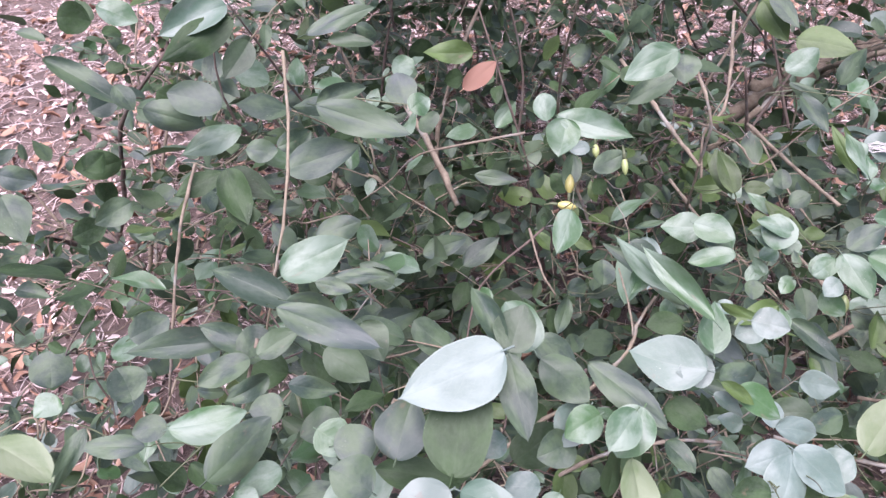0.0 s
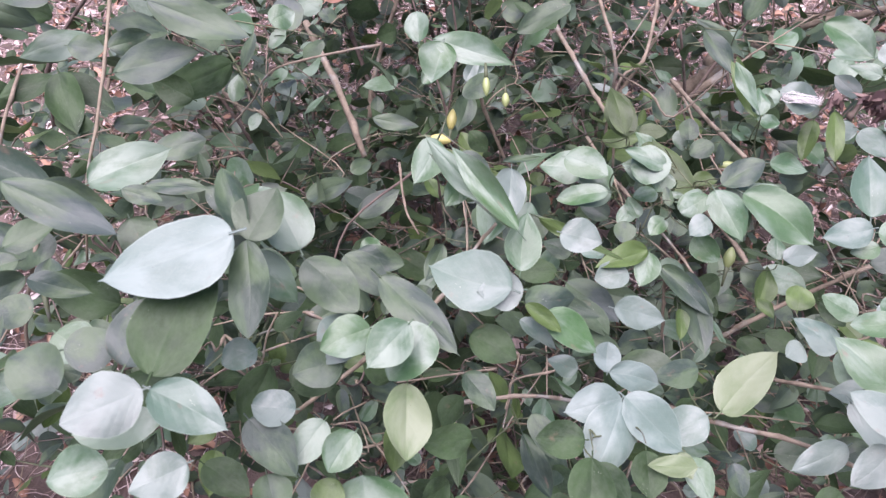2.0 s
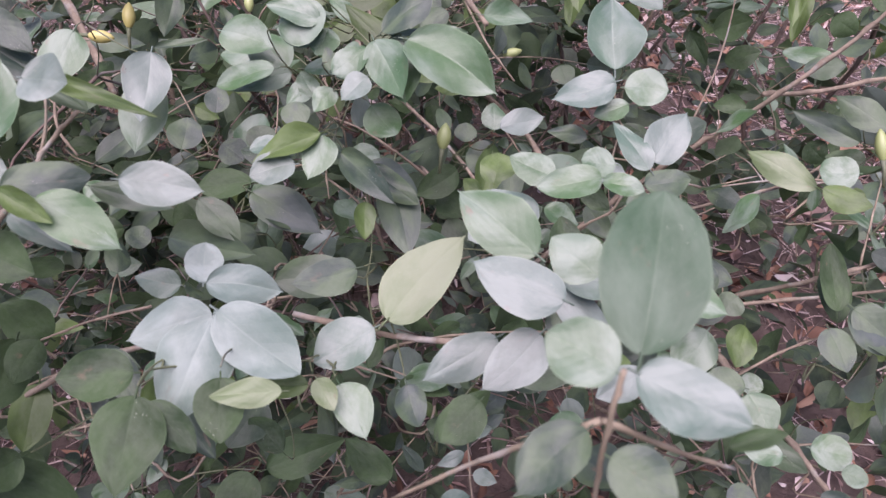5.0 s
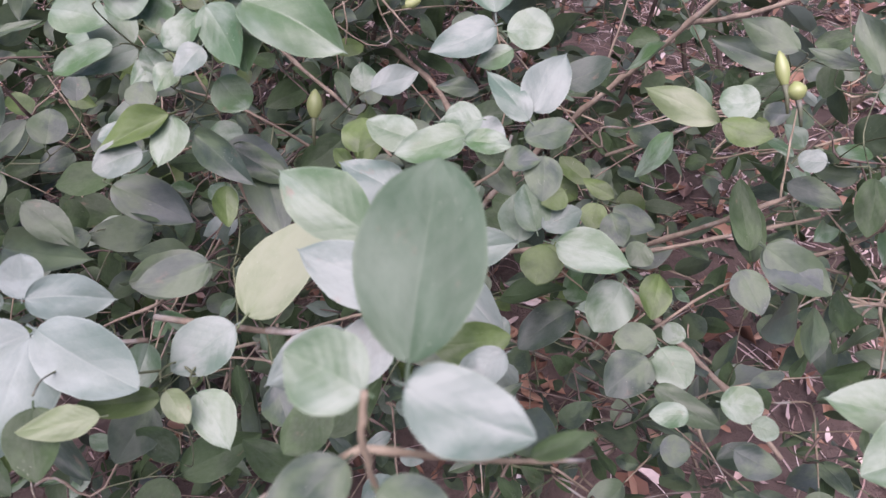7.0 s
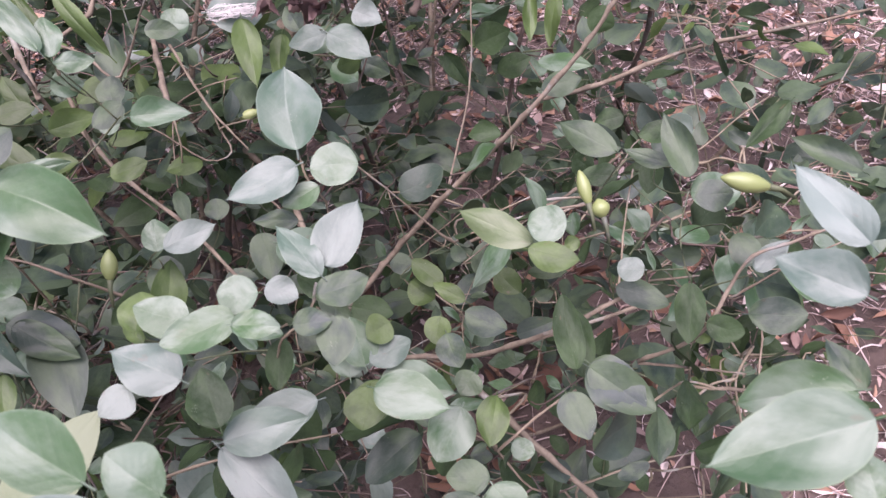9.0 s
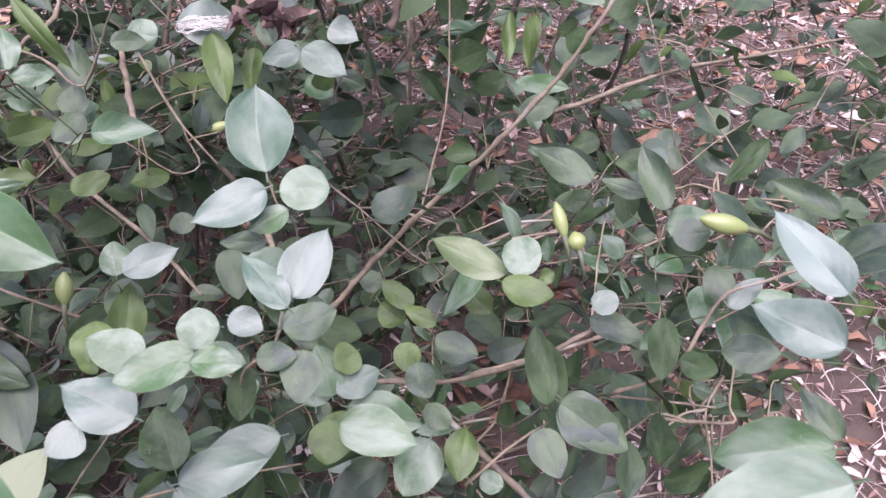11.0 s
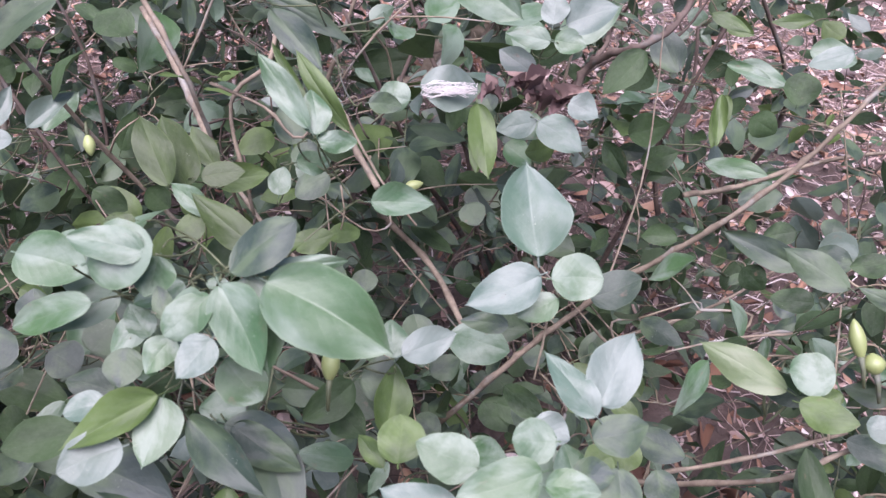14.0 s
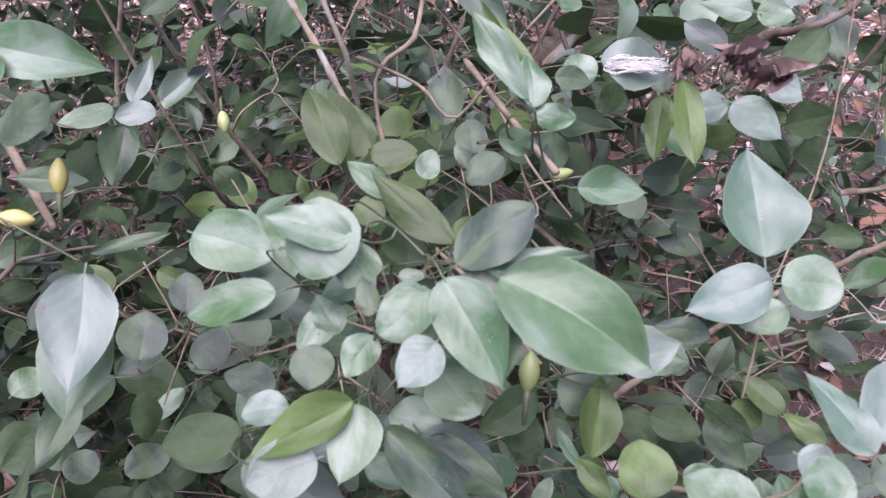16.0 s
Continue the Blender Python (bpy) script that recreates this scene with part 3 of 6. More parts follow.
def fruit(base, tip, width, skin=None):
    """A smooth pointed green fruit with a short stalk and a five-lobed cup."""
    b, t = Vector(base), Vector(tip)
    s = keeper(b.x)
    way = (t - b).normalized()
    length, rows, sides = (t - b).length, 9, 10
    verts, faces = [], []
    x = way.cross(Vector((0.2, 0.4, 0.9))).normalized()
    y = way.cross(x)
    for i in range(rows + 1):
        v = i / rows
        r = 0.5 * width * (math.sin(math.pi * min(0.985, v * 0.93 + 0.05)) ** 0.75)
        for k in range(sides):
            a = 2 * math.pi * k / sides
            verts.append(b - s.at + way * (v * length) + x * (r * math.cos(a)) + y * (r * math.sin(a)))
    for i in range(rows):
        for k in range(sides):
            a, c = i * sides + k, i * sides + (k + 1) % sides
            faces.append((a, c, c + sides, a + sides))
    faces += [tuple(range(sides))[::-1], tuple(range(rows * sides, (rows + 1) * sides))]
    ob = part("fruit", mesh_from("fruit", verts, faces), skin or FRUIT, s.thing, "smooth ripening yellow fruit" if skin else "smooth yellow-green fruit")
    p0 = b - s.at
    v, f = tube_data([p0 - way * 0.012 + Vector((0, 0, -0.003)), p0 - way * 0.005, p0 + way * 0.0015], 0.0008, 0.0018, 6)
    part("fruit_stalk", mesh_from("fruit_stalk", v, f), GREENTWIG, ob)
    return ob


def dried_flower(at, size, seed):
    """A withered brown flower head: crumpled petals round a short stump."""
    rng, s = random.Random(seed), keeper(at[0])
    ob = None
    for i in range(5):
        v, f, uv = SHAPES[rng.choice(list(SHAPES))]
        v = v.copy()
        v[:, 2] += rng.uniform(1.5, 3.0) * v[:, 0] ** 2 + rng.uniform(-0.9, 0.9) * v[:, 1] ** 2 + 0.08 * np.sin(17 * v[:, 1] + 9 * v[:, 0])
        e = np.array(Euler((rng.uniform(-0.3, 1.2), rng.uniform(-0.6, 0.6), i * 1.05 + rng.random())).to_matrix())
        w = (v * np.array((0.55, 1.0, 1.0)) * size * rng.uniform(0.6, 1.1)) @ e.T + np.array(Vector(at) - s.at)
        petal = part("petal", mesh_from("petal", w, f, uv), WITHERED, ob or s.thing)
        if ob is None:
            ob = petal
            ob.name = "dried_flower"
            tagged(ob, "withered dark brown flower head")
    return ob


def behind(p):
    """How far a place lies inside the shell of outer leaves, seen along the slope of the thicket."""
    out = Vector((0, -0.743, 0.669))
    deep, weight, close = 0.0, 1e-6, None
    for c, r in OUTER:
        d = c - p
        along = d.dot(out)
        side = (d - out * along).length
        w = 1.0 / (side * side + 0.003) ** 2
        deep += w * along
        weight += w
        if side < r + 0.035:
            close = along if close is None else min(close, along)
    return close if close is not None else deep / weight


WEB = litter_material("web", [(0.0, (0.62, 0.60, 0.57)), (1.0, (0.80, 0.78, 0.75))])


def web_scrap(start, end, seed):
    """A torn band of old insect web on a leaf: many fine crossing threads."""
    rng, s = random.Random(seed), keeper(start[0])
    a, b = Vector(start) - s.at, Vector(end) - s.at
    along, side = b - a, (b - a).cross(Vector((0, -0.743, 0.669))).normalized()
    out = along.cross(side).normalized()
    out = out if out.z > 0 else -out
    chunks = []
    for i in range(90):
        t0, t1 = sorted((rng.random(), rng.random()))
        u0 = rng.gauss(0, 0.0022)
        path = [a + along * (t0 + (t1 - t0) * q) + side * (u0 + rng.gauss(0, 0.0009)) + out * (0.001 + 0.002 * rng.random()) for q in (0, 0.35, 0.7, 1)]
        v, f = tube_data(path, 0.0002, 0.0002, 3)
        chunks.append(([tuple(q) for q in v], f, []))
    v, f, _ = join(chunks)
    return part("web", mesh_from("web", v, f), WEB, s.thing, "torn scrap of greyish-white insect web on a leaf")


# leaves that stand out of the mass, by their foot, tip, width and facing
# light-facing ones have sheen in their colour, many dark ones have shade
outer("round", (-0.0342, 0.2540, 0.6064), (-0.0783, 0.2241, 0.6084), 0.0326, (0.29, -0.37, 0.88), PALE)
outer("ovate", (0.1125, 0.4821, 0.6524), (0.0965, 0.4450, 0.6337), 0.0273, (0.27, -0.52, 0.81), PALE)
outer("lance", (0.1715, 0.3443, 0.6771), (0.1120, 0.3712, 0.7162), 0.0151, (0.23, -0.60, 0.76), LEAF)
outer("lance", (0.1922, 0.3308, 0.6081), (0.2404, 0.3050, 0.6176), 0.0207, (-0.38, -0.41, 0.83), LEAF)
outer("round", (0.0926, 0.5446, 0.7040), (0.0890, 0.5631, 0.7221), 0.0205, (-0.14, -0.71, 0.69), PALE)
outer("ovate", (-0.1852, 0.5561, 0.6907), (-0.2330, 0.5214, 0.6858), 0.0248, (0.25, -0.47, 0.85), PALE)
outer("ovate", (-0.0924, 0.6257, 0.6341), (-0.1534, 0.5684, 0.6267), 0.0347, (0.62, -0.71, 0.33), DEEP_SHADE)
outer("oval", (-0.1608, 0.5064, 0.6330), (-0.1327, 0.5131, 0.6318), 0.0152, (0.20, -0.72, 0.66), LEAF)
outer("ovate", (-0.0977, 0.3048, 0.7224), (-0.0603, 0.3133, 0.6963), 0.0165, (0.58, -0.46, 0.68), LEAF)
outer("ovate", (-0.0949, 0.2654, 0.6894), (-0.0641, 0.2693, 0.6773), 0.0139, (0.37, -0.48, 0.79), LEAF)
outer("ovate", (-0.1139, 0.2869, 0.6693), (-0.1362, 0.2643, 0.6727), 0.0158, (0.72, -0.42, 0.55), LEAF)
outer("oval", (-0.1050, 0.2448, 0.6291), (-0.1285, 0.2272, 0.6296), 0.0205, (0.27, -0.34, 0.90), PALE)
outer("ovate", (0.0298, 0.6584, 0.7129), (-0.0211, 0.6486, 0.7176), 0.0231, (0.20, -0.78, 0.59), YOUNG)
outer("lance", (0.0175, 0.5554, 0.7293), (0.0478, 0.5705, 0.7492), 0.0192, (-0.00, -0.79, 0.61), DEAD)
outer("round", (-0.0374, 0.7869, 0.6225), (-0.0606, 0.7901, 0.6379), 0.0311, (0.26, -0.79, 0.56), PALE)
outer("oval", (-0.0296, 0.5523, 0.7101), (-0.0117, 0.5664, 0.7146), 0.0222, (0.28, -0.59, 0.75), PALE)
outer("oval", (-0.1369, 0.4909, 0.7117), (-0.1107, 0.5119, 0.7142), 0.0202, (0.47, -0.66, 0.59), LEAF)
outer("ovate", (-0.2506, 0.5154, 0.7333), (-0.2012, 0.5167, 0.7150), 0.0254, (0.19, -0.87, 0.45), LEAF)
outer("oval", (-0.2657, 0.5836, 0.7105), (-0.2347, 0.5914, 0.6858), 0.0312, (0.48, -0.80, 0.35), DEEP_SHADE)
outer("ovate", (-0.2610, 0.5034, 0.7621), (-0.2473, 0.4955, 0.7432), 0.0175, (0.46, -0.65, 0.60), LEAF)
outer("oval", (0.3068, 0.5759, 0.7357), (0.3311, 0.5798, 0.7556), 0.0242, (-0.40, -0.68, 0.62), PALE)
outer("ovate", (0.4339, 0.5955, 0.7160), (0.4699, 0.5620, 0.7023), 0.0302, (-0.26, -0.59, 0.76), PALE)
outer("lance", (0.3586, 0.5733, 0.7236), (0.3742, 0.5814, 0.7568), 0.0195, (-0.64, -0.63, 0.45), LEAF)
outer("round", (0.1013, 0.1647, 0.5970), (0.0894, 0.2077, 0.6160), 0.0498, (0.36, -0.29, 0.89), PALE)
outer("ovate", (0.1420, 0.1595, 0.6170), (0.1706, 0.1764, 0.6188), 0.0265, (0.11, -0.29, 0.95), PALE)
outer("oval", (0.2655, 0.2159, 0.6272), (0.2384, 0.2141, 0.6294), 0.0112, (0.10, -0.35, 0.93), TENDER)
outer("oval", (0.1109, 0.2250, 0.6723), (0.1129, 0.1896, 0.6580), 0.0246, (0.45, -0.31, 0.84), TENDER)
outer("ovate", (0.1453, 0.2146, 0.6434), (0.1181, 0.2015, 0.6567), 0.0181, (0.62, -0.59, 0.52), DEEP_SHADE)
outer("oval", (0.0194, 0.2858, 0.6046), (0.0084, 0.2531, 0.5866), 0.0249, (0.69, -0.51, 0.51), DEEP_SHADE)
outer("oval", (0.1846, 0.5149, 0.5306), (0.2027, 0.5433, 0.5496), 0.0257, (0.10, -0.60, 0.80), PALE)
outer("oval", (0.2944, 0.2705, 0.4573), (0.2693, 0.2868, 0.4808), 0.0203, (0.23, -0.66, 0.71), DEEP_SHADE)
outer("oval", (0.1254, 0.2833, 0.5903), (0.1178, 0.2548, 0.5719), 0.0268, (0.67, -0.52, 0.53), DEEP_SHADE)
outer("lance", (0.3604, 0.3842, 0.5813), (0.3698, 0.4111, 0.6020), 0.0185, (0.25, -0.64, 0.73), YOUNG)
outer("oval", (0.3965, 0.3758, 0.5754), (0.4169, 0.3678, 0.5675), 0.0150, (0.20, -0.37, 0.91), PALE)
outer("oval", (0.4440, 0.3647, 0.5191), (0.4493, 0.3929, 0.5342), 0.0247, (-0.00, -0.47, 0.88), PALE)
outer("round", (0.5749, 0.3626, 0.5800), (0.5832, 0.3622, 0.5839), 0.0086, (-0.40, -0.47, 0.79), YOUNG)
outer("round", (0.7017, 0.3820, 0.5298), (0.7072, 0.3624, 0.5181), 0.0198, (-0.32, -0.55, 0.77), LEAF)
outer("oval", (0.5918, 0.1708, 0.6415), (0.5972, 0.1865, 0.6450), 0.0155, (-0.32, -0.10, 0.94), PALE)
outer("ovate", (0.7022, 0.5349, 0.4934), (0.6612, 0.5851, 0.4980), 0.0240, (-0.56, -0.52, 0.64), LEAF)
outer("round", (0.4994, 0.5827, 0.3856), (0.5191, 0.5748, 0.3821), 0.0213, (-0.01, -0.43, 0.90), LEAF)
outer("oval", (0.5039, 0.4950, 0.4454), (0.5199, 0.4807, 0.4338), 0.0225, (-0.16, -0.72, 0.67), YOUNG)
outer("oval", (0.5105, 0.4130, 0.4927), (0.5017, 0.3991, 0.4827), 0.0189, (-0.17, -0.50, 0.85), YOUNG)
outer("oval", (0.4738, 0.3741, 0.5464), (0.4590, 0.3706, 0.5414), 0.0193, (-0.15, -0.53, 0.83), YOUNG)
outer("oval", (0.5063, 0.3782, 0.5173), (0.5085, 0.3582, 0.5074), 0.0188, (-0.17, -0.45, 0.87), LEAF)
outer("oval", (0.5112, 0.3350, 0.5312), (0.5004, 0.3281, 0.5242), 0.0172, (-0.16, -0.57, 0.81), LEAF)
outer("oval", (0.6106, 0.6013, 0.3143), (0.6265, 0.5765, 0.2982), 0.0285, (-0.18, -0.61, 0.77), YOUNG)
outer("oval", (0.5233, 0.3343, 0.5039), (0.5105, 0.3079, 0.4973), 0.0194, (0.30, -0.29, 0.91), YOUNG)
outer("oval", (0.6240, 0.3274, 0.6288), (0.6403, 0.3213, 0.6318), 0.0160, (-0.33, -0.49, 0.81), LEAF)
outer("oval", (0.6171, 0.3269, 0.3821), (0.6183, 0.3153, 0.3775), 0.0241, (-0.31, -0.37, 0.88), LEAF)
outer("oval", (0.6407, 0.3170, 0.5415), (0.6558, 0.3028, 0.5418), 0.0155, (-0.44, -0.45, 0.78), DEEP_SHADE)
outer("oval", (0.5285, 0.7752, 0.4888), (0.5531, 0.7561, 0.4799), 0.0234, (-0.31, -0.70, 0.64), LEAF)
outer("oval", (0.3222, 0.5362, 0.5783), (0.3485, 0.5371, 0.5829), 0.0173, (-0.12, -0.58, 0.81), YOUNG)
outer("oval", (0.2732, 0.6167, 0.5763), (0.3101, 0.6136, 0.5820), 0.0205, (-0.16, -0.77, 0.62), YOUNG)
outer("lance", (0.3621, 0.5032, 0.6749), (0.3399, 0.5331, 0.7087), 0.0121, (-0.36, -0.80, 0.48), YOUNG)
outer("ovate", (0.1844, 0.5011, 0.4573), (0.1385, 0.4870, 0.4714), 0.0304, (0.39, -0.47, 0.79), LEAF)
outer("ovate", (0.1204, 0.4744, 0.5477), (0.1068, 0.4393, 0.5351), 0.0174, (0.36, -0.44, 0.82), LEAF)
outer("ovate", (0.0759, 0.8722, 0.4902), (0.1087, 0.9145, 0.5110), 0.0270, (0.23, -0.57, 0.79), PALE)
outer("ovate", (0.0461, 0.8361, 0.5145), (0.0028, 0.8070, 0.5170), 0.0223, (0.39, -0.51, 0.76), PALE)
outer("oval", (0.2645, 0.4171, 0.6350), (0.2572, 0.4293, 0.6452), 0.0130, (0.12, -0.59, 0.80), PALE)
outer("oval", (0.1126, 0.5204, 0.4645), (0.1301, 0.5282, 0.4566), 0.0291, (0.55, -0.56, 0.62), DEEP_SHADE)
outer("oval", (0.0475, 0.4922, 0.4830), (0.0718, 0.4975, 0.4760), 0.0299, (0.34, -0.49, 0.80), DEEP_SHADE)
outer("oval", (0.3425, 0.5861, 0.6108), (0.3367, 0.5691, 0.5989), 0.0199, (-0.20, -0.51, 0.83), PALE)
outer("oval", (0.4903, 0.6459, 0.5645), (0.5073, 0.6304, 0.5538), 0.0241, (-0.03, -0.59, 0.81), PALE)
outer("round", (0.5085, 0.4953, 0.5364), (0.5406, 0.4917, 0.5515), 0.0260, (-0.42, -0.45, 0.79), LEAF)
outer("oval", (0.4363, 0.5012, 0.5165), (0.4657, 0.4844, 0.5257), 0.0199, (-0.39, -0.19, 0.90), LEAF)
outer("oval", (0.0159, 0.6228, 0.5154), (0.0362, 0.6430, 0.5162), 0.0177, (0.43, -0.46, 0.77), LEAF)
outer("oval", (0.0384, 0.5395, 0.4759), (0.0524, 0.5568, 0.4806), 0.0218, (0.17, -0.39, 0.91), PALE)
outer("oval", (0.0737, 0.7150, 0.4243), (0.0523, 0.7143, 0.4472), 0.0244, (0.51, -0.73, 0.46), DEEP_SHADE)
outer("oval", (0.1418, 0.7576, 0.4897), (0.1672, 0.7497, 0.4684), 0.0247, (0.37, -0.64, 0.67), DEEP_SHADE)
outer("lance", (0.1940, 0.7326, 0.5014), (0.2095, 0.7278, 0.4799), 0.0238, (0.33, -0.84, 0.43), DEEP_SHADE)
outer("oval", (0.1475, 0.8530, 0.4708), (0.1704, 0.8622, 0.5072), 0.0220, (-0.08, -0.95, 0.29), DEEP_SHADE)
outer("ovate", (-0.0561, 1.0918, 0.5005), (-0.0084, 1.1157, 0.4799), 0.0412, (0.63, -0.78, 0.01), DEEP_SHADE)
outer("oval", (0.0291, 0.9866, 0.5133), (0.0012, 0.9733, 0.5087), 0.0302, (0.39, -0.90, 0.21), DEEP_SHADE)
outer("oval", (0.1063, 1.1273, 0.4740), (0.1293, 1.1297, 0.4487), 0.0363, (0.53, -0.76, 0.37), DEEP_SHADE)
outer("oval", (0.4152, 0.5001, 0.5159), (0.4491, 0.4738, 0.5209), 0.0296, (-0.38, -0.32, 0.87), PALE)
outer("oval", (0.4127, 0.5822, 0.6547), (0.4508, 0.5814, 0.6509), 0.0308, (0.07, -0.53, 0.84), SHEEN)
outer("oval", (0.4964, 0.5811, 0.6165), (0.4687, 0.5856, 0.6146), 0.0233, (-0.15, -0.58, 0.80), PALE)
outer("ovate", (0.5350, 0.6686, 0.6362), (0.5822, 0.6687, 0.6598), 0.0294, (-0.32, -0.69, 0.65), PALE)
outer("round", (0.4022, 0.5572, 0.6595), (0.3852, 0.5630, 0.6642), 0.0184, (-0.13, -0.83, 0.55), PALE)
outer("oval", (0.5082, 0.6761, 0.6213), (0.5281, 0.7024, 0.6404), 0.0305, (-0.02, -0.58, 0.82), PALE)
outer("oval", (0.4564, 0.5895, 0.6256), (0.4455, 0.5624, 0.5977), 0.0170, (-0.44, -0.55, 0.71), YOUNG)
outer("oval", (0.3770, 0.5474, 0.6654), (0.3966, 0.5487, 0.6610), 0.0128, (0.20, -0.73, 0.66), LEAF)
outer("lance", (0.4014, 1.0608, 0.4409), (0.4887, 1.0422, 0.4505), 0.0371, (-0.23, -0.91, 0.35), DEEP_SHADE)
outer("oval", (0.2061, 0.9168, 0.5752), (0.1764, 0.9193, 0.5877), 0.0337, (0.13, -0.87, 0.47), LEAF)
outer("lance", (0.6894, 0.7515, 0.5538), (0.6760, 0.7893, 0.5888), 0.0321, (-0.26, -0.70, 0.66), LEAF)
outer("oval", (0.6694, 0.5563, 0.4806), (0.6793, 0.5360, 0.4733), 0.0224, (-0.76, -0.51, 0.41), DEEP_SHADE)
outer("lance", (0.6391, 0.7293, 0.5045), (0.6704, 0.7096, 0.5252), 0.0318, (-0.66, -0.70, 0.27), DEEP_SHADE)
outer("round", (0.5897, 0.2097, 0.5456), (0.6104, 0.2007, 0.5526), 0.0232, (-0.42, -0.33, 0.84), PALE)
outer("round", (0.5204, 0.2807, 0.3926), (0.5379, 0.2712, 0.3924), 0.0204, (-0.23, -0.44, 0.87), LEAF)
outer("oval", (0.5107, 0.2129, 0.5187), (0.5271, 0.1987, 0.5183), 0.0155, (-0.19, -0.24, 0.95), LEAF)
outer("round", (0.5283, 0.3250, 0.4625), (0.5395, 0.3151, 0.4605), 0.0142, (-0.23, -0.43, 0.87), PALE)
outer("oval", (0.3676, 0.3000, 0.5190), (0.4132, 0.2961, 0.5255), 0.0258, (-0.16, -0.51, 0.85), LEAF)
outer("oval", (-0.1822, 0.1582, 0.7927), (-0.1543, 0.1467, 0.7845), 0.0176, (0.30, 0.06, 0.95), TENDER)
outer("lance", (-0.1499, 0.1698, 0.7860), (-0.1570, 0.1416, 0.7788), 0.0083, (0.65, -0.34, 0.68), LEAF)
outer("oval", (-0.3098, 0.3988, 0.7502), (-0.2875, 0.4034, 0.7409), 0.0182, (0.39, -0.73, 0.56), LEAF)
outer("oval", (-0.3378, 0.4864, 0.6166), (-0.3140, 0.5050, 0.6145), 0.0261, (0.57, -0.68, 0.45), DEEP_SHADE)
outer("ovate", (0.3511, 0.6601, 0.7260), (0.4018, 0.6326, 0.7264), 0.0321, (-0.35, -0.64, 0.68), YOUNG)
outer("ovate", (0.3471, 0.7504, 0.7286), (0.3709, 0.7107, 0.6980), 0.0305, (-0.60, -0.68, 0.42), YOUNG)
outer("oval", (-0.3652, 0.6421, 0.7570), (-0.3388, 0.6514, 0.7473), 0.0323, (0.41, -0.87, 0.28), DEEP_SHADE)
outer("oval", (-0.3041, 0.6023, 0.7849), (-0.2724, 0.6045, 0.7684), 0.0250, (0.43, -0.48, 0.76), PALE)
outer("oval", (-0.4200, 0.7618, 0.5090), (-0.4761, 0.7442, 0.5081), 0.0403, (0.29, -0.93, 0.23), DEEP_SHADE)
outer("oval", (-0.3105, 0.5006, 0.6822), (-0.2975, 0.5175, 0.6883), 0.0197, (0.65, -0.64, 0.41), DEEP_SHADE)
outer("oval", (-0.3347, 0.3693, 0.5369), (-0.3479, 0.3498, 0.5318), 0.0242, (0.17, -0.35, 0.92), PALE)
outer("oval", (-0.2357, 0.3496, 0.6343), (-0.2132, 0.3737, 0.6331), 0.0260, (0.47, -0.40, 0.79), LEAF)
outer("oval", (0.1304, 0.5014, 0.6817), (0.1566, 0.5009, 0.6997), 0.0194, (-0.41, -0.71, 0.58), LEAF)
outer("oval", (-0.1722, 0.4776, 0.6630), (-0.1746, 0.4644, 0.6487), 0.0292, (0.24, -0.73, 0.64), DEEP_SHADE)
outer("oval", (-0.1095, 0.4604, 0.6394), (-0.0715, 0.4777, 0.6440), 0.0246, (0.17, -0.59, 0.79), LEAF)
outer("oval", (-0.0523, 0.3055, 0.7020), (-0.0375, 0.2865, 0.6856), 0.0217, (0.05, -0.63, 0.77), LEAF)
outer("oval", (-0.1225, 0.3337, 0.6588), (-0.1458, 0.3183, 0.6463), 0.0281, (-0.06, -0.57, 0.82), LEAF)
outer("oval", (-0.1735, 0.2561, 0.6556), (-0.1240, 0.2648, 0.6615), 0.0237, (-0.06, -0.31, 0.95), PALE)
outer("oval", (-0.0773, 0.2465, 0.6700), (-0.0562, 0.2358, 0.6622), 0.0241, (0.15, -0.37, 0.92), PALE)
outer("oval", (0.0985, 0.3092, 0.5214), (0.0967, 0.2740, 0.5076), 0.0222, (0.41, -0.35, 0.84), YOUNG)
outer("oval", (0.1400, 0.2774, 0.5952), (0.1290, 0.2611, 0.5842), 0.0169, (0.38, -0.68, 0.62), DEEP_SHADE)
outer("oval", (0.1849, 0.2878, 0.5434), (0.2066, 0.2557, 0.5166), 0.0159, (0.17, -0.56, 0.81), LEAF)
outer("ovate", (0.1130, 0.2344, 0.5596), (0.1491, 0.2303, 0.5162), 0.0240, (0.64, -0.50, 0.58), DEEP_SHADE)
outer("oval", (0.1355, 0.2341, 0.5654), (0.1192, 0.2193, 0.5690), 0.0195, (0.65, -0.47, 0.60), DEEP_SHADE)
outer("oval", (0.2026, 0.3205, 0.3939), (0.2587, 0.3381, 0.3995), 0.0289, (0.14, -0.69, 0.71), DEEP_SHADE)
outer("oval", (0.1869, 0.3298, 0.3732), (0.1603, 0.2971, 0.3565), 0.0320, (0.06, -0.49, 0.87), DEEP_SHADE)
outer("oval", (0.1367, 0.1791, 0.6464), (0.1472, 0.1681, 0.6370), 0.0169, (0.49, -0.25, 0.83), DEEP_SHADE)
outer("oval", (0.2199, 0.3118, 0.4908), (0.2021, 0.2818, 0.4860), 0.0275, (0.33, -0.23, 0.92), LEAF)
outer("oval", (0.1267, 0.3418, 0.4603), (0.1429, 0.3305, 0.4506), 0.0231, (0.14, -0.52, 0.84), LEAF)
outer("oval", (0.0553, 0.2595, 0.5732), (0.0688, 0.2512, 0.5478), 0.0252, (0.78, -0.34, 0.53), DEEP_SHADE)
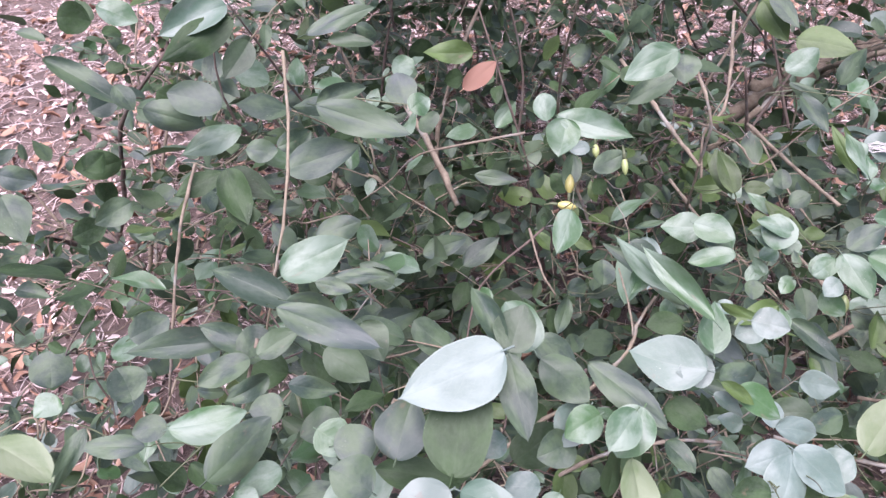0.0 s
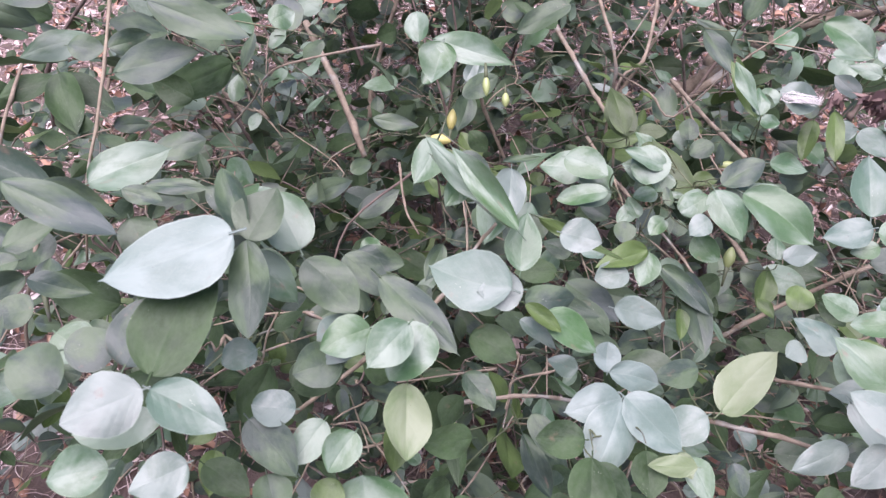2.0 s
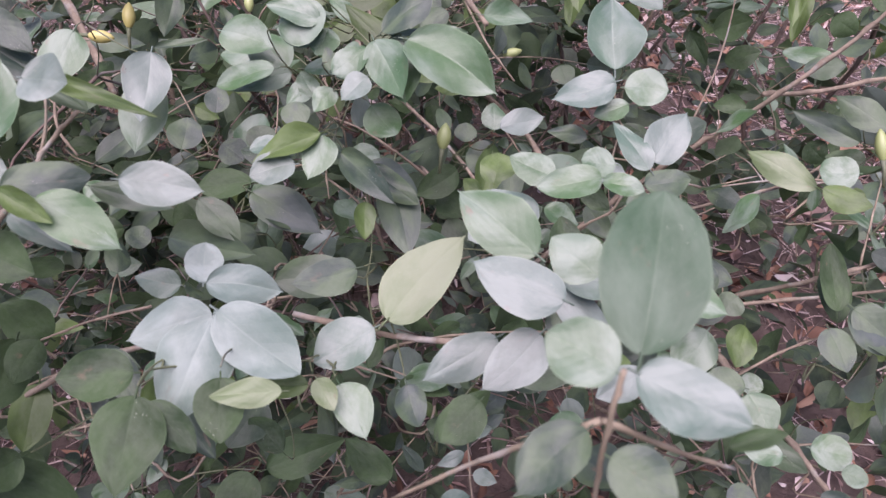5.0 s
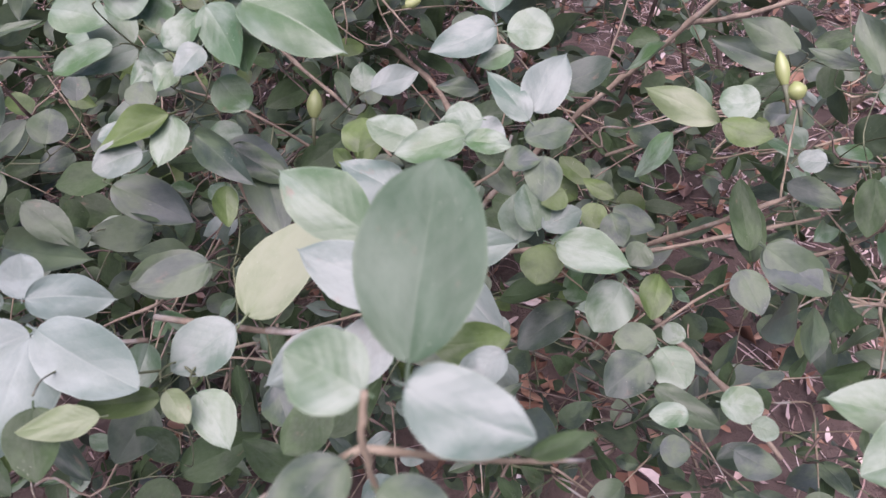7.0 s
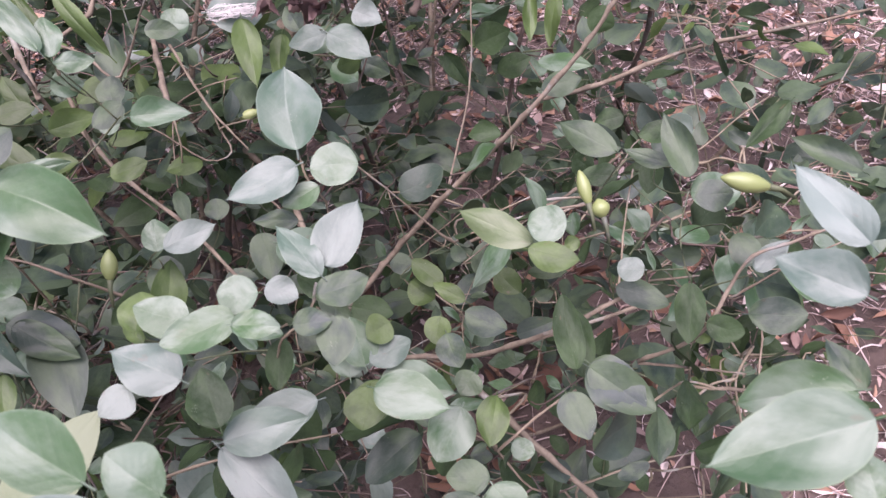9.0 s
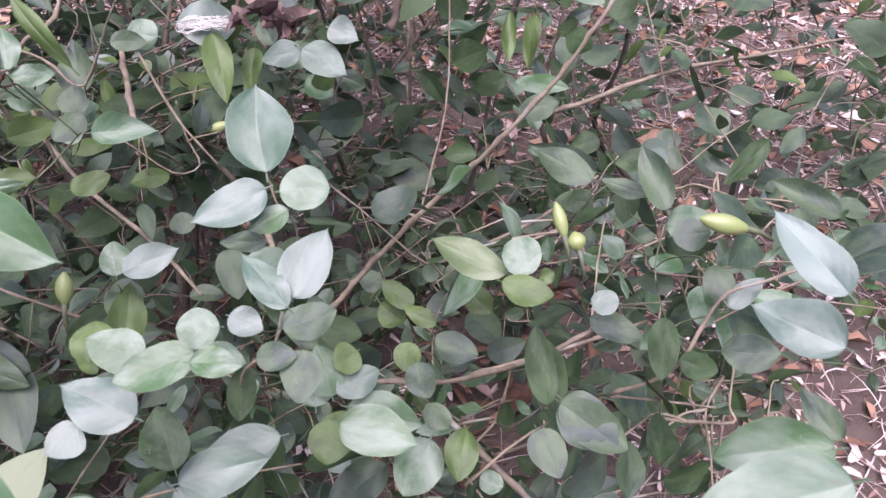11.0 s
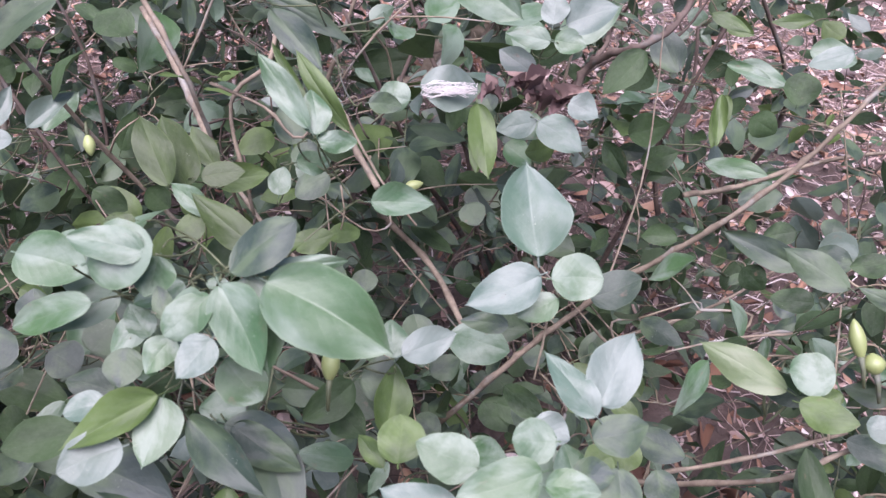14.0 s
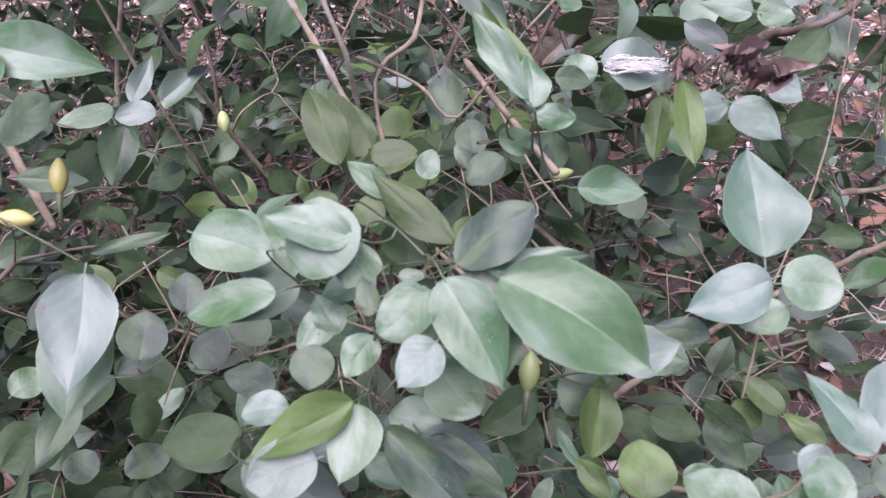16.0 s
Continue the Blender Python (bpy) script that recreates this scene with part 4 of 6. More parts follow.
outer("oval", (0.4986, 0.6281, 0.6447), (0.5300, 0.6154, 0.6603), 0.0230, (-0.51, -0.76, 0.41), DEEP_SHADE)
outer("oval", (0.4701, 0.6174, 0.6115), (0.4636, 0.6352, 0.6249), 0.0160, (-0.38, -0.64, 0.67), LEAF)
outer("ovate", (0.6511, 0.7454, 0.5714), (0.6325, 0.7462, 0.5440), 0.0345, (-0.44, -0.86, 0.27), DEEP_SHADE)
outer("lance", (0.7964, 0.8813, 0.5011), (0.8214, 0.8517, 0.4923), 0.0323, (-0.72, -0.67, 0.18), DEEP_SHADE)
outer("lance", (0.7342, 0.7715, 0.5948), (0.7563, 0.7462, 0.5875), 0.0178, (-0.58, -0.65, 0.50), YOUNG)
outer("lance", (0.7935, 0.8070, 0.5300), (0.8285, 0.7626, 0.5173), 0.0257, (-0.43, -0.55, 0.72), PALE)
outer("oval", (0.9186, 0.8624, 0.5069), (0.9633, 0.8335, 0.5031), 0.0387, (-0.29, -0.56, 0.78), PALE)
outer("oval", (0.7112, 0.6988, 0.5562), (0.6978, 0.6805, 0.5129), 0.0173, (-0.55, -0.70, 0.46), YOUNG)
outer("oval", (0.7494, 0.7077, 0.5242), (0.7705, 0.6927, 0.5126), 0.0264, (-0.44, -0.85, 0.28), DEEP_SHADE)
outer("round", (0.8198, 0.7370, 0.5130), (0.8352, 0.7568, 0.5384), 0.0337, (-0.38, -0.60, 0.70), DEEP_SHADE)
outer("lance", (0.6708, 0.6463, 0.5235), (0.7077, 0.6076, 0.5309), 0.0189, (-0.54, -0.37, 0.75), PALE)
outer("lance", (0.6646, 0.7394, 0.4624), (0.6967, 0.7271, 0.4801), 0.0259, (-0.52, -0.75, 0.42), DEEP_SHADE)
outer("lance", (0.5993, 0.6964, 0.5229), (0.6128, 0.6664, 0.4989), 0.0201, (-0.78, -0.57, 0.27), DEEP_SHADE)
outer("oval", (0.5077, 0.5876, 0.5957), (0.4894, 0.5976, 0.5867), 0.0182, (-0.59, -0.59, 0.55), YOUNG)
outer("oval", (0.7625, 0.5871, 0.4508), (0.7850, 0.5622, 0.4563), 0.0293, (-0.58, -0.36, 0.73), LEAF)
outer("oval", (0.7203, 0.5651, 0.4242), (0.7373, 0.5492, 0.4302), 0.0243, (-0.60, -0.36, 0.72), LEAF)
outer("lance", (0.9749, 0.8809, 0.5082), (0.9627, 0.9118, 0.5169), 0.0270, (-0.56, -0.42, 0.71), YOUNG)
outer("oval", (0.4597, 0.6710, 0.5899), (0.4510, 0.6681, 0.5672), 0.0178, (-0.50, -0.81, 0.30), DEEP_SHADE)
outer("oval", (0.4491, 0.5999, 0.5452), (0.4548, 0.5859, 0.5340), 0.0209, (-0.11, -0.65, 0.75), LEAF)
outer("oval", (-0.1356, 0.2115, 0.6708), (-0.1050, 0.2511, 0.6771), 0.0294, (0.55, -0.52, 0.65), LEAF)
outer("oval", (0.0453, 0.2443, 0.6372), (0.0735, 0.2604, 0.6564), 0.0265, (-0.19, -0.60, 0.78), DEEP_SHADE)
outer("ovate", (-0.3243, 0.5649, 0.7002), (-0.3000, 0.5854, 0.7061), 0.0232, (0.38, -0.64, 0.67), LEAF)
outer("oval", (-0.1080, 0.5529, 0.6347), (-0.1417, 0.5527, 0.6539), 0.0267, (0.26, -0.86, 0.44), DEEP_SHADE)
outer("oval", (-0.2764, 0.4933, 0.6521), (-0.3002, 0.4663, 0.6484), 0.0244, (0.57, -0.58, 0.58), LEAF)
outer("round", (-0.2052, 0.2797, 0.6525), (-0.2174, 0.2956, 0.6674), 0.0257, (0.47, -0.38, 0.80), LEAF)
outer("oval", (-0.1271, 0.2230, 0.6393), (-0.1150, 0.2113, 0.6328), 0.0203, (0.26, -0.25, 0.93), PALE)
outer("ovate", (-0.0218, 0.5713, 0.5180), (0.0279, 0.5729, 0.5408), 0.0243, (-0.30, -0.65, 0.70), LEAF)
outer("oval", (-0.0447, 0.4482, 0.5933), (-0.0741, 0.4597, 0.6098), 0.0224, (0.17, -0.64, 0.75), LEAF)
outer("oval", (0.0878, 0.3508, 0.5128), (0.0692, 0.3531, 0.5431), 0.0275, (0.58, -0.70, 0.41), DEEP_SHADE)
outer("oval", (0.3228, 0.2569, 0.5195), (0.3548, 0.2773, 0.5329), 0.0181, (0.15, -0.69, 0.71), DEEP_SHADE)
outer("oval", (0.2310, 0.2856, 0.4718), (0.2129, 0.2983, 0.4907), 0.0169, (0.32, -0.62, 0.72), DEEP_SHADE)
outer("oval", (0.2796, 0.4383, 0.6445), (0.2593, 0.4266, 0.6457), 0.0147, (0.20, -0.25, 0.95), PALE)
outer("oval", (0.3485, 0.4334, 0.5638), (0.3202, 0.4187, 0.5567), 0.0205, (0.20, -0.71, 0.67), DEEP_SHADE)
outer("round", (0.2839, 0.3946, 0.5590), (0.2688, 0.4091, 0.5649), 0.0149, (0.23, -0.15, 0.96), PALE)
outer("oval", (0.1480, 0.5212, 0.5221), (0.1261, 0.5069, 0.5228), 0.0205, (0.36, -0.52, 0.77), LEAF)
outer("oval", (0.2188, 0.4702, 0.5524), (0.2060, 0.4442, 0.5453), 0.0182, (0.40, -0.31, 0.86), PALE)
outer("oval", (0.4289, 0.4212, 0.5561), (0.4452, 0.4014, 0.5491), 0.0150, (-0.48, -0.62, 0.63), DEEP_SHADE)
outer("oval", (0.4392, 0.4302, 0.5298), (0.4517, 0.4056, 0.5195), 0.0157, (-0.16, -0.45, 0.88), LEAF)
outer("oval", (0.0842, 0.4931, 0.4800), (0.0554, 0.4795, 0.4840), 0.0228, (0.38, -0.59, 0.71), DEEP_SHADE)
outer("oval", (0.3373, 0.4368, 0.5442), (0.3505, 0.4173, 0.5369), 0.0193, (-0.24, -0.48, 0.84), DEEP_SHADE)
outer("round", (0.1464, 0.4841, 0.4754), (0.1251, 0.4692, 0.4800), 0.0196, (0.42, -0.32, 0.85), LEAF)
outer("round", (0.0976, 0.4651, 0.4869), (0.1104, 0.4794, 0.4900), 0.0190, (0.33, -0.47, 0.82), LEAF)
outer("ovate", (0.3209, 0.3922, 0.6805), (0.3642, 0.3604, 0.6657), 0.0322, (-0.09, -0.52, 0.85), PALE)
outer("oval", (0.3107, 0.4038, 0.6774), (0.3529, 0.4008, 0.6785), 0.0092, (-0.06, -0.53, 0.84), PALE)
outer("ovate", (0.3130, 0.4003, 0.6770), (0.3179, 0.3665, 0.6563), 0.0245, (-0.07, -0.53, 0.85), PALE)
outer("round", (0.2992, 0.3942, 0.6752), (0.2805, 0.3840, 0.6683), 0.0158, (-0.03, -0.52, 0.86), PALE)
outer("oval", (0.2891, 0.4362, 0.6444), (0.3002, 0.4346, 0.6434), 0.0059, (-0.00, -0.53, 0.85), PALE)
outer("ovate", (0.2937, 0.4739, 0.6140), (0.3007, 0.4993, 0.6302), 0.0266, (-0.01, -0.54, 0.84), DEEP_SHADE)
outer("lance", (0.3146, 0.4593, 0.6384), (0.2812, 0.4911, 0.6571), 0.0167, (-0.05, -0.55, 0.83), OLIVE)
outer("oval", (0.3143, 0.4667, 0.6386), (0.3334, 0.4648, 0.6385), 0.0127, (-0.05, -0.56, 0.83), OLIVE)
outer("ovate", (0.2666, 0.5130, 0.6477), (0.2542, 0.5463, 0.6739), 0.0194, (0.04, -0.61, 0.79), OLIVE)
outer("lance", (0.2823, 0.5751, 0.6151), (0.2694, 0.5993, 0.6343), 0.0147, (0.01, -0.62, 0.79), OLIVE)
outer("oval", (0.2812, 0.5274, 0.6416), (0.3051, 0.5276, 0.6414), 0.0146, (0.01, -0.61, 0.79), OLIVE)
outer("lance", (0.2888, 0.4854, 0.6453), (0.2707, 0.5020, 0.6572), 0.0117, (-0.00, -0.58, 0.81), PALE)
outer("oval", (0.2790, 0.4743, 0.6391), (0.2790, 0.4871, 0.6479), 0.0145, (0.02, -0.57, 0.82), OLIVE)
outer("oval", (0.2707, 0.4322, 0.6863), (0.2582, 0.4332, 0.6877), 0.0067, (0.04, -0.58, 0.81), OLIVE)
outer("ovate", (0.2467, 0.4472, 0.6381), (0.2224, 0.4686, 0.6541), 0.0268, (0.08, -0.53, 0.84), PALE)
outer("oval", (0.2742, 0.4184, 0.6807), (0.2455, 0.4262, 0.6871), 0.0161, (0.03, -0.56, 0.83), PALE)
outer("ovate", (0.2721, 0.4234, 0.6674), (0.2466, 0.4310, 0.6735), 0.0221, (0.04, -0.55, 0.84), PALE)
outer("oval", (0.2770, 0.4249, 0.6722), (0.2702, 0.4113, 0.6633), 0.0177, (0.02, -0.56, 0.83), PALE)
outer("ovate", (0.2487, 0.4463, 0.6361), (0.2090, 0.4339, 0.6321), 0.0185, (0.08, -0.53, 0.84), PALE)
outer("oval", (0.2634, 0.4246, 0.6398), (0.2485, 0.4125, 0.6335), 0.0128, (0.05, -0.51, 0.86), PALE)
outer("oval", (0.2780, 0.4003, 0.6599), (0.2762, 0.4127, 0.6672), 0.0082, (0.02, -0.50, 0.86), LEAF)
outer("oval", (0.2784, 0.4024, 0.6475), (0.2671, 0.3904, 0.6411), 0.0133, (0.02, -0.49, 0.87), PALE)
outer("ovate", (0.2987, 0.3801, 0.6665), (0.2850, 0.3687, 0.6597), 0.0158, (-0.03, -0.48, 0.88), SHEEN)
outer("round", (0.2987, 0.3901, 0.6434), (0.3121, 0.3731, 0.6349), 0.0202, (-0.03, -0.47, 0.88), PALE)
outer("ovate", (0.2704, 0.3901, 0.6258), (0.2613, 0.3651, 0.6139), 0.0196, (0.04, -0.44, 0.90), PALE)
outer("ovate", (0.2686, 0.3902, 0.6276), (0.2297, 0.3752, 0.6220), 0.0171, (0.04, -0.44, 0.89), YOUNG)
outer("oval", (0.2143, 0.4228, 0.5715), (0.1798, 0.4183, 0.5743), 0.0222, (0.13, -0.43, 0.90), DEEP_SHADE)
outer("ovate", (0.1372, 0.6159, 0.6190), (0.1282, 0.5854, 0.5964), 0.0220, (0.21, -0.62, 0.76), LEAF)
outer("oval", (0.1539, 0.4825, 0.5592), (0.1566, 0.5062, 0.5717), 0.0253, (0.20, -0.47, 0.86), LEAF)
outer("oval", (0.2271, 0.4457, 0.5699), (0.2038, 0.4535, 0.5766), 0.0173, (0.10, -0.46, 0.88), LEAF)
outer("oval", (0.2426, 0.4027, 0.6121), (0.2244, 0.4006, 0.6129), 0.0145, (0.09, -0.44, 0.89), SHEEN)
outer("oval", (0.3004, 0.3914, 0.6054), (0.2797, 0.3972, 0.6075), 0.0183, (-0.03, -0.42, 0.91), PALE)
outer("oval", (0.2545, 0.3742, 0.6185), (0.2299, 0.3675, 0.6175), 0.0216, (0.07, -0.41, 0.91), SHEEN)
outer("round", (0.3522, 0.4139, 0.5892), (0.3731, 0.4091, 0.5898), 0.0220, (-0.12, -0.43, 0.89), LEAF)
outer("oval", (0.4548, 0.5073, 0.4226), (0.4856, 0.4890, 0.4210), 0.0242, (-0.19, -0.40, 0.90), DEEP_SHADE)
outer("oval", (0.4542, 0.5465, 0.3735), (0.4733, 0.5183, 0.3643), 0.0275, (-0.17, -0.41, 0.90), DEEP_SHADE)
outer("oval", (0.3611, 0.3426, 0.6224), (0.3649, 0.3605, 0.6299), 0.0197, (-0.17, -0.35, 0.92), YOUNG)
outer("lance", (0.3561, 0.3553, 0.6012), (0.3474, 0.3710, 0.6058), 0.0088, (-0.15, -0.35, 0.92), YOUNG)
outer("ovate", (0.3279, 0.6223, 0.5974), (0.3324, 0.6549, 0.6241), 0.0256, (-0.06, -0.63, 0.78), LEAF)
outer("oval", (0.3381, 0.5614, 0.6147), (0.3396, 0.5786, 0.6280), 0.0191, (-0.08, -0.61, 0.79), LEAF)
outer("oval", (0.3500, 0.5345, 0.6283), (0.3294, 0.5275, 0.6203), 0.0183, (-0.10, -0.60, 0.79), LEAF)
outer("oval", (0.3141, 0.6041, 0.5692), (0.3200, 0.6210, 0.5819), 0.0169, (-0.04, -0.59, 0.80), PALE)
outer("lance", (0.3462, 0.4688, 0.6983), (0.3312, 0.5046, 0.7251), 0.0071, (-0.13, -0.63, 0.77), YOUNG)
outer("oval", (0.1829, 0.4899, 0.5831), (0.1830, 0.5081, 0.5940), 0.0173, (0.17, -0.51, 0.85), LEAF)
outer("round", (0.1764, 0.5039, 0.5482), (0.1923, 0.4934, 0.5392), 0.0234, (0.16, -0.49, 0.86), LEAF)
outer("oval", (0.2559, 0.4132, 0.6342), (0.2520, 0.3985, 0.6264), 0.0167, (0.07, -0.49, 0.87), LEAF)
outer("round", (0.1979, 0.5041, 0.5424), (0.2104, 0.5211, 0.5501), 0.0254, (0.13, -0.49, 0.86), LEAF)
outer("ovate", (0.0321, 0.2400, 0.7525), (-0.0239, 0.2192, 0.7382), 0.0372, (-0.05, -0.47, 0.88), BRIGHT_SHEEN)
outer("ovate", (0.0046, 0.1887, 0.7143), (0.0203, 0.2424, 0.7364), 0.0360, (-0.01, -0.38, 0.93), DEEP_SHADE)
outer("oval", (0.0055, 0.2218, 0.6507), (-0.0419, 0.2302, 0.6538), 0.0219, (-0.01, -0.37, 0.93), DEEP_SHADE)
outer("oval", (-0.0271, 0.2188, 0.6806), (-0.0174, 0.2534, 0.6949), 0.0309, (0.04, -0.39, 0.92), LEAF)
outer("lance", (0.0341, 0.2491, 0.7439), (0.0152, 0.2816, 0.7601), 0.0145, (-0.05, -0.47, 0.88), LEAF)
outer("oval", (0.0361, 0.2460, 0.7429), (0.0457, 0.2700, 0.7562), 0.0238, (-0.06, -0.46, 0.88), LEAF)
outer("lance", (0.0355, 0.2463, 0.7426), (0.0441, 0.2036, 0.7207), 0.0203, (-0.05, -0.47, 0.88), LEAF)
outer("oval", (0.0868, 0.2471, 0.6936), (0.0681, 0.2273, 0.6818), 0.0242, (-0.12, -0.42, 0.90), SHEEN)
outer("oval", (0.1195, 0.2484, 0.6896), (0.1013, 0.2241, 0.6750), 0.0277, (-0.16, -0.42, 0.89), PALE)
outer("ovate", (0.1618, 0.2714, 0.6962), (0.1164, 0.2888, 0.6941), 0.0340, (-0.21, -0.44, 0.87), SHEEN)
outer("lance", (0.1629, 0.2851, 0.7247), (0.1252, 0.3346, 0.7422), 0.0148, (-0.22, -0.47, 0.86), PALE)
outer("oval", (0.1842, 0.2845, 0.7263), (0.2043, 0.2760, 0.7274), 0.0193, (-0.24, -0.46, 0.85), SHEEN)
outer("oval", (0.2106, 0.4550, 0.6599), (0.2415, 0.4388, 0.6570), 0.0253, (-0.21, -0.54, 0.82), PALE)
outer("round", (0.2509, 0.4207, 0.6770), (0.2776, 0.4190, 0.6842), 0.0281, (-0.26, -0.52, 0.82), PALE)
outer("oval", (0.2331, 0.4833, 0.6330), (0.1967, 0.4888, 0.6270), 0.0276, (-0.21, -0.53, 0.82), PALE)
outer("oval", (0.2420, 0.4308, 0.6467), (0.2049, 0.4323, 0.6370), 0.0174, (-0.24, -0.51, 0.83), PALE)
outer("lance", (0.2790, 0.3829, 0.6199), (0.3090, 0.3456, 0.6092), 0.0170, (-0.27, -0.46, 0.85), LEAF)
outer("lance", (-0.1493, 0.3390, 0.6466), (-0.2282, 0.3211, 0.6521), 0.0216, (0.17, -0.47, 0.87), LEAF)
outer("oval", (-0.1324, 0.3092, 0.6606), (-0.1648, 0.2899, 0.6564), 0.0197, (0.16, -0.45, 0.88), LEAF)
outer("ovate", (-0.1369, 0.3284, 0.6465), (-0.1771, 0.3406, 0.6601), 0.0200, (0.15, -0.46, 0.87), LEAF)
outer("ovate", (-0.1168, 0.2847, 0.6934), (-0.0915, 0.3026, 0.6983), 0.0169, (0.15, -0.46, 0.88), LEAF)
outer("lance", (-0.0958, 0.2797, 0.7427), (-0.0339, 0.2639, 0.7238), 0.0208, (0.14, -0.49, 0.86), LEAF)
outer("lance", (-0.0961, 0.3138, 0.7090), (-0.1517, 0.3306, 0.7267), 0.0235, (0.12, -0.49, 0.86), LEAF)
outer("ovate", (-0.1249, 0.3911, 0.6591), (-0.0738, 0.4226, 0.6699), 0.0356, (0.14, -0.51, 0.85), PALE)
outer("lance", (-0.0836, 0.3858, 0.6643), (-0.0391, 0.3897, 0.6618), 0.0133, (0.09, -0.52, 0.85), LEAF)
outer("lance", (-0.0968, 0.3808, 0.6632), (-0.0674, 0.3770, 0.6573), 0.0139, (0.11, -0.51, 0.85), LEAF)
outer("ovate", (-0.0973, 0.3771, 0.5897), (-0.0586, 0.3564, 0.5745), 0.0300, (0.10, -0.47, 0.88), LEAF)
outer("ovate", (-0.1300, 0.4756, 0.6989), (-0.0686, 0.4997, 0.7062), 0.0322, (0.13, -0.58, 0.80), LEAF)
outer("lance", (-0.1018, 0.4987, 0.7458), (-0.0239, 0.4866, 0.7248), 0.0285, (0.11, -0.63, 0.77), LEAF)
outer("lance", (-0.1190, 0.5848, 0.6986), (-0.0710, 0.6035, 0.7072), 0.0198, (0.11, -0.63, 0.77), LEAF)
outer("oval", (-0.1833, 0.5125, 0.7365), (-0.2270, 0.5151, 0.7492), 0.0321, (0.19, -0.62, 0.77), LEAF)
outer("lance", (-0.3408, 0.5547, 0.7592), (-0.2754, 0.5403, 0.7189), 0.0237, (0.31, -0.61, 0.73), LEAF)
outer("ovate", (-0.2014, 0.6386, 0.7706), (-0.2613, 0.6066, 0.7557), 0.0340, (0.18, -0.68, 0.71), SHEEN)
outer("ovate", (-0.1948, 0.6299, 0.7625), (-0.2587, 0.5890, 0.7402), 0.0317, (0.18, -0.67, 0.72), DEEP_SHADE)
outer("lance", (-0.1162, 0.5633, 0.7770), (-0.0562, 0.5896, 0.7913), 0.0185, (0.12, -0.67, 0.73), LEAF)
outer("lance", (-0.1313, 0.7569, 0.6798), (-0.0765, 0.7593, 0.6746), 0.0200, (0.10, -0.67, 0.74), LEAF)
outer("oval", (-0.1590, 0.4763, 0.7191), (-0.1340, 0.4800, 0.7166), 0.0200, (0.17, -0.59, 0.79), LEAF)
outer("ovate", (0.1036, 0.5598, 0.6998), (0.1723, 0.5363, 0.6896), 0.0264, (-0.10, -0.62, 0.78), PALE)
outer("ovate", (0.1118, 0.5555, 0.6995), (0.1038, 0.5280, 0.6764), 0.0315, (-0.11, -0.62, 0.78), PALE)
outer("oval", (0.1977, 0.5508, 0.7689), (0.1529, 0.5394, 0.7469), 0.0277, (-0.20, -0.65, 0.74), PALE)
outer("oval", (0.2071, 0.5640, 0.7588), (0.2070, 0.5431, 0.7406), 0.0259, (-0.20, -0.64, 0.74), LEAF)
outer("ovate", (0.2731, 0.5265, 0.6367), (0.2601, 0.5675, 0.6610), 0.0264, (-0.24, -0.55, 0.80), OLIVE)
outer("oval", (-0.0705, 0.2826, 0.6308), (-0.0969, 0.2697, 0.6273), 0.0256, (0.08, -0.42, 0.90), LEAF)
outer("round", (-0.0646, 0.2316, 0.6750), (-0.0390, 0.2373, 0.6751), 0.0248, (0.09, -0.40, 0.91), LEAF)
outer("oval", (-0.1019, 0.2681, 0.6629), (-0.1234, 0.2645, 0.6643), 0.0218, (0.13, -0.42, 0.90), LEAF)
outer("oval", (-0.1910, 0.2810, 0.6217), (-0.2132, 0.2745, 0.6240), 0.0195, (0.21, -0.40, 0.89), LEAF)
outer("ovate", (-0.1873, 0.4985, 0.6837), (-0.1650, 0.4604, 0.6509), 0.0281, (0.18, -0.58, 0.80), DEEP_SHADE)
outer("lance", (-0.1893, 0.5068, 0.6778), (-0.1453, 0.4901, 0.6557), 0.0231, (0.18, -0.58, 0.80), DEEP_SHADE)
outer("lance", (-0.1901, 0.4978, 0.6812), (-0.2279, 0.4735, 0.6724), 0.0208, (0.18, -0.58, 0.80), DEEP_SHADE)
outer("oval", (0.3077, 0.3993, 0.6813), (0.3345, 0.4077, 0.6966), 0.0202, (-0.31, -0.49, 0.81), LEAF)
outer("ovate", (0.3032, 0.3962, 0.6783), (0.3174, 0.3610, 0.6624), 0.0230, (-0.31, -0.49, 0.81), PALE)
outer("round", (0.2810, 0.3953, 0.6673), (0.2982, 0.3876, 0.6687), 0.0207, (-0.28, -0.49, 0.82), PALE)
outer("lance", (0.0364, 0.6607, 0.5600), (0.0881, 0.6529, 0.5561), 0.0176, (-0.03, -0.59, 0.81), LEAF)
outer("ovate", (0.0241, 0.6080, 0.4667), (0.0683, 0.6371, 0.4857), 0.0273, (-0.02, -0.53, 0.85), LEAF)
outer("round", (0.0534, 0.2675, 0.7198), (0.0368, 0.2874, 0.7401), 0.0267, (0.29, -0.56, 0.78), PALE)
outer("ovate", (0.0270, 0.2623, 0.7195), (0.0545, 0.2502, 0.6993), 0.0210, (0.33, -0.54, 0.78), PALE)
outer("oval", (0.0914, 0.2395, 0.6959), (0.0684, 0.2254, 0.6934), 0.0213, (0.22, -0.51, 0.83), PALE)
outer("ovate", (0.1108, 0.2374, 0.7031), (0.0923, 0.2157, 0.6936), 0.0219, (0.19, -0.53, 0.83), PALE)
outer("oval", (0.0778, 0.2303, 0.6788), (0.0547, 0.2208, 0.6800), 0.0228, (0.24, -0.48, 0.84), LEAF)
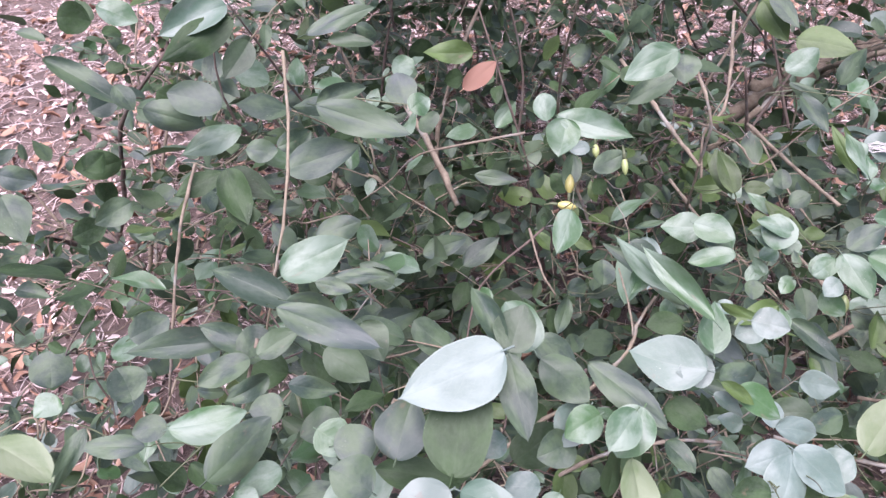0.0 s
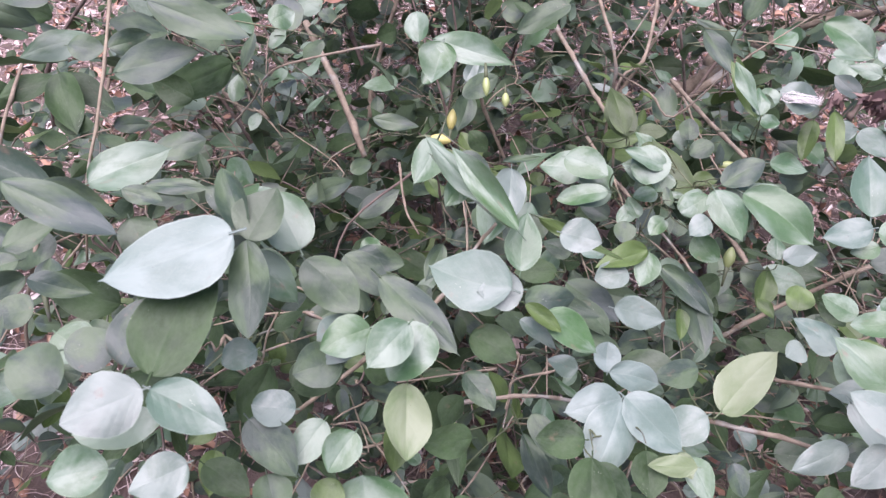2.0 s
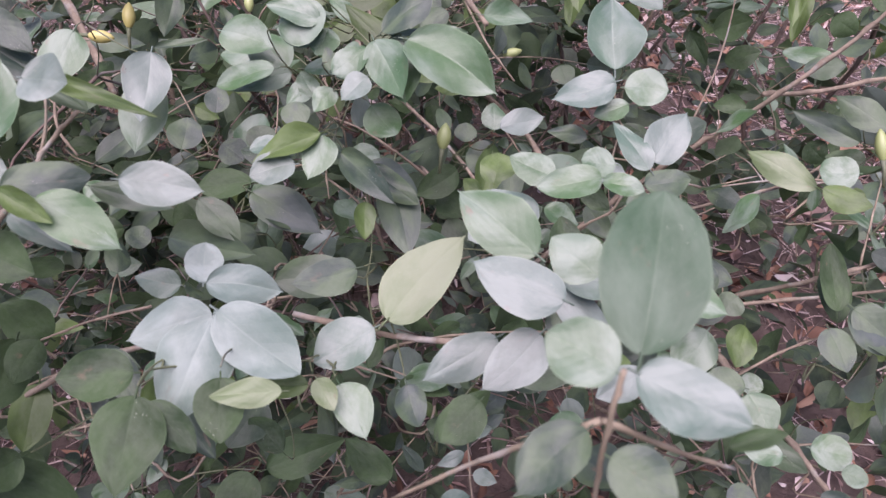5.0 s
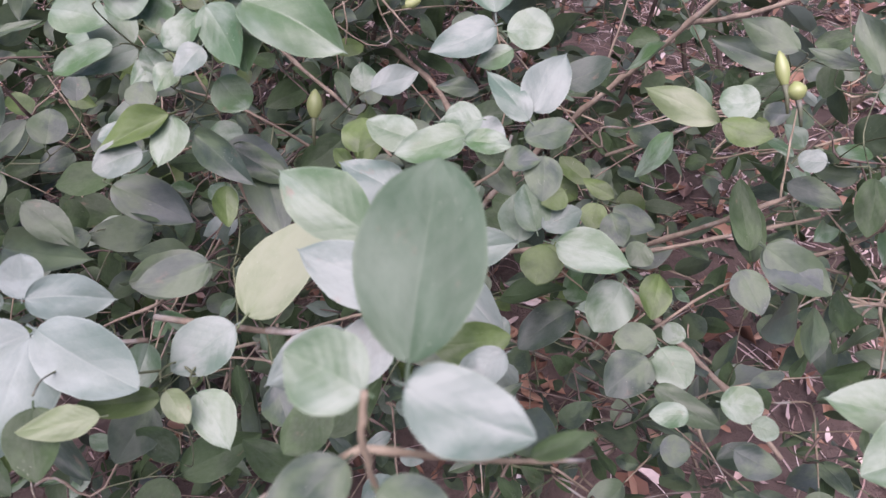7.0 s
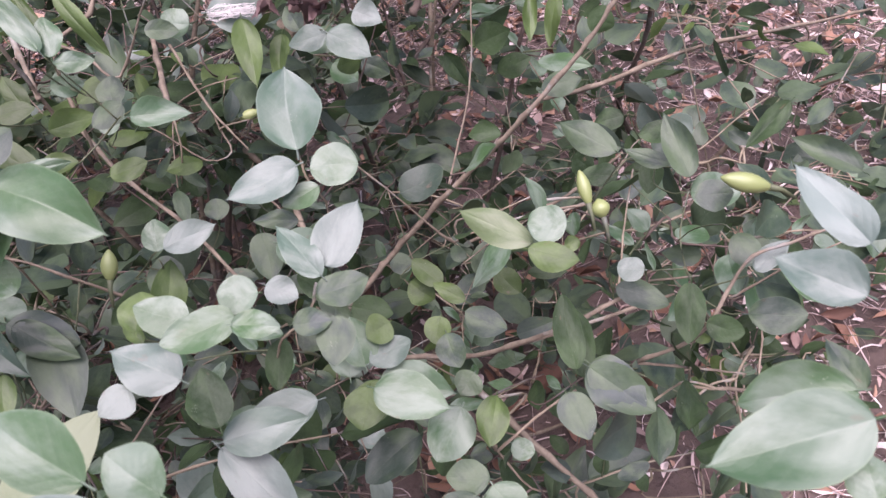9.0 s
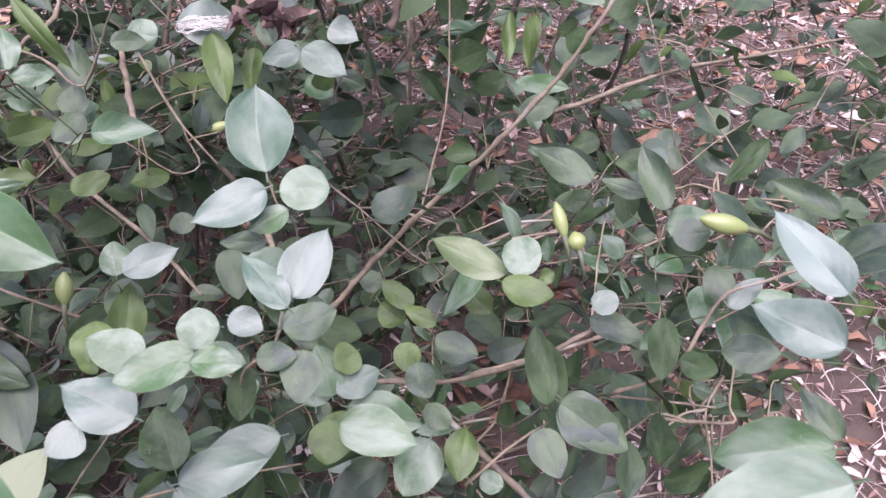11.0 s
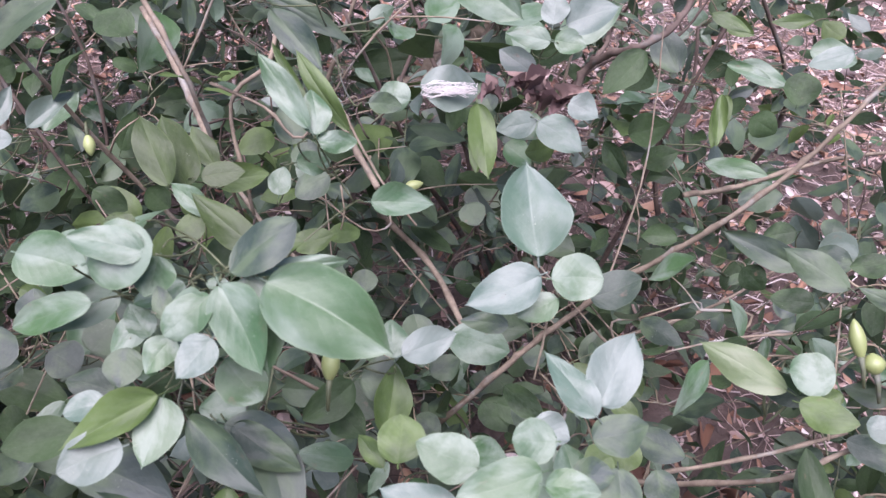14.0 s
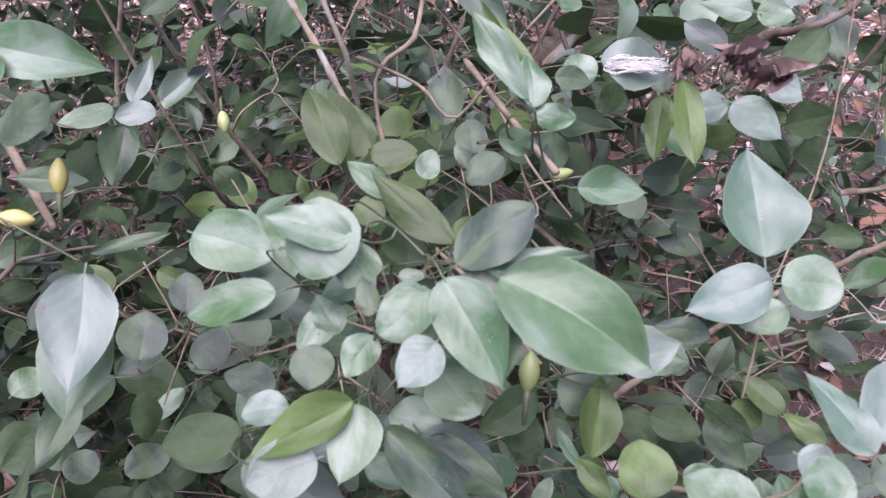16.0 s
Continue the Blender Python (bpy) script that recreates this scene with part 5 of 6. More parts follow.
outer("oval", (0.0858, 0.2110, 0.6486), (0.0745, 0.1913, 0.6418), 0.0191, (0.22, -0.43, 0.88), PALE)
outer("oval", (0.0695, 0.2150, 0.6508), (0.0569, 0.1932, 0.6436), 0.0181, (0.24, -0.43, 0.87), PALE)
outer("ovate", (0.0357, 0.2032, 0.6657), (0.0617, 0.1842, 0.6470), 0.0217, (0.31, -0.41, 0.85), LEAF)
outer("ovate", (0.0448, 0.1885, 0.6416), (0.0541, 0.1678, 0.6297), 0.0191, (0.29, -0.38, 0.88), LEAF)
outer("oval", (0.0363, 0.2293, 0.6870), (0.0217, 0.2187, 0.6866), 0.0167, (0.31, -0.47, 0.82), SHEEN)
outer("round", (0.0565, 0.2124, 0.6631), (0.0356, 0.2096, 0.6684), 0.0188, (0.27, -0.43, 0.86), SHEEN)
outer("oval", (0.0766, 0.2010, 0.6180), (0.0669, 0.1848, 0.6134), 0.0177, (0.22, -0.38, 0.90), YOUNG)
outer("ovate", (0.0131, 0.1909, 0.6434), (0.0372, 0.1817, 0.6302), 0.0181, (0.33, -0.37, 0.87), DEEP_SHADE)
outer("ovate", (0.1685, 0.2758, 0.6926), (0.1432, 0.2726, 0.6923), 0.0212, (0.06, -0.57, 0.82), SHEEN)
outer("lance", (0.1691, 0.2645, 0.6932), (0.1894, 0.2539, 0.6844), 0.0092, (0.06, -0.56, 0.83), YOUNG)
outer("ovate", (0.1659, 0.2775, 0.7042), (0.1688, 0.3046, 0.7237), 0.0195, (0.07, -0.59, 0.81), PALE)
outer("lance", (0.1758, 0.3085, 0.7162), (0.2250, 0.2932, 0.7009), 0.0078, (0.05, -0.63, 0.78), YOUNG)
outer("lance", (0.1491, 0.3180, 0.7160), (0.1095, 0.3443, 0.7424), 0.0128, (0.10, -0.63, 0.77), PALE)
outer("ovate", (0.1357, 0.3405, 0.7162), (0.1237, 0.3261, 0.7058), 0.0151, (0.11, -0.64, 0.76), PALE)
outer("ovate", (0.1303, 0.3679, 0.7162), (0.1536, 0.3545, 0.7008), 0.0153, (0.12, -0.66, 0.74), LEAF)
outer("ovate", (0.0639, 0.3215, 0.6685), (0.0954, 0.3068, 0.6495), 0.0219, (0.22, -0.56, 0.80), LEAF)
outer("oval", (0.0510, 0.4405, 0.5665), (0.0908, 0.4382, 0.5565), 0.0215, (0.17, -0.56, 0.81), LEAF)
outer("oval", (0.1400, 0.2485, 0.6541), (0.1568, 0.2326, 0.6429), 0.0153, (0.11, -0.49, 0.86), LEAF)
outer("oval", (0.1420, 0.2688, 0.6623), (0.1686, 0.2600, 0.6535), 0.0215, (0.11, -0.52, 0.84), DEEP_SHADE)
outer("ovate", (0.1821, 0.2574, 0.6085), (0.1967, 0.2343, 0.5960), 0.0150, (0.03, -0.46, 0.89), LEAF)
outer("lance", (0.1348, 0.2369, 0.6233), (0.1397, 0.2060, 0.6071), 0.0122, (0.11, -0.45, 0.89), DEEP_SHADE)
outer("ovate", (0.4481, 0.4422, 0.6284), (0.4529, 0.4857, 0.6588), 0.0362, (-0.04, -0.57, 0.82), SHEEN)
outer("ovate", (0.4461, 0.4311, 0.6261), (0.4053, 0.4237, 0.6193), 0.0247, (-0.04, -0.56, 0.83), SHEEN)
outer("round", (0.4526, 0.4331, 0.6205), (0.4791, 0.4288, 0.6192), 0.0247, (-0.05, -0.55, 0.83), PALE)
outer("oval", (0.4548, 0.4266, 0.6123), (0.4322, 0.4225, 0.6083), 0.0154, (-0.05, -0.54, 0.84), PALE)
outer("ovate", (0.4455, 0.3497, 0.6203), (0.4299, 0.3775, 0.6342), 0.0153, (-0.04, -0.47, 0.88), SHEEN)
outer("ovate", (0.4476, 0.3534, 0.6224), (0.4717, 0.3781, 0.6369), 0.0236, (-0.05, -0.47, 0.88), SHEEN)
outer("oval", (0.4413, 0.3423, 0.6156), (0.4666, 0.3436, 0.6173), 0.0180, (-0.04, -0.45, 0.89), LEAF)
outer("round", (0.4190, 0.3292, 0.6398), (0.4022, 0.3321, 0.6414), 0.0168, (0.01, -0.46, 0.89), PALE)
outer("oval", (0.4196, 0.3533, 0.6199), (0.4328, 0.3443, 0.6150), 0.0142, (0.01, -0.47, 0.88), SHEEN)
outer("oval", (0.4091, 0.3166, 0.6423), (0.3776, 0.3135, 0.6417), 0.0181, (0.03, -0.45, 0.89), PALE)
outer("oval", (0.4078, 0.3100, 0.6453), (0.4267, 0.3046, 0.6419), 0.0122, (0.03, -0.44, 0.90), PALE)
outer("oval", (0.4280, 0.3291, 0.6153), (0.4456, 0.3262, 0.6141), 0.0132, (-0.01, -0.44, 0.90), LEAF)
outer("oval", (0.4474, 0.3291, 0.6137), (0.4415, 0.3083, 0.6034), 0.0181, (-0.05, -0.43, 0.90), LEAF)
outer("ovate", (0.3789, 0.3128, 0.6176), (0.3522, 0.3308, 0.6283), 0.0228, (0.09, -0.41, 0.91), SHEEN)
outer("ovate", (0.3575, 0.3154, 0.6180), (0.3441, 0.3070, 0.6160), 0.0159, (0.13, -0.41, 0.90), SHEEN)
outer("ovate", (0.4557, 0.3256, 0.5568), (0.4907, 0.3047, 0.5503), 0.0254, (-0.05, -0.38, 0.92), PALE)
outer("oval", (0.4535, 0.3402, 0.5390), (0.4438, 0.3207, 0.5303), 0.0235, (-0.05, -0.38, 0.92), YOUNG)
outer("ovate", (0.4286, 0.3157, 0.5736), (0.3894, 0.3147, 0.5728), 0.0197, (-0.01, -0.38, 0.93), SHEEN)
outer("ovate", (0.3716, 0.4009, 0.6168), (0.3992, 0.4081, 0.6184), 0.0163, (0.09, -0.52, 0.85), SHEEN)
outer("oval", (0.3680, 0.4014, 0.6156), (0.3693, 0.4170, 0.6249), 0.0147, (0.09, -0.52, 0.85), PALE)
outer("oval", (0.4000, 0.5556, 0.4817), (0.4001, 0.5213, 0.4602), 0.0262, (0.02, -0.53, 0.85), LEAF)
outer("oval", (0.4374, 0.4465, 0.5751), (0.4107, 0.4531, 0.5784), 0.0122, (-0.02, -0.52, 0.85), LEAF)
outer("oval", (0.5779, 0.8009, 0.3395), (0.6237, 0.7697, 0.3243), 0.0392, (-0.11, -0.56, 0.82), LEAF)
outer("ovate", (0.3680, 0.4655, 0.6575), (0.3999, 0.4642, 0.6529), 0.0168, (0.09, -0.61, 0.79), PALE)
outer("round", (0.3665, 0.5883, 0.4796), (0.3691, 0.6040, 0.4898), 0.0203, (0.06, -0.55, 0.84), LEAF)
outer("oval", (0.4096, 0.5439, 0.4245), (0.4357, 0.5512, 0.4282), 0.0218, (0.01, -0.49, 0.87), LEAF)
outer("ovate", (0.4357, 0.5287, 0.6685), (0.4347, 0.4959, 0.6394), 0.0165, (-0.02, -0.66, 0.75), YOUNG)
outer("oval", (0.4857, 0.5682, 0.6298), (0.4586, 0.5680, 0.6267), 0.0178, (-0.08, -0.64, 0.76), SHEEN)
outer("ovate", (0.4864, 0.5655, 0.6312), (0.5113, 0.5457, 0.6172), 0.0238, (-0.08, -0.64, 0.76), SHEEN)
outer("ovate", (0.5063, 0.5681, 0.6414), (0.5239, 0.5571, 0.6345), 0.0199, (-0.11, -0.65, 0.75), SHEEN)
outer("ovate", (0.5589, 0.3706, 0.5834), (0.5262, 0.4038, 0.5921), 0.0188, (-0.21, -0.44, 0.87), TENDER)
outer("round", (0.5771, 0.3667, 0.5957), (0.5573, 0.3743, 0.5938), 0.0224, (-0.25, -0.44, 0.86), PALE)
outer("oval", (0.5509, 0.3557, 0.5945), (0.5731, 0.3402, 0.5922), 0.0160, (-0.21, -0.43, 0.88), YOUNG)
outer("ovate", (0.6408, 0.4346, 0.5774), (0.6147, 0.4679, 0.5873), 0.0203, (-0.29, -0.48, 0.83), LEAF)
outer("lance", (0.6694, 0.4132, 0.5747), (0.6450, 0.4352, 0.5769), 0.0115, (-0.33, -0.45, 0.83), LEAF)
outer("ovate", (0.6644, 0.3884, 0.5833), (0.6654, 0.4279, 0.6040), 0.0191, (-0.34, -0.43, 0.84), LEAF)
outer("round", (0.6686, 0.3904, 0.5690), (0.6940, 0.3771, 0.5724), 0.0230, (-0.34, -0.42, 0.84), PALE)
outer("lance", (0.6955, 0.3624, 0.6424), (0.6688, 0.3553, 0.6244), 0.0121, (-0.42, -0.43, 0.80), DEEP_SHADE)
outer("oval", (0.5705, 0.3204, 0.5181), (0.5792, 0.3605, 0.5347), 0.0196, (-0.21, -0.33, 0.92), DEEP_SHADE)
outer("oval", (0.5710, 0.3157, 0.5369), (0.5897, 0.2851, 0.5301), 0.0285, (-0.22, -0.34, 0.91), LEAF)
outer("oval", (0.5259, 0.4769, 0.4536), (0.5094, 0.5018, 0.4642), 0.0183, (-0.12, -0.45, 0.88), YOUNG)
outer("oval", (0.5360, 0.4467, 0.4618), (0.5175, 0.4668, 0.4689), 0.0133, (-0.13, -0.43, 0.89), YOUNG)
outer("oval", (0.5338, 0.4392, 0.4589), (0.5589, 0.4178, 0.4524), 0.0225, (-0.13, -0.43, 0.90), LEAF)
outer("oval", (0.6419, 0.3379, 0.5516), (0.6271, 0.3107, 0.5352), 0.0173, (-0.31, -0.36, 0.88), DEEP_SHADE)
outer("oval", (0.6665, 0.3160, 0.5390), (0.6936, 0.3018, 0.5442), 0.0213, (-0.34, -0.32, 0.88), LEAF)
outer("ovate", (0.6736, 0.3283, 0.5596), (0.6966, 0.3335, 0.5711), 0.0124, (-0.36, -0.35, 0.87), SHEEN)
outer("round", (0.6202, 0.3527, 0.5559), (0.6070, 0.3608, 0.5552), 0.0154, (-0.29, -0.38, 0.88), SHEEN)
outer("oval", (0.6132, 0.3691, 0.5277), (0.6380, 0.3471, 0.5253), 0.0175, (-0.26, -0.39, 0.88), LEAF)
outer("lance", (0.3434, 0.4616, 0.7034), (0.3251, 0.4871, 0.7293), 0.0124, (0.14, -0.65, 0.74), PALE)
outer("oval", (0.3463, 0.4645, 0.6980), (0.3463, 0.4807, 0.7121), 0.0136, (0.13, -0.65, 0.75), PALE)
outer("oval", (0.3455, 0.4641, 0.6951), (0.3644, 0.4652, 0.6926), 0.0103, (0.14, -0.65, 0.75), PALE)
outer("oval", (0.3353, 0.4757, 0.6779), (0.3516, 0.4766, 0.6755), 0.0132, (0.14, -0.63, 0.76), PALE)
outer("ovate", (0.3057, 0.3884, 0.5977), (0.3141, 0.3430, 0.5708), 0.0255, (0.19, -0.48, 0.86), LEAF)
outer("oval", (0.2921, 0.3584, 0.6020), (0.2916, 0.3389, 0.5922), 0.0125, (0.22, -0.44, 0.87), YOUNG)
outer("oval", (0.2916, 0.3868, 0.6062), (0.3219, 0.3759, 0.5925), 0.0210, (0.21, -0.48, 0.85), LEAF)
outer("ovate", (0.1619, 0.4474, 0.6357), (0.1538, 0.4098, 0.6066), 0.0289, (0.22, -0.63, 0.75), PALE)
outer("ovate", (0.2144, 0.2625, 0.6959), (0.2431, 0.2632, 0.6876), 0.0174, (0.24, -0.56, 0.79), SHEEN)
outer("lance", (0.1854, 0.2946, 0.6698), (0.2179, 0.2916, 0.6570), 0.0112, (0.26, -0.55, 0.79), LEAF)
outer("ovate", (0.1810, 0.2638, 0.6888), (0.2100, 0.2530, 0.6705), 0.0193, (0.30, -0.54, 0.79), PALE)
outer("oval", (0.1690, 0.2672, 0.6923), (0.1974, 0.2774, 0.6878), 0.0189, (0.32, -0.54, 0.78), LEAF)
outer("ovate", (0.1678, 0.2650, 0.6807), (0.1896, 0.2573, 0.6670), 0.0106, (0.31, -0.52, 0.79), SHEEN)
outer("lance", (0.2137, 0.3297, 0.6335), (0.2339, 0.3133, 0.6176), 0.0162, (0.18, -0.56, 0.81), LEAF)
outer("ovate", (0.2186, 0.4027, 0.5789), (0.2611, 0.3826, 0.5575), 0.0268, (0.14, -0.57, 0.81), LEAF)
outer("oval", (0.2834, 0.3167, 0.5857), (0.2437, 0.3157, 0.5879), 0.0245, (0.06, -0.51, 0.86), LEAF)
outer("ovate", (0.3031, 0.2782, 0.5936), (0.3445, 0.3151, 0.6124), 0.0296, (0.03, -0.48, 0.88), TENDER)
outer("ovate", (0.3647, 0.2428, 0.6654), (0.3366, 0.2693, 0.6784), 0.0235, (-0.10, -0.52, 0.85), PALE)
outer("oval", (0.3867, 0.2337, 0.6608), (0.3711, 0.2500, 0.6676), 0.0200, (-0.15, -0.50, 0.86), PALE)
outer("ovate", (0.3727, 0.2253, 0.6580), (0.3399, 0.2436, 0.6638), 0.0221, (-0.12, -0.48, 0.87), SHEEN)
outer("ovate", (0.3496, 0.2326, 0.6311), (0.3182, 0.2203, 0.6225), 0.0172, (-0.06, -0.46, 0.88), SHEEN)
outer("ovate", (0.3647, 0.2237, 0.6423), (0.3403, 0.2073, 0.6311), 0.0203, (-0.09, -0.46, 0.88), SHEEN)
outer("elliptic", (0.3727, 0.1561, 0.7137), (0.3859, 0.1941, 0.7350), 0.0274, (-0.17, -0.44, 0.88), SAGE)
outer("oval", (0.3643, 0.1482, 0.7179), (0.3495, 0.1591, 0.7206), 0.0170, (-0.15, -0.43, 0.89), PALE)
outer("oval", (0.3715, 0.1528, 0.7111), (0.3946, 0.1379, 0.7084), 0.0172, (-0.17, -0.42, 0.89), SHEEN)
outer("oval", (0.3580, 0.1427, 0.7042), (0.3403, 0.1319, 0.6971), 0.0143, (-0.12, -0.39, 0.91), LEAF)
outer("oval", (0.3630, 0.1380, 0.6990), (0.3766, 0.1277, 0.6969), 0.0141, (-0.14, -0.37, 0.92), LEAF)
outer("lance", (0.3946, 0.1428, 0.6922), (0.4095, 0.1432, 0.6961), 0.0053, (-0.22, -0.36, 0.91), DEEP_SHADE)
outer("ovate", (0.2315, 0.2584, 0.6268), (0.1977, 0.2465, 0.6269), 0.0235, (0.17, -0.48, 0.86), BRIGHT_SHEEN)
outer("ovate", (0.2317, 0.2566, 0.6262), (0.2148, 0.2163, 0.6072), 0.0309, (0.17, -0.48, 0.86), BRIGHT_SHEEN)
outer("oval", (0.2335, 0.2601, 0.6265), (0.2678, 0.2385, 0.6075), 0.0280, (0.17, -0.48, 0.86), BRIGHT_SHEEN)
outer("ovate", (0.2264, 0.2756, 0.6284), (0.2593, 0.2748, 0.6210), 0.0192, (0.18, -0.50, 0.85), BRIGHT_SHEEN)
outer("round", (0.2250, 0.2760, 0.6281), (0.2257, 0.2917, 0.6373), 0.0169, (0.18, -0.50, 0.85), BRIGHT_SHEEN)
outer("oval", (0.2104, 0.2855, 0.6178), (0.1907, 0.2871, 0.6233), 0.0137, (0.20, -0.50, 0.84), SHEEN)
outer("oval", (0.2964, 0.2788, 0.5878), (0.2668, 0.2647, 0.5816), 0.0256, (0.04, -0.48, 0.88), SHEEN)
outer("ovate", (0.2800, 0.2513, 0.5815), (0.2920, 0.2283, 0.5693), 0.0190, (0.07, -0.44, 0.90), PALE)
outer("oval", (0.2711, 0.2482, 0.5909), (0.2790, 0.2354, 0.5838), 0.0112, (0.09, -0.44, 0.89), TENDER)
outer("oval", (0.2667, 0.2481, 0.5864), (0.2336, 0.2490, 0.5904), 0.0133, (0.10, -0.44, 0.89), YOUNG)
outer("oval", (0.2070, 0.2281, 0.6284), (0.1796, 0.2238, 0.6334), 0.0212, (0.23, -0.44, 0.87), DEEP_SHADE)
outer("ovate", (0.2101, 0.2179, 0.6275), (0.2059, 0.1837, 0.6121), 0.0265, (0.23, -0.42, 0.88), DEEP_SHADE)
outer("oval", (0.2404, 0.2254, 0.6256), (0.2415, 0.2027, 0.6140), 0.0198, (0.17, -0.44, 0.88), DEEP_SHADE)
outer("oval", (0.2131, 0.2165, 0.6237), (0.2319, 0.2011, 0.6118), 0.0135, (0.22, -0.42, 0.88), DEEP_SHADE)
outer("oval", (0.3109, 0.2551, 0.5730), (0.3157, 0.2369, 0.5641), 0.0153, (0.02, -0.44, 0.90), LEAF)
outer("oval", (0.3406, 0.2094, 0.6217), (0.3242, 0.1969, 0.6152), 0.0171, (-0.04, -0.42, 0.91), DEEP_SHADE)
outer("oval", (0.2946, 0.3859, 0.6055), (0.3217, 0.3673, 0.5905), 0.0159, (0.04, -0.59, 0.81), LEAF)
outer("ovate", (0.5382, 0.1699, 0.6137), (0.5081, 0.1855, 0.6096), 0.0195, (-0.28, -0.31, 0.91), PALE)
outer("oval", (0.5339, 0.1591, 0.6219), (0.5039, 0.1564, 0.6116), 0.0257, (-0.29, -0.29, 0.91), PALE)
outer("oval", (0.5410, 0.1657, 0.6180), (0.5570, 0.1715, 0.6251), 0.0131, (-0.29, -0.30, 0.91), PALE)
outer("oval", (0.5519, 0.1731, 0.5933), (0.5605, 0.1547, 0.5901), 0.0140, (-0.29, -0.29, 0.91), LEAF)
outer("round", (0.5018, 0.2792, 0.5107), (0.5093, 0.2576, 0.5022), 0.0228, (-0.14, -0.40, 0.91), PALE)
outer("oval", (0.4944, 0.2750, 0.5085), (0.4677, 0.2631, 0.4997), 0.0254, (-0.12, -0.39, 0.91), LEAF)
outer("oval", (0.5013, 0.2826, 0.5114), (0.4795, 0.2910, 0.5119), 0.0187, (-0.13, -0.40, 0.90), LEAF)
outer("oval", (0.5025, 0.3390, 0.4953), (0.4794, 0.3173, 0.4810), 0.0299, (-0.12, -0.45, 0.88), PALE)
outer("ovate", (0.4614, 0.3559, 0.5235), (0.5004, 0.3356, 0.5152), 0.0251, (-0.07, -0.49, 0.87), PALE)
outer("oval", (0.4621, 0.3508, 0.5262), (0.4471, 0.3322, 0.5144), 0.0225, (-0.07, -0.49, 0.87), YOUNG)
outer("oval", (0.4543, 0.3612, 0.5296), (0.4526, 0.3874, 0.5448), 0.0222, (-0.06, -0.50, 0.86), PALE)
outer("oval", (0.5690, 0.3126, 0.5385), (0.5936, 0.2813, 0.5290), 0.0232, (-0.23, -0.45, 0.86), LEAF)
outer("oval", (0.5529, 0.3055, 0.5320), (0.5565, 0.2814, 0.5208), 0.0196, (-0.21, -0.44, 0.87), LEAF)
outer("oval", (0.5644, 0.3180, 0.5317), (0.5713, 0.3558, 0.5530), 0.0170, (-0.22, -0.45, 0.87), DEEP_SHADE)
outer("oval", (0.4855, 0.2492, 0.5243), (0.5106, 0.2250, 0.5176), 0.0153, (-0.12, -0.38, 0.92), LEAF)
outer("round", (0.5099, 0.2319, 0.5306), (0.5276, 0.2243, 0.5308), 0.0182, (-0.16, -0.35, 0.92), PALE)
outer("oval", (0.4900, 0.2239, 0.5388), (0.4729, 0.2282, 0.5379), 0.0122, (-0.14, -0.35, 0.93), PALE)
outer("round", (0.5164, 0.2157, 0.5355), (0.5263, 0.2090, 0.5350), 0.0110, (-0.18, -0.33, 0.93), PALE)
outer("ovate", (0.3899, 0.2897, 0.5991), (0.4272, 0.2906, 0.5978), 0.0196, (0.04, -0.50, 0.87), SHEEN)
outer("ovate", (0.3874, 0.2891, 0.5966), (0.4135, 0.2539, 0.5750), 0.0213, (0.05, -0.50, 0.87), SHEEN)
outer("oval", (0.3799, 0.2441, 0.5955), (0.4137, 0.2446, 0.5932), 0.0174, (0.07, -0.44, 0.90), YOUNG)
outer("oval", (0.4043, 0.2138, 0.6265), (0.3844, 0.2064, 0.6234), 0.0138, (0.02, -0.42, 0.91), SHEEN)
outer("oval", (0.3778, 0.2266, 0.5849), (0.3837, 0.2046, 0.5748), 0.0193, (0.07, -0.40, 0.91), PALE)
outer("oval", (0.4757, 0.3453, 0.4703), (0.4358, 0.3302, 0.4592), 0.0261, (-0.08, -0.44, 0.89), LEAF)
outer("ovate", (0.2897, 0.2995, 0.6086), (0.2584, 0.2891, 0.6106), 0.0191, (0.22, -0.50, 0.84), LEAF)
outer("oval", (0.2219, 0.4010, 0.5731), (0.2579, 0.3960, 0.5580), 0.0249, (0.26, -0.54, 0.80), LEAF)
outer("ovate", (0.1700, 0.4438, 0.6536), (0.1658, 0.4045, 0.6296), 0.0269, (0.24, -0.52, 0.82), SHEEN)
outer("lance", (0.1643, 0.4645, 0.6462), (0.1961, 0.4759, 0.6445), 0.0069, (0.24, -0.54, 0.81), LEAF)
outer("round", (-0.4198, 0.4847, 0.4574), (-0.4106, 0.4517, 0.4375), 0.0427, (0.30, -0.43, 0.85), LEAF)
outer("ovate", (-0.3265, 0.4132, 0.7218), (-0.3065, 0.3875, 0.6962), 0.0284, (0.34, -0.52, 0.79), LEAF)
outer("lance", (-0.2325, 0.3059, 0.5578), (-0.2821, 0.2997, 0.5676), 0.0195, (0.23, -0.38, 0.90), LEAF)
outer("lance", (0.0902, 0.2801, 0.6935), (0.1364, 0.2393, 0.6787), 0.0217, (-0.12, -0.45, 0.88), LEAF)
outer("oval", (0.2182, 0.5988, 0.7187), (0.1737, 0.5872, 0.6973), 0.0231, (-0.20, -0.63, 0.75), LEAF)
outer("oval", (0.4903, 0.5952, 0.6489), (0.4713, 0.6144, 0.6596), 0.0196, (-0.21, -0.63, 0.75), SHEEN)
outer("ovate", (0.5089, 0.5949, 0.6813), (0.5429, 0.5936, 0.6918), 0.0263, (-0.25, -0.65, 0.72), SHEEN)
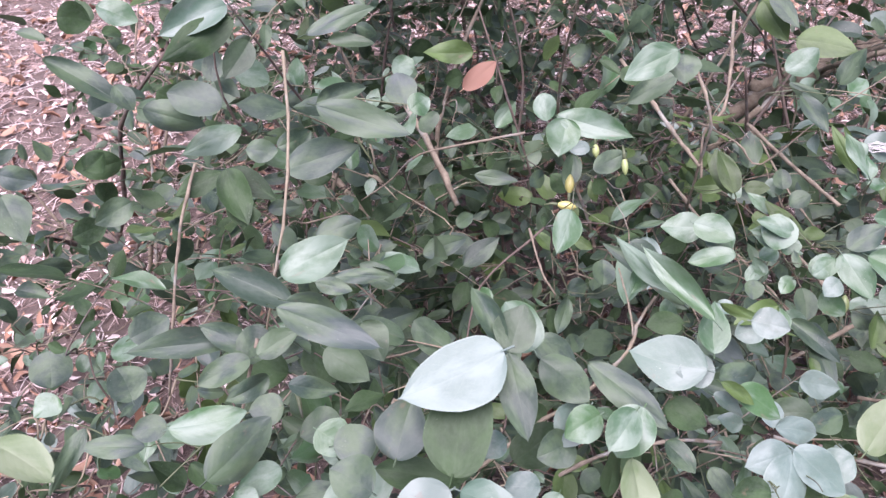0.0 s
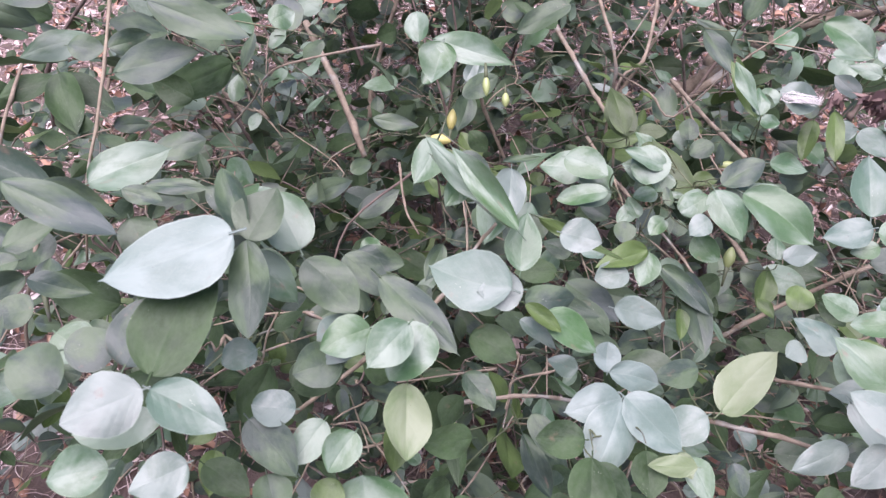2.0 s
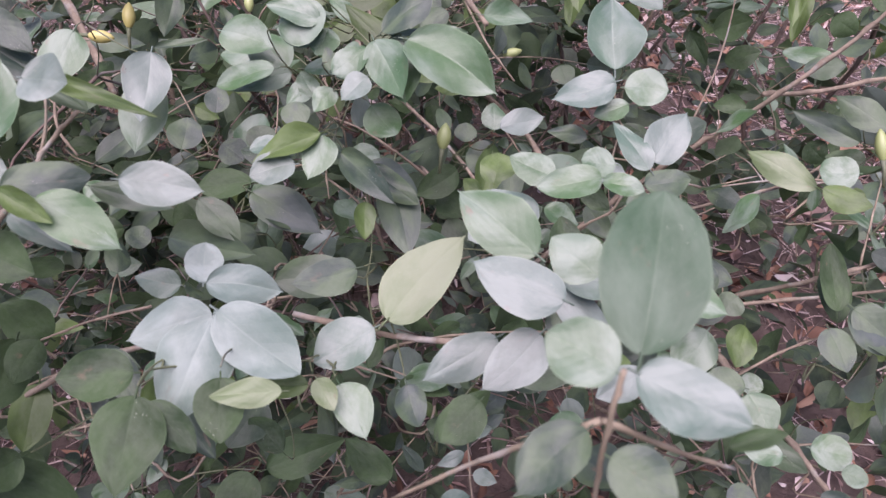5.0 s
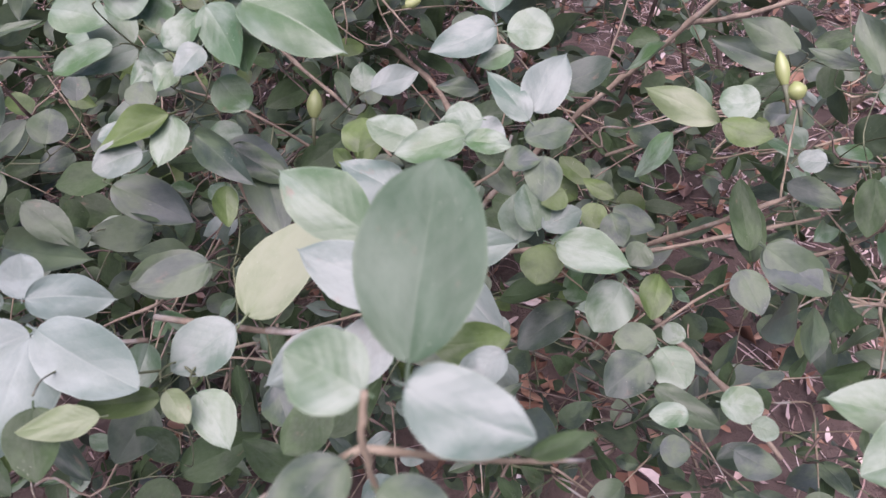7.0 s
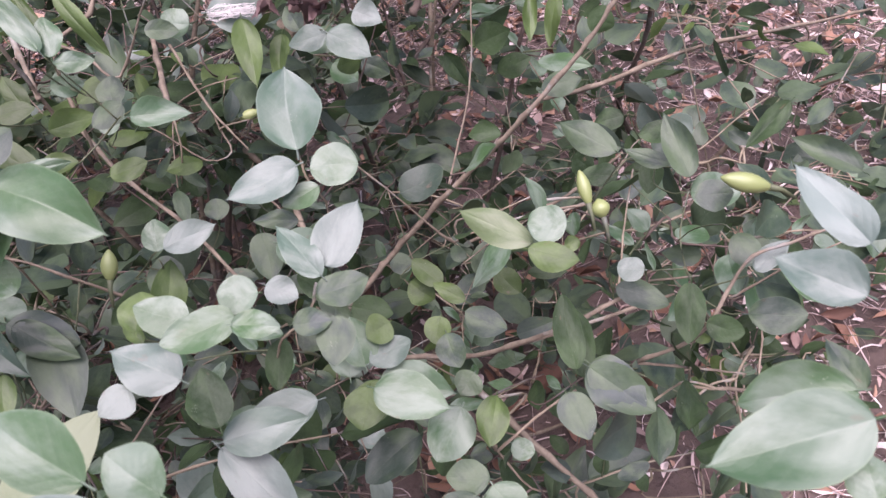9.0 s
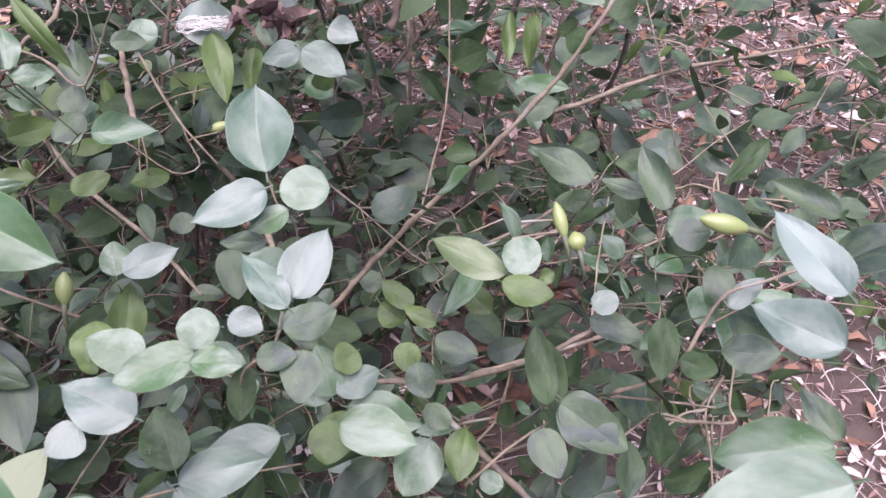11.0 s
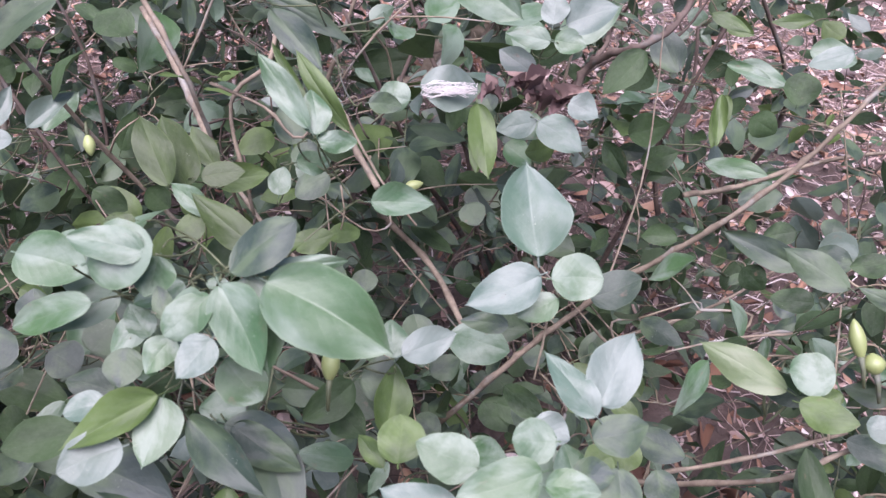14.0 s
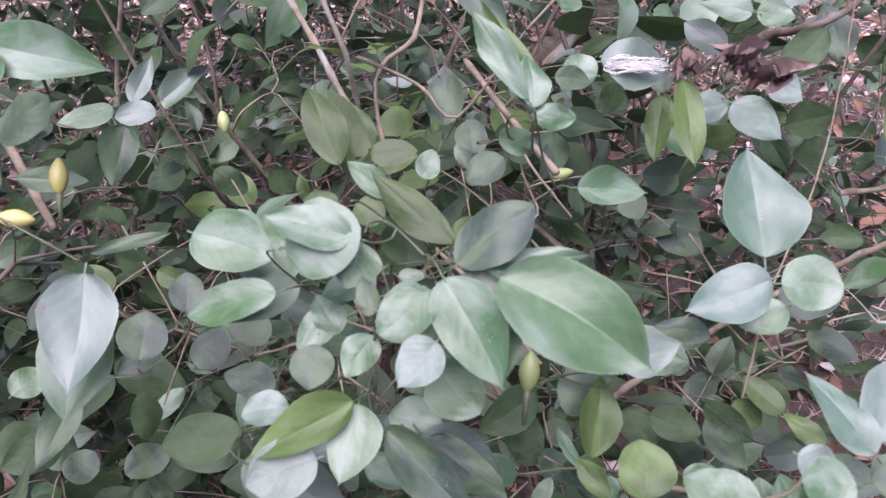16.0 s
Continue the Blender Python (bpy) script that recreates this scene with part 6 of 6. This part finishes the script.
outer("oval", (0.4994, 0.5882, 0.6746), (0.5181, 0.5797, 0.6732), 0.0167, (-0.24, -0.64, 0.73), PALE)
outer("ovate", (0.4967, 0.5870, 0.6746), (0.4698, 0.5998, 0.6773), 0.0153, (-0.23, -0.64, 0.73), PALE)
outer("oval", (0.4998, 0.5955, 0.6817), (0.5048, 0.6106, 0.6971), 0.0180, (-0.24, -0.65, 0.72), SHEEN)
outer("ovate", (0.6131, 0.6827, 0.6144), (0.5745, 0.6675, 0.5858), 0.0257, (-0.30, -0.61, 0.73), DEEP_SHADE)
outer("oval", (0.6343, 0.5442, 0.5610), (0.6632, 0.5365, 0.5688), 0.0204, (-0.35, -0.49, 0.80), LEAF)
outer("lance", (0.6618, 0.6371, 0.5939), (0.6489, 0.6061, 0.5646), 0.0123, (-0.35, -0.56, 0.75), YOUNG)
outer("lance", (0.6551, 0.6679, 0.6477), (0.6781, 0.6448, 0.6393), 0.0126, (-0.35, -0.61, 0.71), YOUNG)
outer("lance", (0.8618, 0.8038, 0.5693), (0.8241, 0.8231, 0.5627), 0.0158, (-0.41, -0.57, 0.71), YOUNG)
outer("oval", (0.8956, 0.7726, 0.5471), (0.8546, 0.7829, 0.5300), 0.0243, (-0.43, -0.54, 0.72), SHEEN)
outer("lance", (0.6683, 0.6508, 0.6129), (0.6953, 0.6277, 0.6079), 0.0124, (-0.36, -0.58, 0.73), PALE)
outer("ovate", (0.3302, 0.5794, 0.7109), (0.3540, 0.5520, 0.6837), 0.0175, (0.00, -0.70, 0.71), LEAF)
outer("lance", (0.3280, 0.6016, 0.7106), (0.3748, 0.5796, 0.6880), 0.0134, (0.00, -0.71, 0.70), LEAF)
outer("ovate", (0.1347, 0.6996, 0.5889), (0.1683, 0.7272, 0.6026), 0.0171, (0.21, -0.63, 0.75), SHEEN)
outer("ovate", (0.1329, 0.6494, 0.6153), (0.1457, 0.6767, 0.6341), 0.0135, (0.23, -0.62, 0.75), SHEEN)
outer("oval", (0.1544, 0.6242, 0.6225), (0.1318, 0.6176, 0.6236), 0.0163, (0.22, -0.62, 0.75), SHEEN)
outer("oval", (0.0568, 0.2619, 0.7182), (0.0851, 0.2435, 0.7025), 0.0243, (0.12, -0.53, 0.84), LEAF)
outer("oval", (0.0037, 0.1819, 0.7133), (-0.0240, 0.1636, 0.7120), 0.0268, (0.23, -0.41, 0.88), SHEEN)
outer("ovate", (0.0084, 0.1800, 0.7163), (0.0416, 0.1708, 0.7034), 0.0212, (0.23, -0.42, 0.88), SHEEN)
outer("oval", (-0.0359, 0.1843, 0.7065), (-0.0574, 0.1923, 0.7173), 0.0245, (0.29, -0.40, 0.87), LEAF)
outer("oval", (-0.0117, 0.1629, 0.6822), (-0.0343, 0.1540, 0.6848), 0.0213, (0.24, -0.36, 0.90), PALE)
outer("oval", (0.0215, 0.1667, 0.6841), (0.0007, 0.1524, 0.6826), 0.0199, (0.19, -0.37, 0.91), SHEEN)
outer("oval", (0.3929, 0.2862, 0.6142), (0.3897, 0.3096, 0.6259), 0.0178, (0.12, -0.43, 0.89), DEEP_SHADE)
outer("oval", (0.4572, 0.3605, 0.5326), (0.4831, 0.3666, 0.5357), 0.0182, (-0.00, -0.45, 0.89), SHEEN)
outer("oval", (0.4142, 0.3757, 0.5549), (0.4052, 0.3518, 0.5424), 0.0157, (0.06, -0.48, 0.87), DEEP_SHADE)
outer("oval", (0.3886, 0.3259, 0.6372), (0.3677, 0.3379, 0.6417), 0.0181, (-0.04, -0.42, 0.91), PALE)
outer("oval", (0.7021, 0.4678, 0.5571), (0.6800, 0.4760, 0.5509), 0.0179, (-0.39, -0.44, 0.81), DEEP_SHADE)
outer("oval", (0.6701, 0.4397, 0.5583), (0.6600, 0.4223, 0.5448), 0.0162, (-0.37, -0.42, 0.83), DEEP_SHADE)
outer("oval", (0.6695, 0.4791, 0.5164), (0.6447, 0.4930, 0.5136), 0.0193, (-0.34, -0.44, 0.83), DEEP_SHADE)
outer("oval", (0.7233, 0.5739, 0.4952), (0.6970, 0.5797, 0.4875), 0.0196, (-0.34, -0.48, 0.81), DEEP_SHADE)
outer("oval", (0.6064, 0.5610, 0.5177), (0.5813, 0.5718, 0.5165), 0.0166, (-0.26, -0.51, 0.82), DEEP_SHADE)
outer("oval", (0.6106, 0.2057, 0.6455), (0.5753, 0.2191, 0.6367), 0.0197, (-0.34, -0.30, 0.89), PALE)
outer("ovate", (0.5995, 0.1904, 0.6566), (0.5502, 0.1992, 0.6408), 0.0292, (-0.34, -0.28, 0.90), PALE)
outer("ovate", (0.6519, 0.2553, 0.6537), (0.6422, 0.2947, 0.6669), 0.0194, (-0.38, -0.38, 0.84), BRIGHT_SHEEN)
outer("ovate", (0.6389, 0.2379, 0.6479), (0.6176, 0.2663, 0.6503), 0.0216, (-0.37, -0.35, 0.86), SHEEN)
outer("ovate", (0.6423, 0.2234, 0.6053), (0.6389, 0.2469, 0.6118), 0.0123, (-0.34, -0.30, 0.89), LEAF)
outer("ovate", (0.6781, 0.2930, 0.6539), (0.6607, 0.3202, 0.6595), 0.0126, (-0.40, -0.42, 0.81), LEAF)

# the woody stems, branches and twigs that can be followed by eye
limb([(0.4100, 0.5706, 0.3055), (0.4767, 0.5719, 0.3778), (0.5057, 0.5736, 0.4069), (0.5574, 0.5682, 0.4622), (0.5959, 0.5550, 0.5068), (0.6219, 0.5364, 0.5508), (0.6592, 0.5305, 0.5954), (0.6821, 0.5298, 0.6280), (0.7053, 0.5328, 0.6572)], 0.0036, 0.0016, BARK, "stem")
limb([(0.5574, 0.5682, 0.4622), (0.5971, 0.6153, 0.5291), (0.6135, 0.6498, 0.5915), (0.6221, 0.6789, 0.6440)], 0.0011, 0.0006, BARK, "twig")
limb([(0.4513, 0.4626, 0.4059), (0.4930, 0.4342, 0.4288), (0.5309, 0.4111, 0.4420), (0.5728, 0.3643, 0.5079), (0.6079, 0.3676, 0.5141), (0.6290, 0.3687, 0.5195)], 0.0026, 0.0016, BARK, "branch")
limb([(0.5253, 0.3889, 0.4328), (0.5514, 0.3414, 0.4189), (0.5795, 0.3004, 0.3977), (0.5993, 0.2630, 0.3784)], 0.0032, 0.0020, BARK, "branch")
limb([(0.7042, 0.7120, 0.4361), (0.7779, 0.7290, 0.4251), (0.9120, 0.7578, 0.4240), (1.0805, 0.7695, 0.4128), (1.2032, 0.7888, 0.3998)], 0.0036, 0.0018, BARK, "branch")
limb([(0.6176, 0.3391, 0.4874), (0.6416, 0.3200, 0.5276), (0.6699, 0.3324, 0.5630), (0.6904, 0.3270, 0.5760), (0.7091, 0.3205, 0.5876)], 0.0015, 0.0009, BARK, "twig")
limb([(0.6173, 0.3384, 0.4867), (0.6479, 0.3340, 0.4741), (0.6898, 0.3248, 0.4590)], 0.0012, 0.0008, BARK, "twig")
limb([(0.6274, 0.3880, 0.4956), (0.6464, 0.4231, 0.5205), (0.6702, 0.4607, 0.5346)], 0.0009, 0.0007, TWIG, "twig")
limb([(0.4412, 0.3695, 0.5968), (0.4327, 0.3594, 0.5849), (0.4163, 0.3622, 0.5701), (0.4080, 0.3685, 0.5461)], 0.0010, 0.0007, TWIG, "twig")
limb([(0.4481, 0.4514, 0.6234), (0.4495, 0.4375, 0.6096), (0.4562, 0.4396, 0.5844), (0.4445, 0.4184, 0.5608)], 0.0009, 0.0007, TWIG, "twig")
limb([(0.2715, 0.6852, 0.5361), (0.3010, 0.6305, 0.5157), (0.3455, 0.5717, 0.4943), (0.3768, 0.5189, 0.4762)], 0.0024, 0.0016, BARK, "branch")
limb([(0.3658, 0.6895, 0.5883), (0.3865, 0.6285, 0.5598), (0.4089, 0.5890, 0.5389)], 0.0014, 0.0010, BARK, "twig")
limb([(0.5161, 0.3168, 0.4730), (0.5479, 0.3247, 0.4874), (0.5706, 0.3279, 0.4953)], 0.0011, 0.0008, BARK, "twig")
limb([(-0.1274, 0.5215, 0.7823), (-0.1207, 0.4709, 0.7411), (-0.1238, 0.4267, 0.6920), (-0.1341, 0.4015, 0.6490), (-0.1509, 0.3948, 0.5818)], 0.0016, 0.0011, TWIG, "stem")
limb([(-0.2110, 0.4944, 0.6925), (-0.2239, 0.4559, 0.6496), (-0.2378, 0.4146, 0.5739), (-0.2558, 0.3989, 0.4967)], 0.0016, 0.0014, BARK, "stem")
limb([(-0.1318, 0.3290, 0.6582), (-0.1474, 0.3087, 0.6057), (-0.1581, 0.3030, 0.5545)], 0.0016, 0.0013, BARK, "branch")
limb([(0.0677, 0.4951, 0.7231), (0.0311, 0.4989, 0.7123), (-0.0219, 0.5159, 0.6865), (-0.0497, 0.5333, 0.6460), (-0.0808, 0.5525, 0.6075)], 0.0013, 0.0008, BARK, "twig")
limb([(0.3387, 0.7945, 0.6969), (0.3208, 0.7065, 0.6291), (0.2878, 0.6638, 0.6115), (0.2920, 0.6251, 0.5386)], 0.0024, 0.0016, BARK, "stem")
limb([(0.0263, 0.2943, 0.5425), (0.0699, 0.3093, 0.5794), (0.1083, 0.3146, 0.6208), (0.1347, 0.3311, 0.6451), (0.1428, 0.3473, 0.6549), (0.1571, 0.3641, 0.6651)], 0.0019, 0.0013, TWIG, "branch")
limb([(0.1391, 0.3368, 0.6482), (0.1384, 0.3639, 0.6579), (0.1336, 0.3892, 0.6703)], 0.0011, 0.0007, TWIG, "twig")
limb([(0.1661, 0.3347, 0.5536), (0.1327, 0.3302, 0.5494), (0.0930, 0.3368, 0.5280)], 0.0010, 0.0007, BARK, "twig")
limb([(0.0936, 0.3024, 0.5207), (0.1334, 0.3148, 0.5330), (0.1886, 0.3223, 0.5400), (0.2307, 0.3273, 0.5299)], 0.0021, 0.0016, BARK, "branch")
limb([(0.0801, 0.5007, 0.6148), (0.0892, 0.4588, 0.5992), (0.1014, 0.4447, 0.5840)], 0.0013, 0.0010, BARK, "twig")
limb([(0.2495, 0.6420, 0.7090), (0.2695, 0.6162, 0.6615), (0.2752, 0.6246, 0.6073), (0.2821, 0.6398, 0.5269)], 0.0020, 0.0016, BARK, "branch")
limb([(0.3000, 0.6428, 0.7058), (0.2695, 0.6162, 0.6615)], 0.0010, 0.0008, BARK, "twig")
limb([(0.6452, 1.0580, 0.5386), (0.5640, 0.9963, 0.5103), (0.4856, 0.9519, 0.4716), (0.4310, 0.9663, 0.3827)], 0.0075, 0.0065, BARK, "stem")
limb([(0.3943, 0.6341, 0.4834), (0.4177, 0.6070, 0.4568), (0.4447, 0.5915, 0.4136)], 0.0011, 0.0008, BARK, "twig")
limb([(0.3064, 0.4721, 0.6162), (0.2791, 0.4803, 0.5885), (0.2560, 0.4906, 0.5642)], 0.0009, 0.0007, TWIG, "twig")
limb([(0.2589, 0.4848, 0.6203), (0.2698, 0.4639, 0.5983), (0.2733, 0.4655, 0.5698), (0.2708, 0.4754, 0.5186)], 0.0009, 0.0007, TWIG, "twig")
limb([(0.3581, 0.6245, 0.5573), (0.3576, 0.6096, 0.5398), (0.3471, 0.6106, 0.5075)], 0.0009, 0.0007, TWIG, "twig")
limb([(0.5555, 0.4335, 0.4093), (0.6277, 0.4278, 0.4189), (0.7070, 0.4353, 0.4145)], 0.0021, 0.0016, BARK, "branch")
limb([(0.3647, 0.1458, 0.7222), (0.3622, 0.1415, 0.7102), (0.3627, 0.1410, 0.6804), (0.3644, 0.1367, 0.6466)], 0.0009, 0.0007, TWIG, "twig")
limb([(0.3611, 0.1440, 0.7055), (0.3348, 0.1577, 0.6678), (0.3060, 0.1713, 0.6225)], 0.0010, 0.0007, TWIG, "twig")
limb([(0.3619, 0.1439, 0.7055), (0.3875, 0.1508, 0.6773), (0.4151, 0.1615, 0.6460)], 0.0010, 0.0007, TWIG, "twig")
limb([(0.2887, 0.3950, 0.5972), (0.2916, 0.3864, 0.5735), (0.2977, 0.3841, 0.5421)], 0.0016, 0.0013, BARK, "branch")
limb([(0.6160, 0.9363, 0.3894), (0.7083, 0.9965, 0.4341), (0.7752, 1.0100, 0.4495), (0.8431, 1.0217, 0.4630), (0.9108, 1.0644, 0.5128)], 0.0030, 0.0020, DARKBARK, "branch")
limb([(0.6608, 0.8533, 0.6390), (0.5554, 0.8704, 0.5992), (0.5631, 0.9752, 0.5215), (0.5452, 1.0419, 0.4460)], 0.0050, 0.0042, BARK, "branch")
limb([(-0.3161, 1.1473, 0.3209), (-0.1707, 1.0173, 0.2599), (-0.0897, 0.9270, 0.2153)], 0.0070, 0.0060, BARK, "stem")
limb([(-0.0701, 0.8466, 0.5810), (-0.0181, 0.7647, 0.5313), (0.0185, 0.7067, 0.4788)], 0.0050, 0.0045, BARK, "stem")
limb([(0.2527, 0.3048, 0.5725), (0.3029, 0.2875, 0.5709), (0.3405, 0.2562, 0.5975), (0.3607, 0.2156, 0.6283)], 0.0021, 0.0016, BARK, "branch")
limb([(0.2174, 0.7964, 0.6348), (0.2426, 0.7321, 0.6169), (0.2601, 0.6751, 0.6056), (0.2755, 0.6227, 0.5991)], 0.0030, 0.0025, BARK, "stem")
limb([(0.3538, 0.7058, 0.5995), (0.3653, 0.6147, 0.6091), (0.3767, 0.5265, 0.6218)], 0.0027, 0.0023, BARK, "stem")
limb([(0.3932, 0.7144, 0.4575), (0.4250, 0.6205, 0.4685), (0.4362, 0.5277, 0.4764)], 0.0033, 0.0028, BARK, "stem")
limb([(0.5771, 0.5753, 0.3924), (0.6471, 0.5757, 0.4085), (0.6893, 0.5793, 0.4219), (0.7351, 0.5882, 0.4422)], 0.0019, 0.0016, BARK, "twig")
limb([(0.5089, 1.0409, 0.4514), (0.5686, 1.0540, 0.4796), (0.6246, 1.0678, 0.5078)], 0.0133, 0.0114, BARK, "stem")

# green fruits and buds on short stalks
fruit((0.5910, 0.3694, 0.6004), (0.5906, 0.3834, 0.6144), 0.0076)
fruit((0.5967, 0.3631, 0.5952), (0.5963, 0.3705, 0.6026), 0.0103)
fruit((0.6482, 0.3088, 0.6417), (0.6280, 0.3180, 0.6468), 0.0093)
fruit((0.3374, 0.4071, 0.5993), (0.3408, 0.4182, 0.6112), 0.0089)
fruit((0.1217, 0.5423, 0.6237), (0.1229, 0.5546, 0.6378), 0.0092, RIPE)
fruit((0.1056, 0.5129, 0.6340), (0.1231, 0.5100, 0.6326), 0.0090, RIPE)
fruit((0.1769, 0.6902, 0.5828), (0.1778, 0.6795, 0.5706), 0.0088)
fruit((0.4048, 0.6386, 0.5377), (0.4226, 0.6381, 0.5412), 0.0088)
fruit((0.1468, 0.4745, 0.7129), (0.1479, 0.4650, 0.7019), 0.0057)
fruit((-0.0909, 0.2672, 0.6753), (-0.0927, 0.2730, 0.6821), 0.0054)
# the thick bare branch and a dark forked one at the back
limb([(0.4430, 1.0144, 0.3992), (0.4950, 1.0064, 0.4482), (0.5347, 0.9836, 0.4929), (0.5664, 0.9740, 0.5200), (0.5986, 0.9653, 0.5482), (0.6343, 0.9600, 0.5813)], 0.0150, 0.0125, BARK, "branch")
limb([(0.5831, 0.7464, 0.5403), (0.5969, 0.7561, 0.5623), (0.6085, 0.7396, 0.5845), (0.6228, 0.7125, 0.6029), (0.6479, 0.7158, 0.6125), (0.6641, 0.7231, 0.6246), (0.6812, 0.7356, 0.6428)], 0.0046, 0.0032, DARKBARK, "branch")
limb([(0.6003, 0.7542, 0.5685), (0.6183, 0.7648, 0.5848), (0.6284, 0.7847, 0.5945), (0.6473, 0.8187, 0.6071)], 0.0028, 0.0018, DARKBARK, "twig")
dried_flower((0.4664, 0.5405, 0.6671), 0.016, 3)
dried_flower((0.4715, 0.5344, 0.6642), 0.013, 4)
dried_flower((0.4846, 0.5270, 0.6663), 0.015, 5)
dried_flower((0.4519, 0.5592, 0.6578), 0.01, 6)
web_scrap((0.4120, 0.5786, 0.6543), (0.4471, 0.5711, 0.6535), 5)

FILL = random.Random(21)
placed = 0
while placed < 3000:
    p = Vector((FILL.uniform(-1.5, 1.9), FILL.uniform(0.3, 2.4), FILL.uniform(0.04, 0.95)))
    if FILL.random() > fullness(*p) or noise.noise(Vector((p.x * 7, p.y * 7, p.z * 7 + 3))) < -0.16 - 0.3 * step(0.5, 0.1, p.x):
        continue
    deep = behind(p)
    if deep < 0.045 or FILL.random() > 0.4 + math.exp((0.05 - deep) / 0.14):
        continue
    s = min(SHRUBS, key=lambda q: (q.at.xy - p.xy).length)
    local = p - s.at
    out = Vector((FILL.gauss(0, 0.8), FILL.gauss(-0.35, 0.7), FILL.uniform(-0.2, 0.7)))
    luck = FILL.random()
    # sprigs at the back take darker tones: interior shade put into leaf colour
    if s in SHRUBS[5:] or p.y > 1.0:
        tone = YOUNG if luck < 0.02 else PALE if luck < 0.08 else DEEP_SHADE if luck < 0.52 else LEAF
    else:
        tone = YOUNG if luck < 0.05 else PALE if luck < 0.20 else SHEEN if luck < 0.25 else DEEP_SHADE if luck < 0.45 else LEAF
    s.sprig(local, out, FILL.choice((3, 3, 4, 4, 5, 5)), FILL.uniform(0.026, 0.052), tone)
    placed += 1
# bare dead shoots among the leaves
placed = 0
while placed < 420:
    p = Vector((FILL.uniform(-0.7, 1.5), FILL.uniform(0.3, 1.9), FILL.uniform(0.10, 0.70)))
    if FILL.random() > fullness(*p) + 0.35 * step(0.5, 0.9, p.x) or behind(p) < 0.03:
        continue
    s = min(SHRUBS, key=lambda q: (q.at.xy - p.xy).length)
    way = Vector((FILL.gauss(0, 0.7), FILL.gauss(-0.2, 0.6), FILL.uniform(0.1, 1.0))).normalized() * FILL.uniform(0.05, 0.13)
    s.shoots.append((p - s.at - way, p - s.at + Vector((FILL.gauss(0, 0.008), FILL.gauss(0, 0.008), 0)), p - s.at + way, FILL.choice((BARK, TWIG, BARK, DARKBARK))))
    placed += 1
# extra low sprigs in shade-dark colours, added to darken beneath the front shrubs
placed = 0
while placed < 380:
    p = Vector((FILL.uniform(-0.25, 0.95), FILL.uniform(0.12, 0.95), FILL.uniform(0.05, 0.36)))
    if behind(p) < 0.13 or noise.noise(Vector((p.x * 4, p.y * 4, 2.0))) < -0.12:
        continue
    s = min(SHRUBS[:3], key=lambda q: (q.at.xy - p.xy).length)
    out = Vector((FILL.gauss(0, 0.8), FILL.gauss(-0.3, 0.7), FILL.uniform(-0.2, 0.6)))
    s.sprig(p - s.at, out, FILL.choice((3, 4, 5)), FILL.uniform(0.030, 0.050), DEEP_SHADE if FILL.random() < 0.45 else LEAF)
    placed += 1
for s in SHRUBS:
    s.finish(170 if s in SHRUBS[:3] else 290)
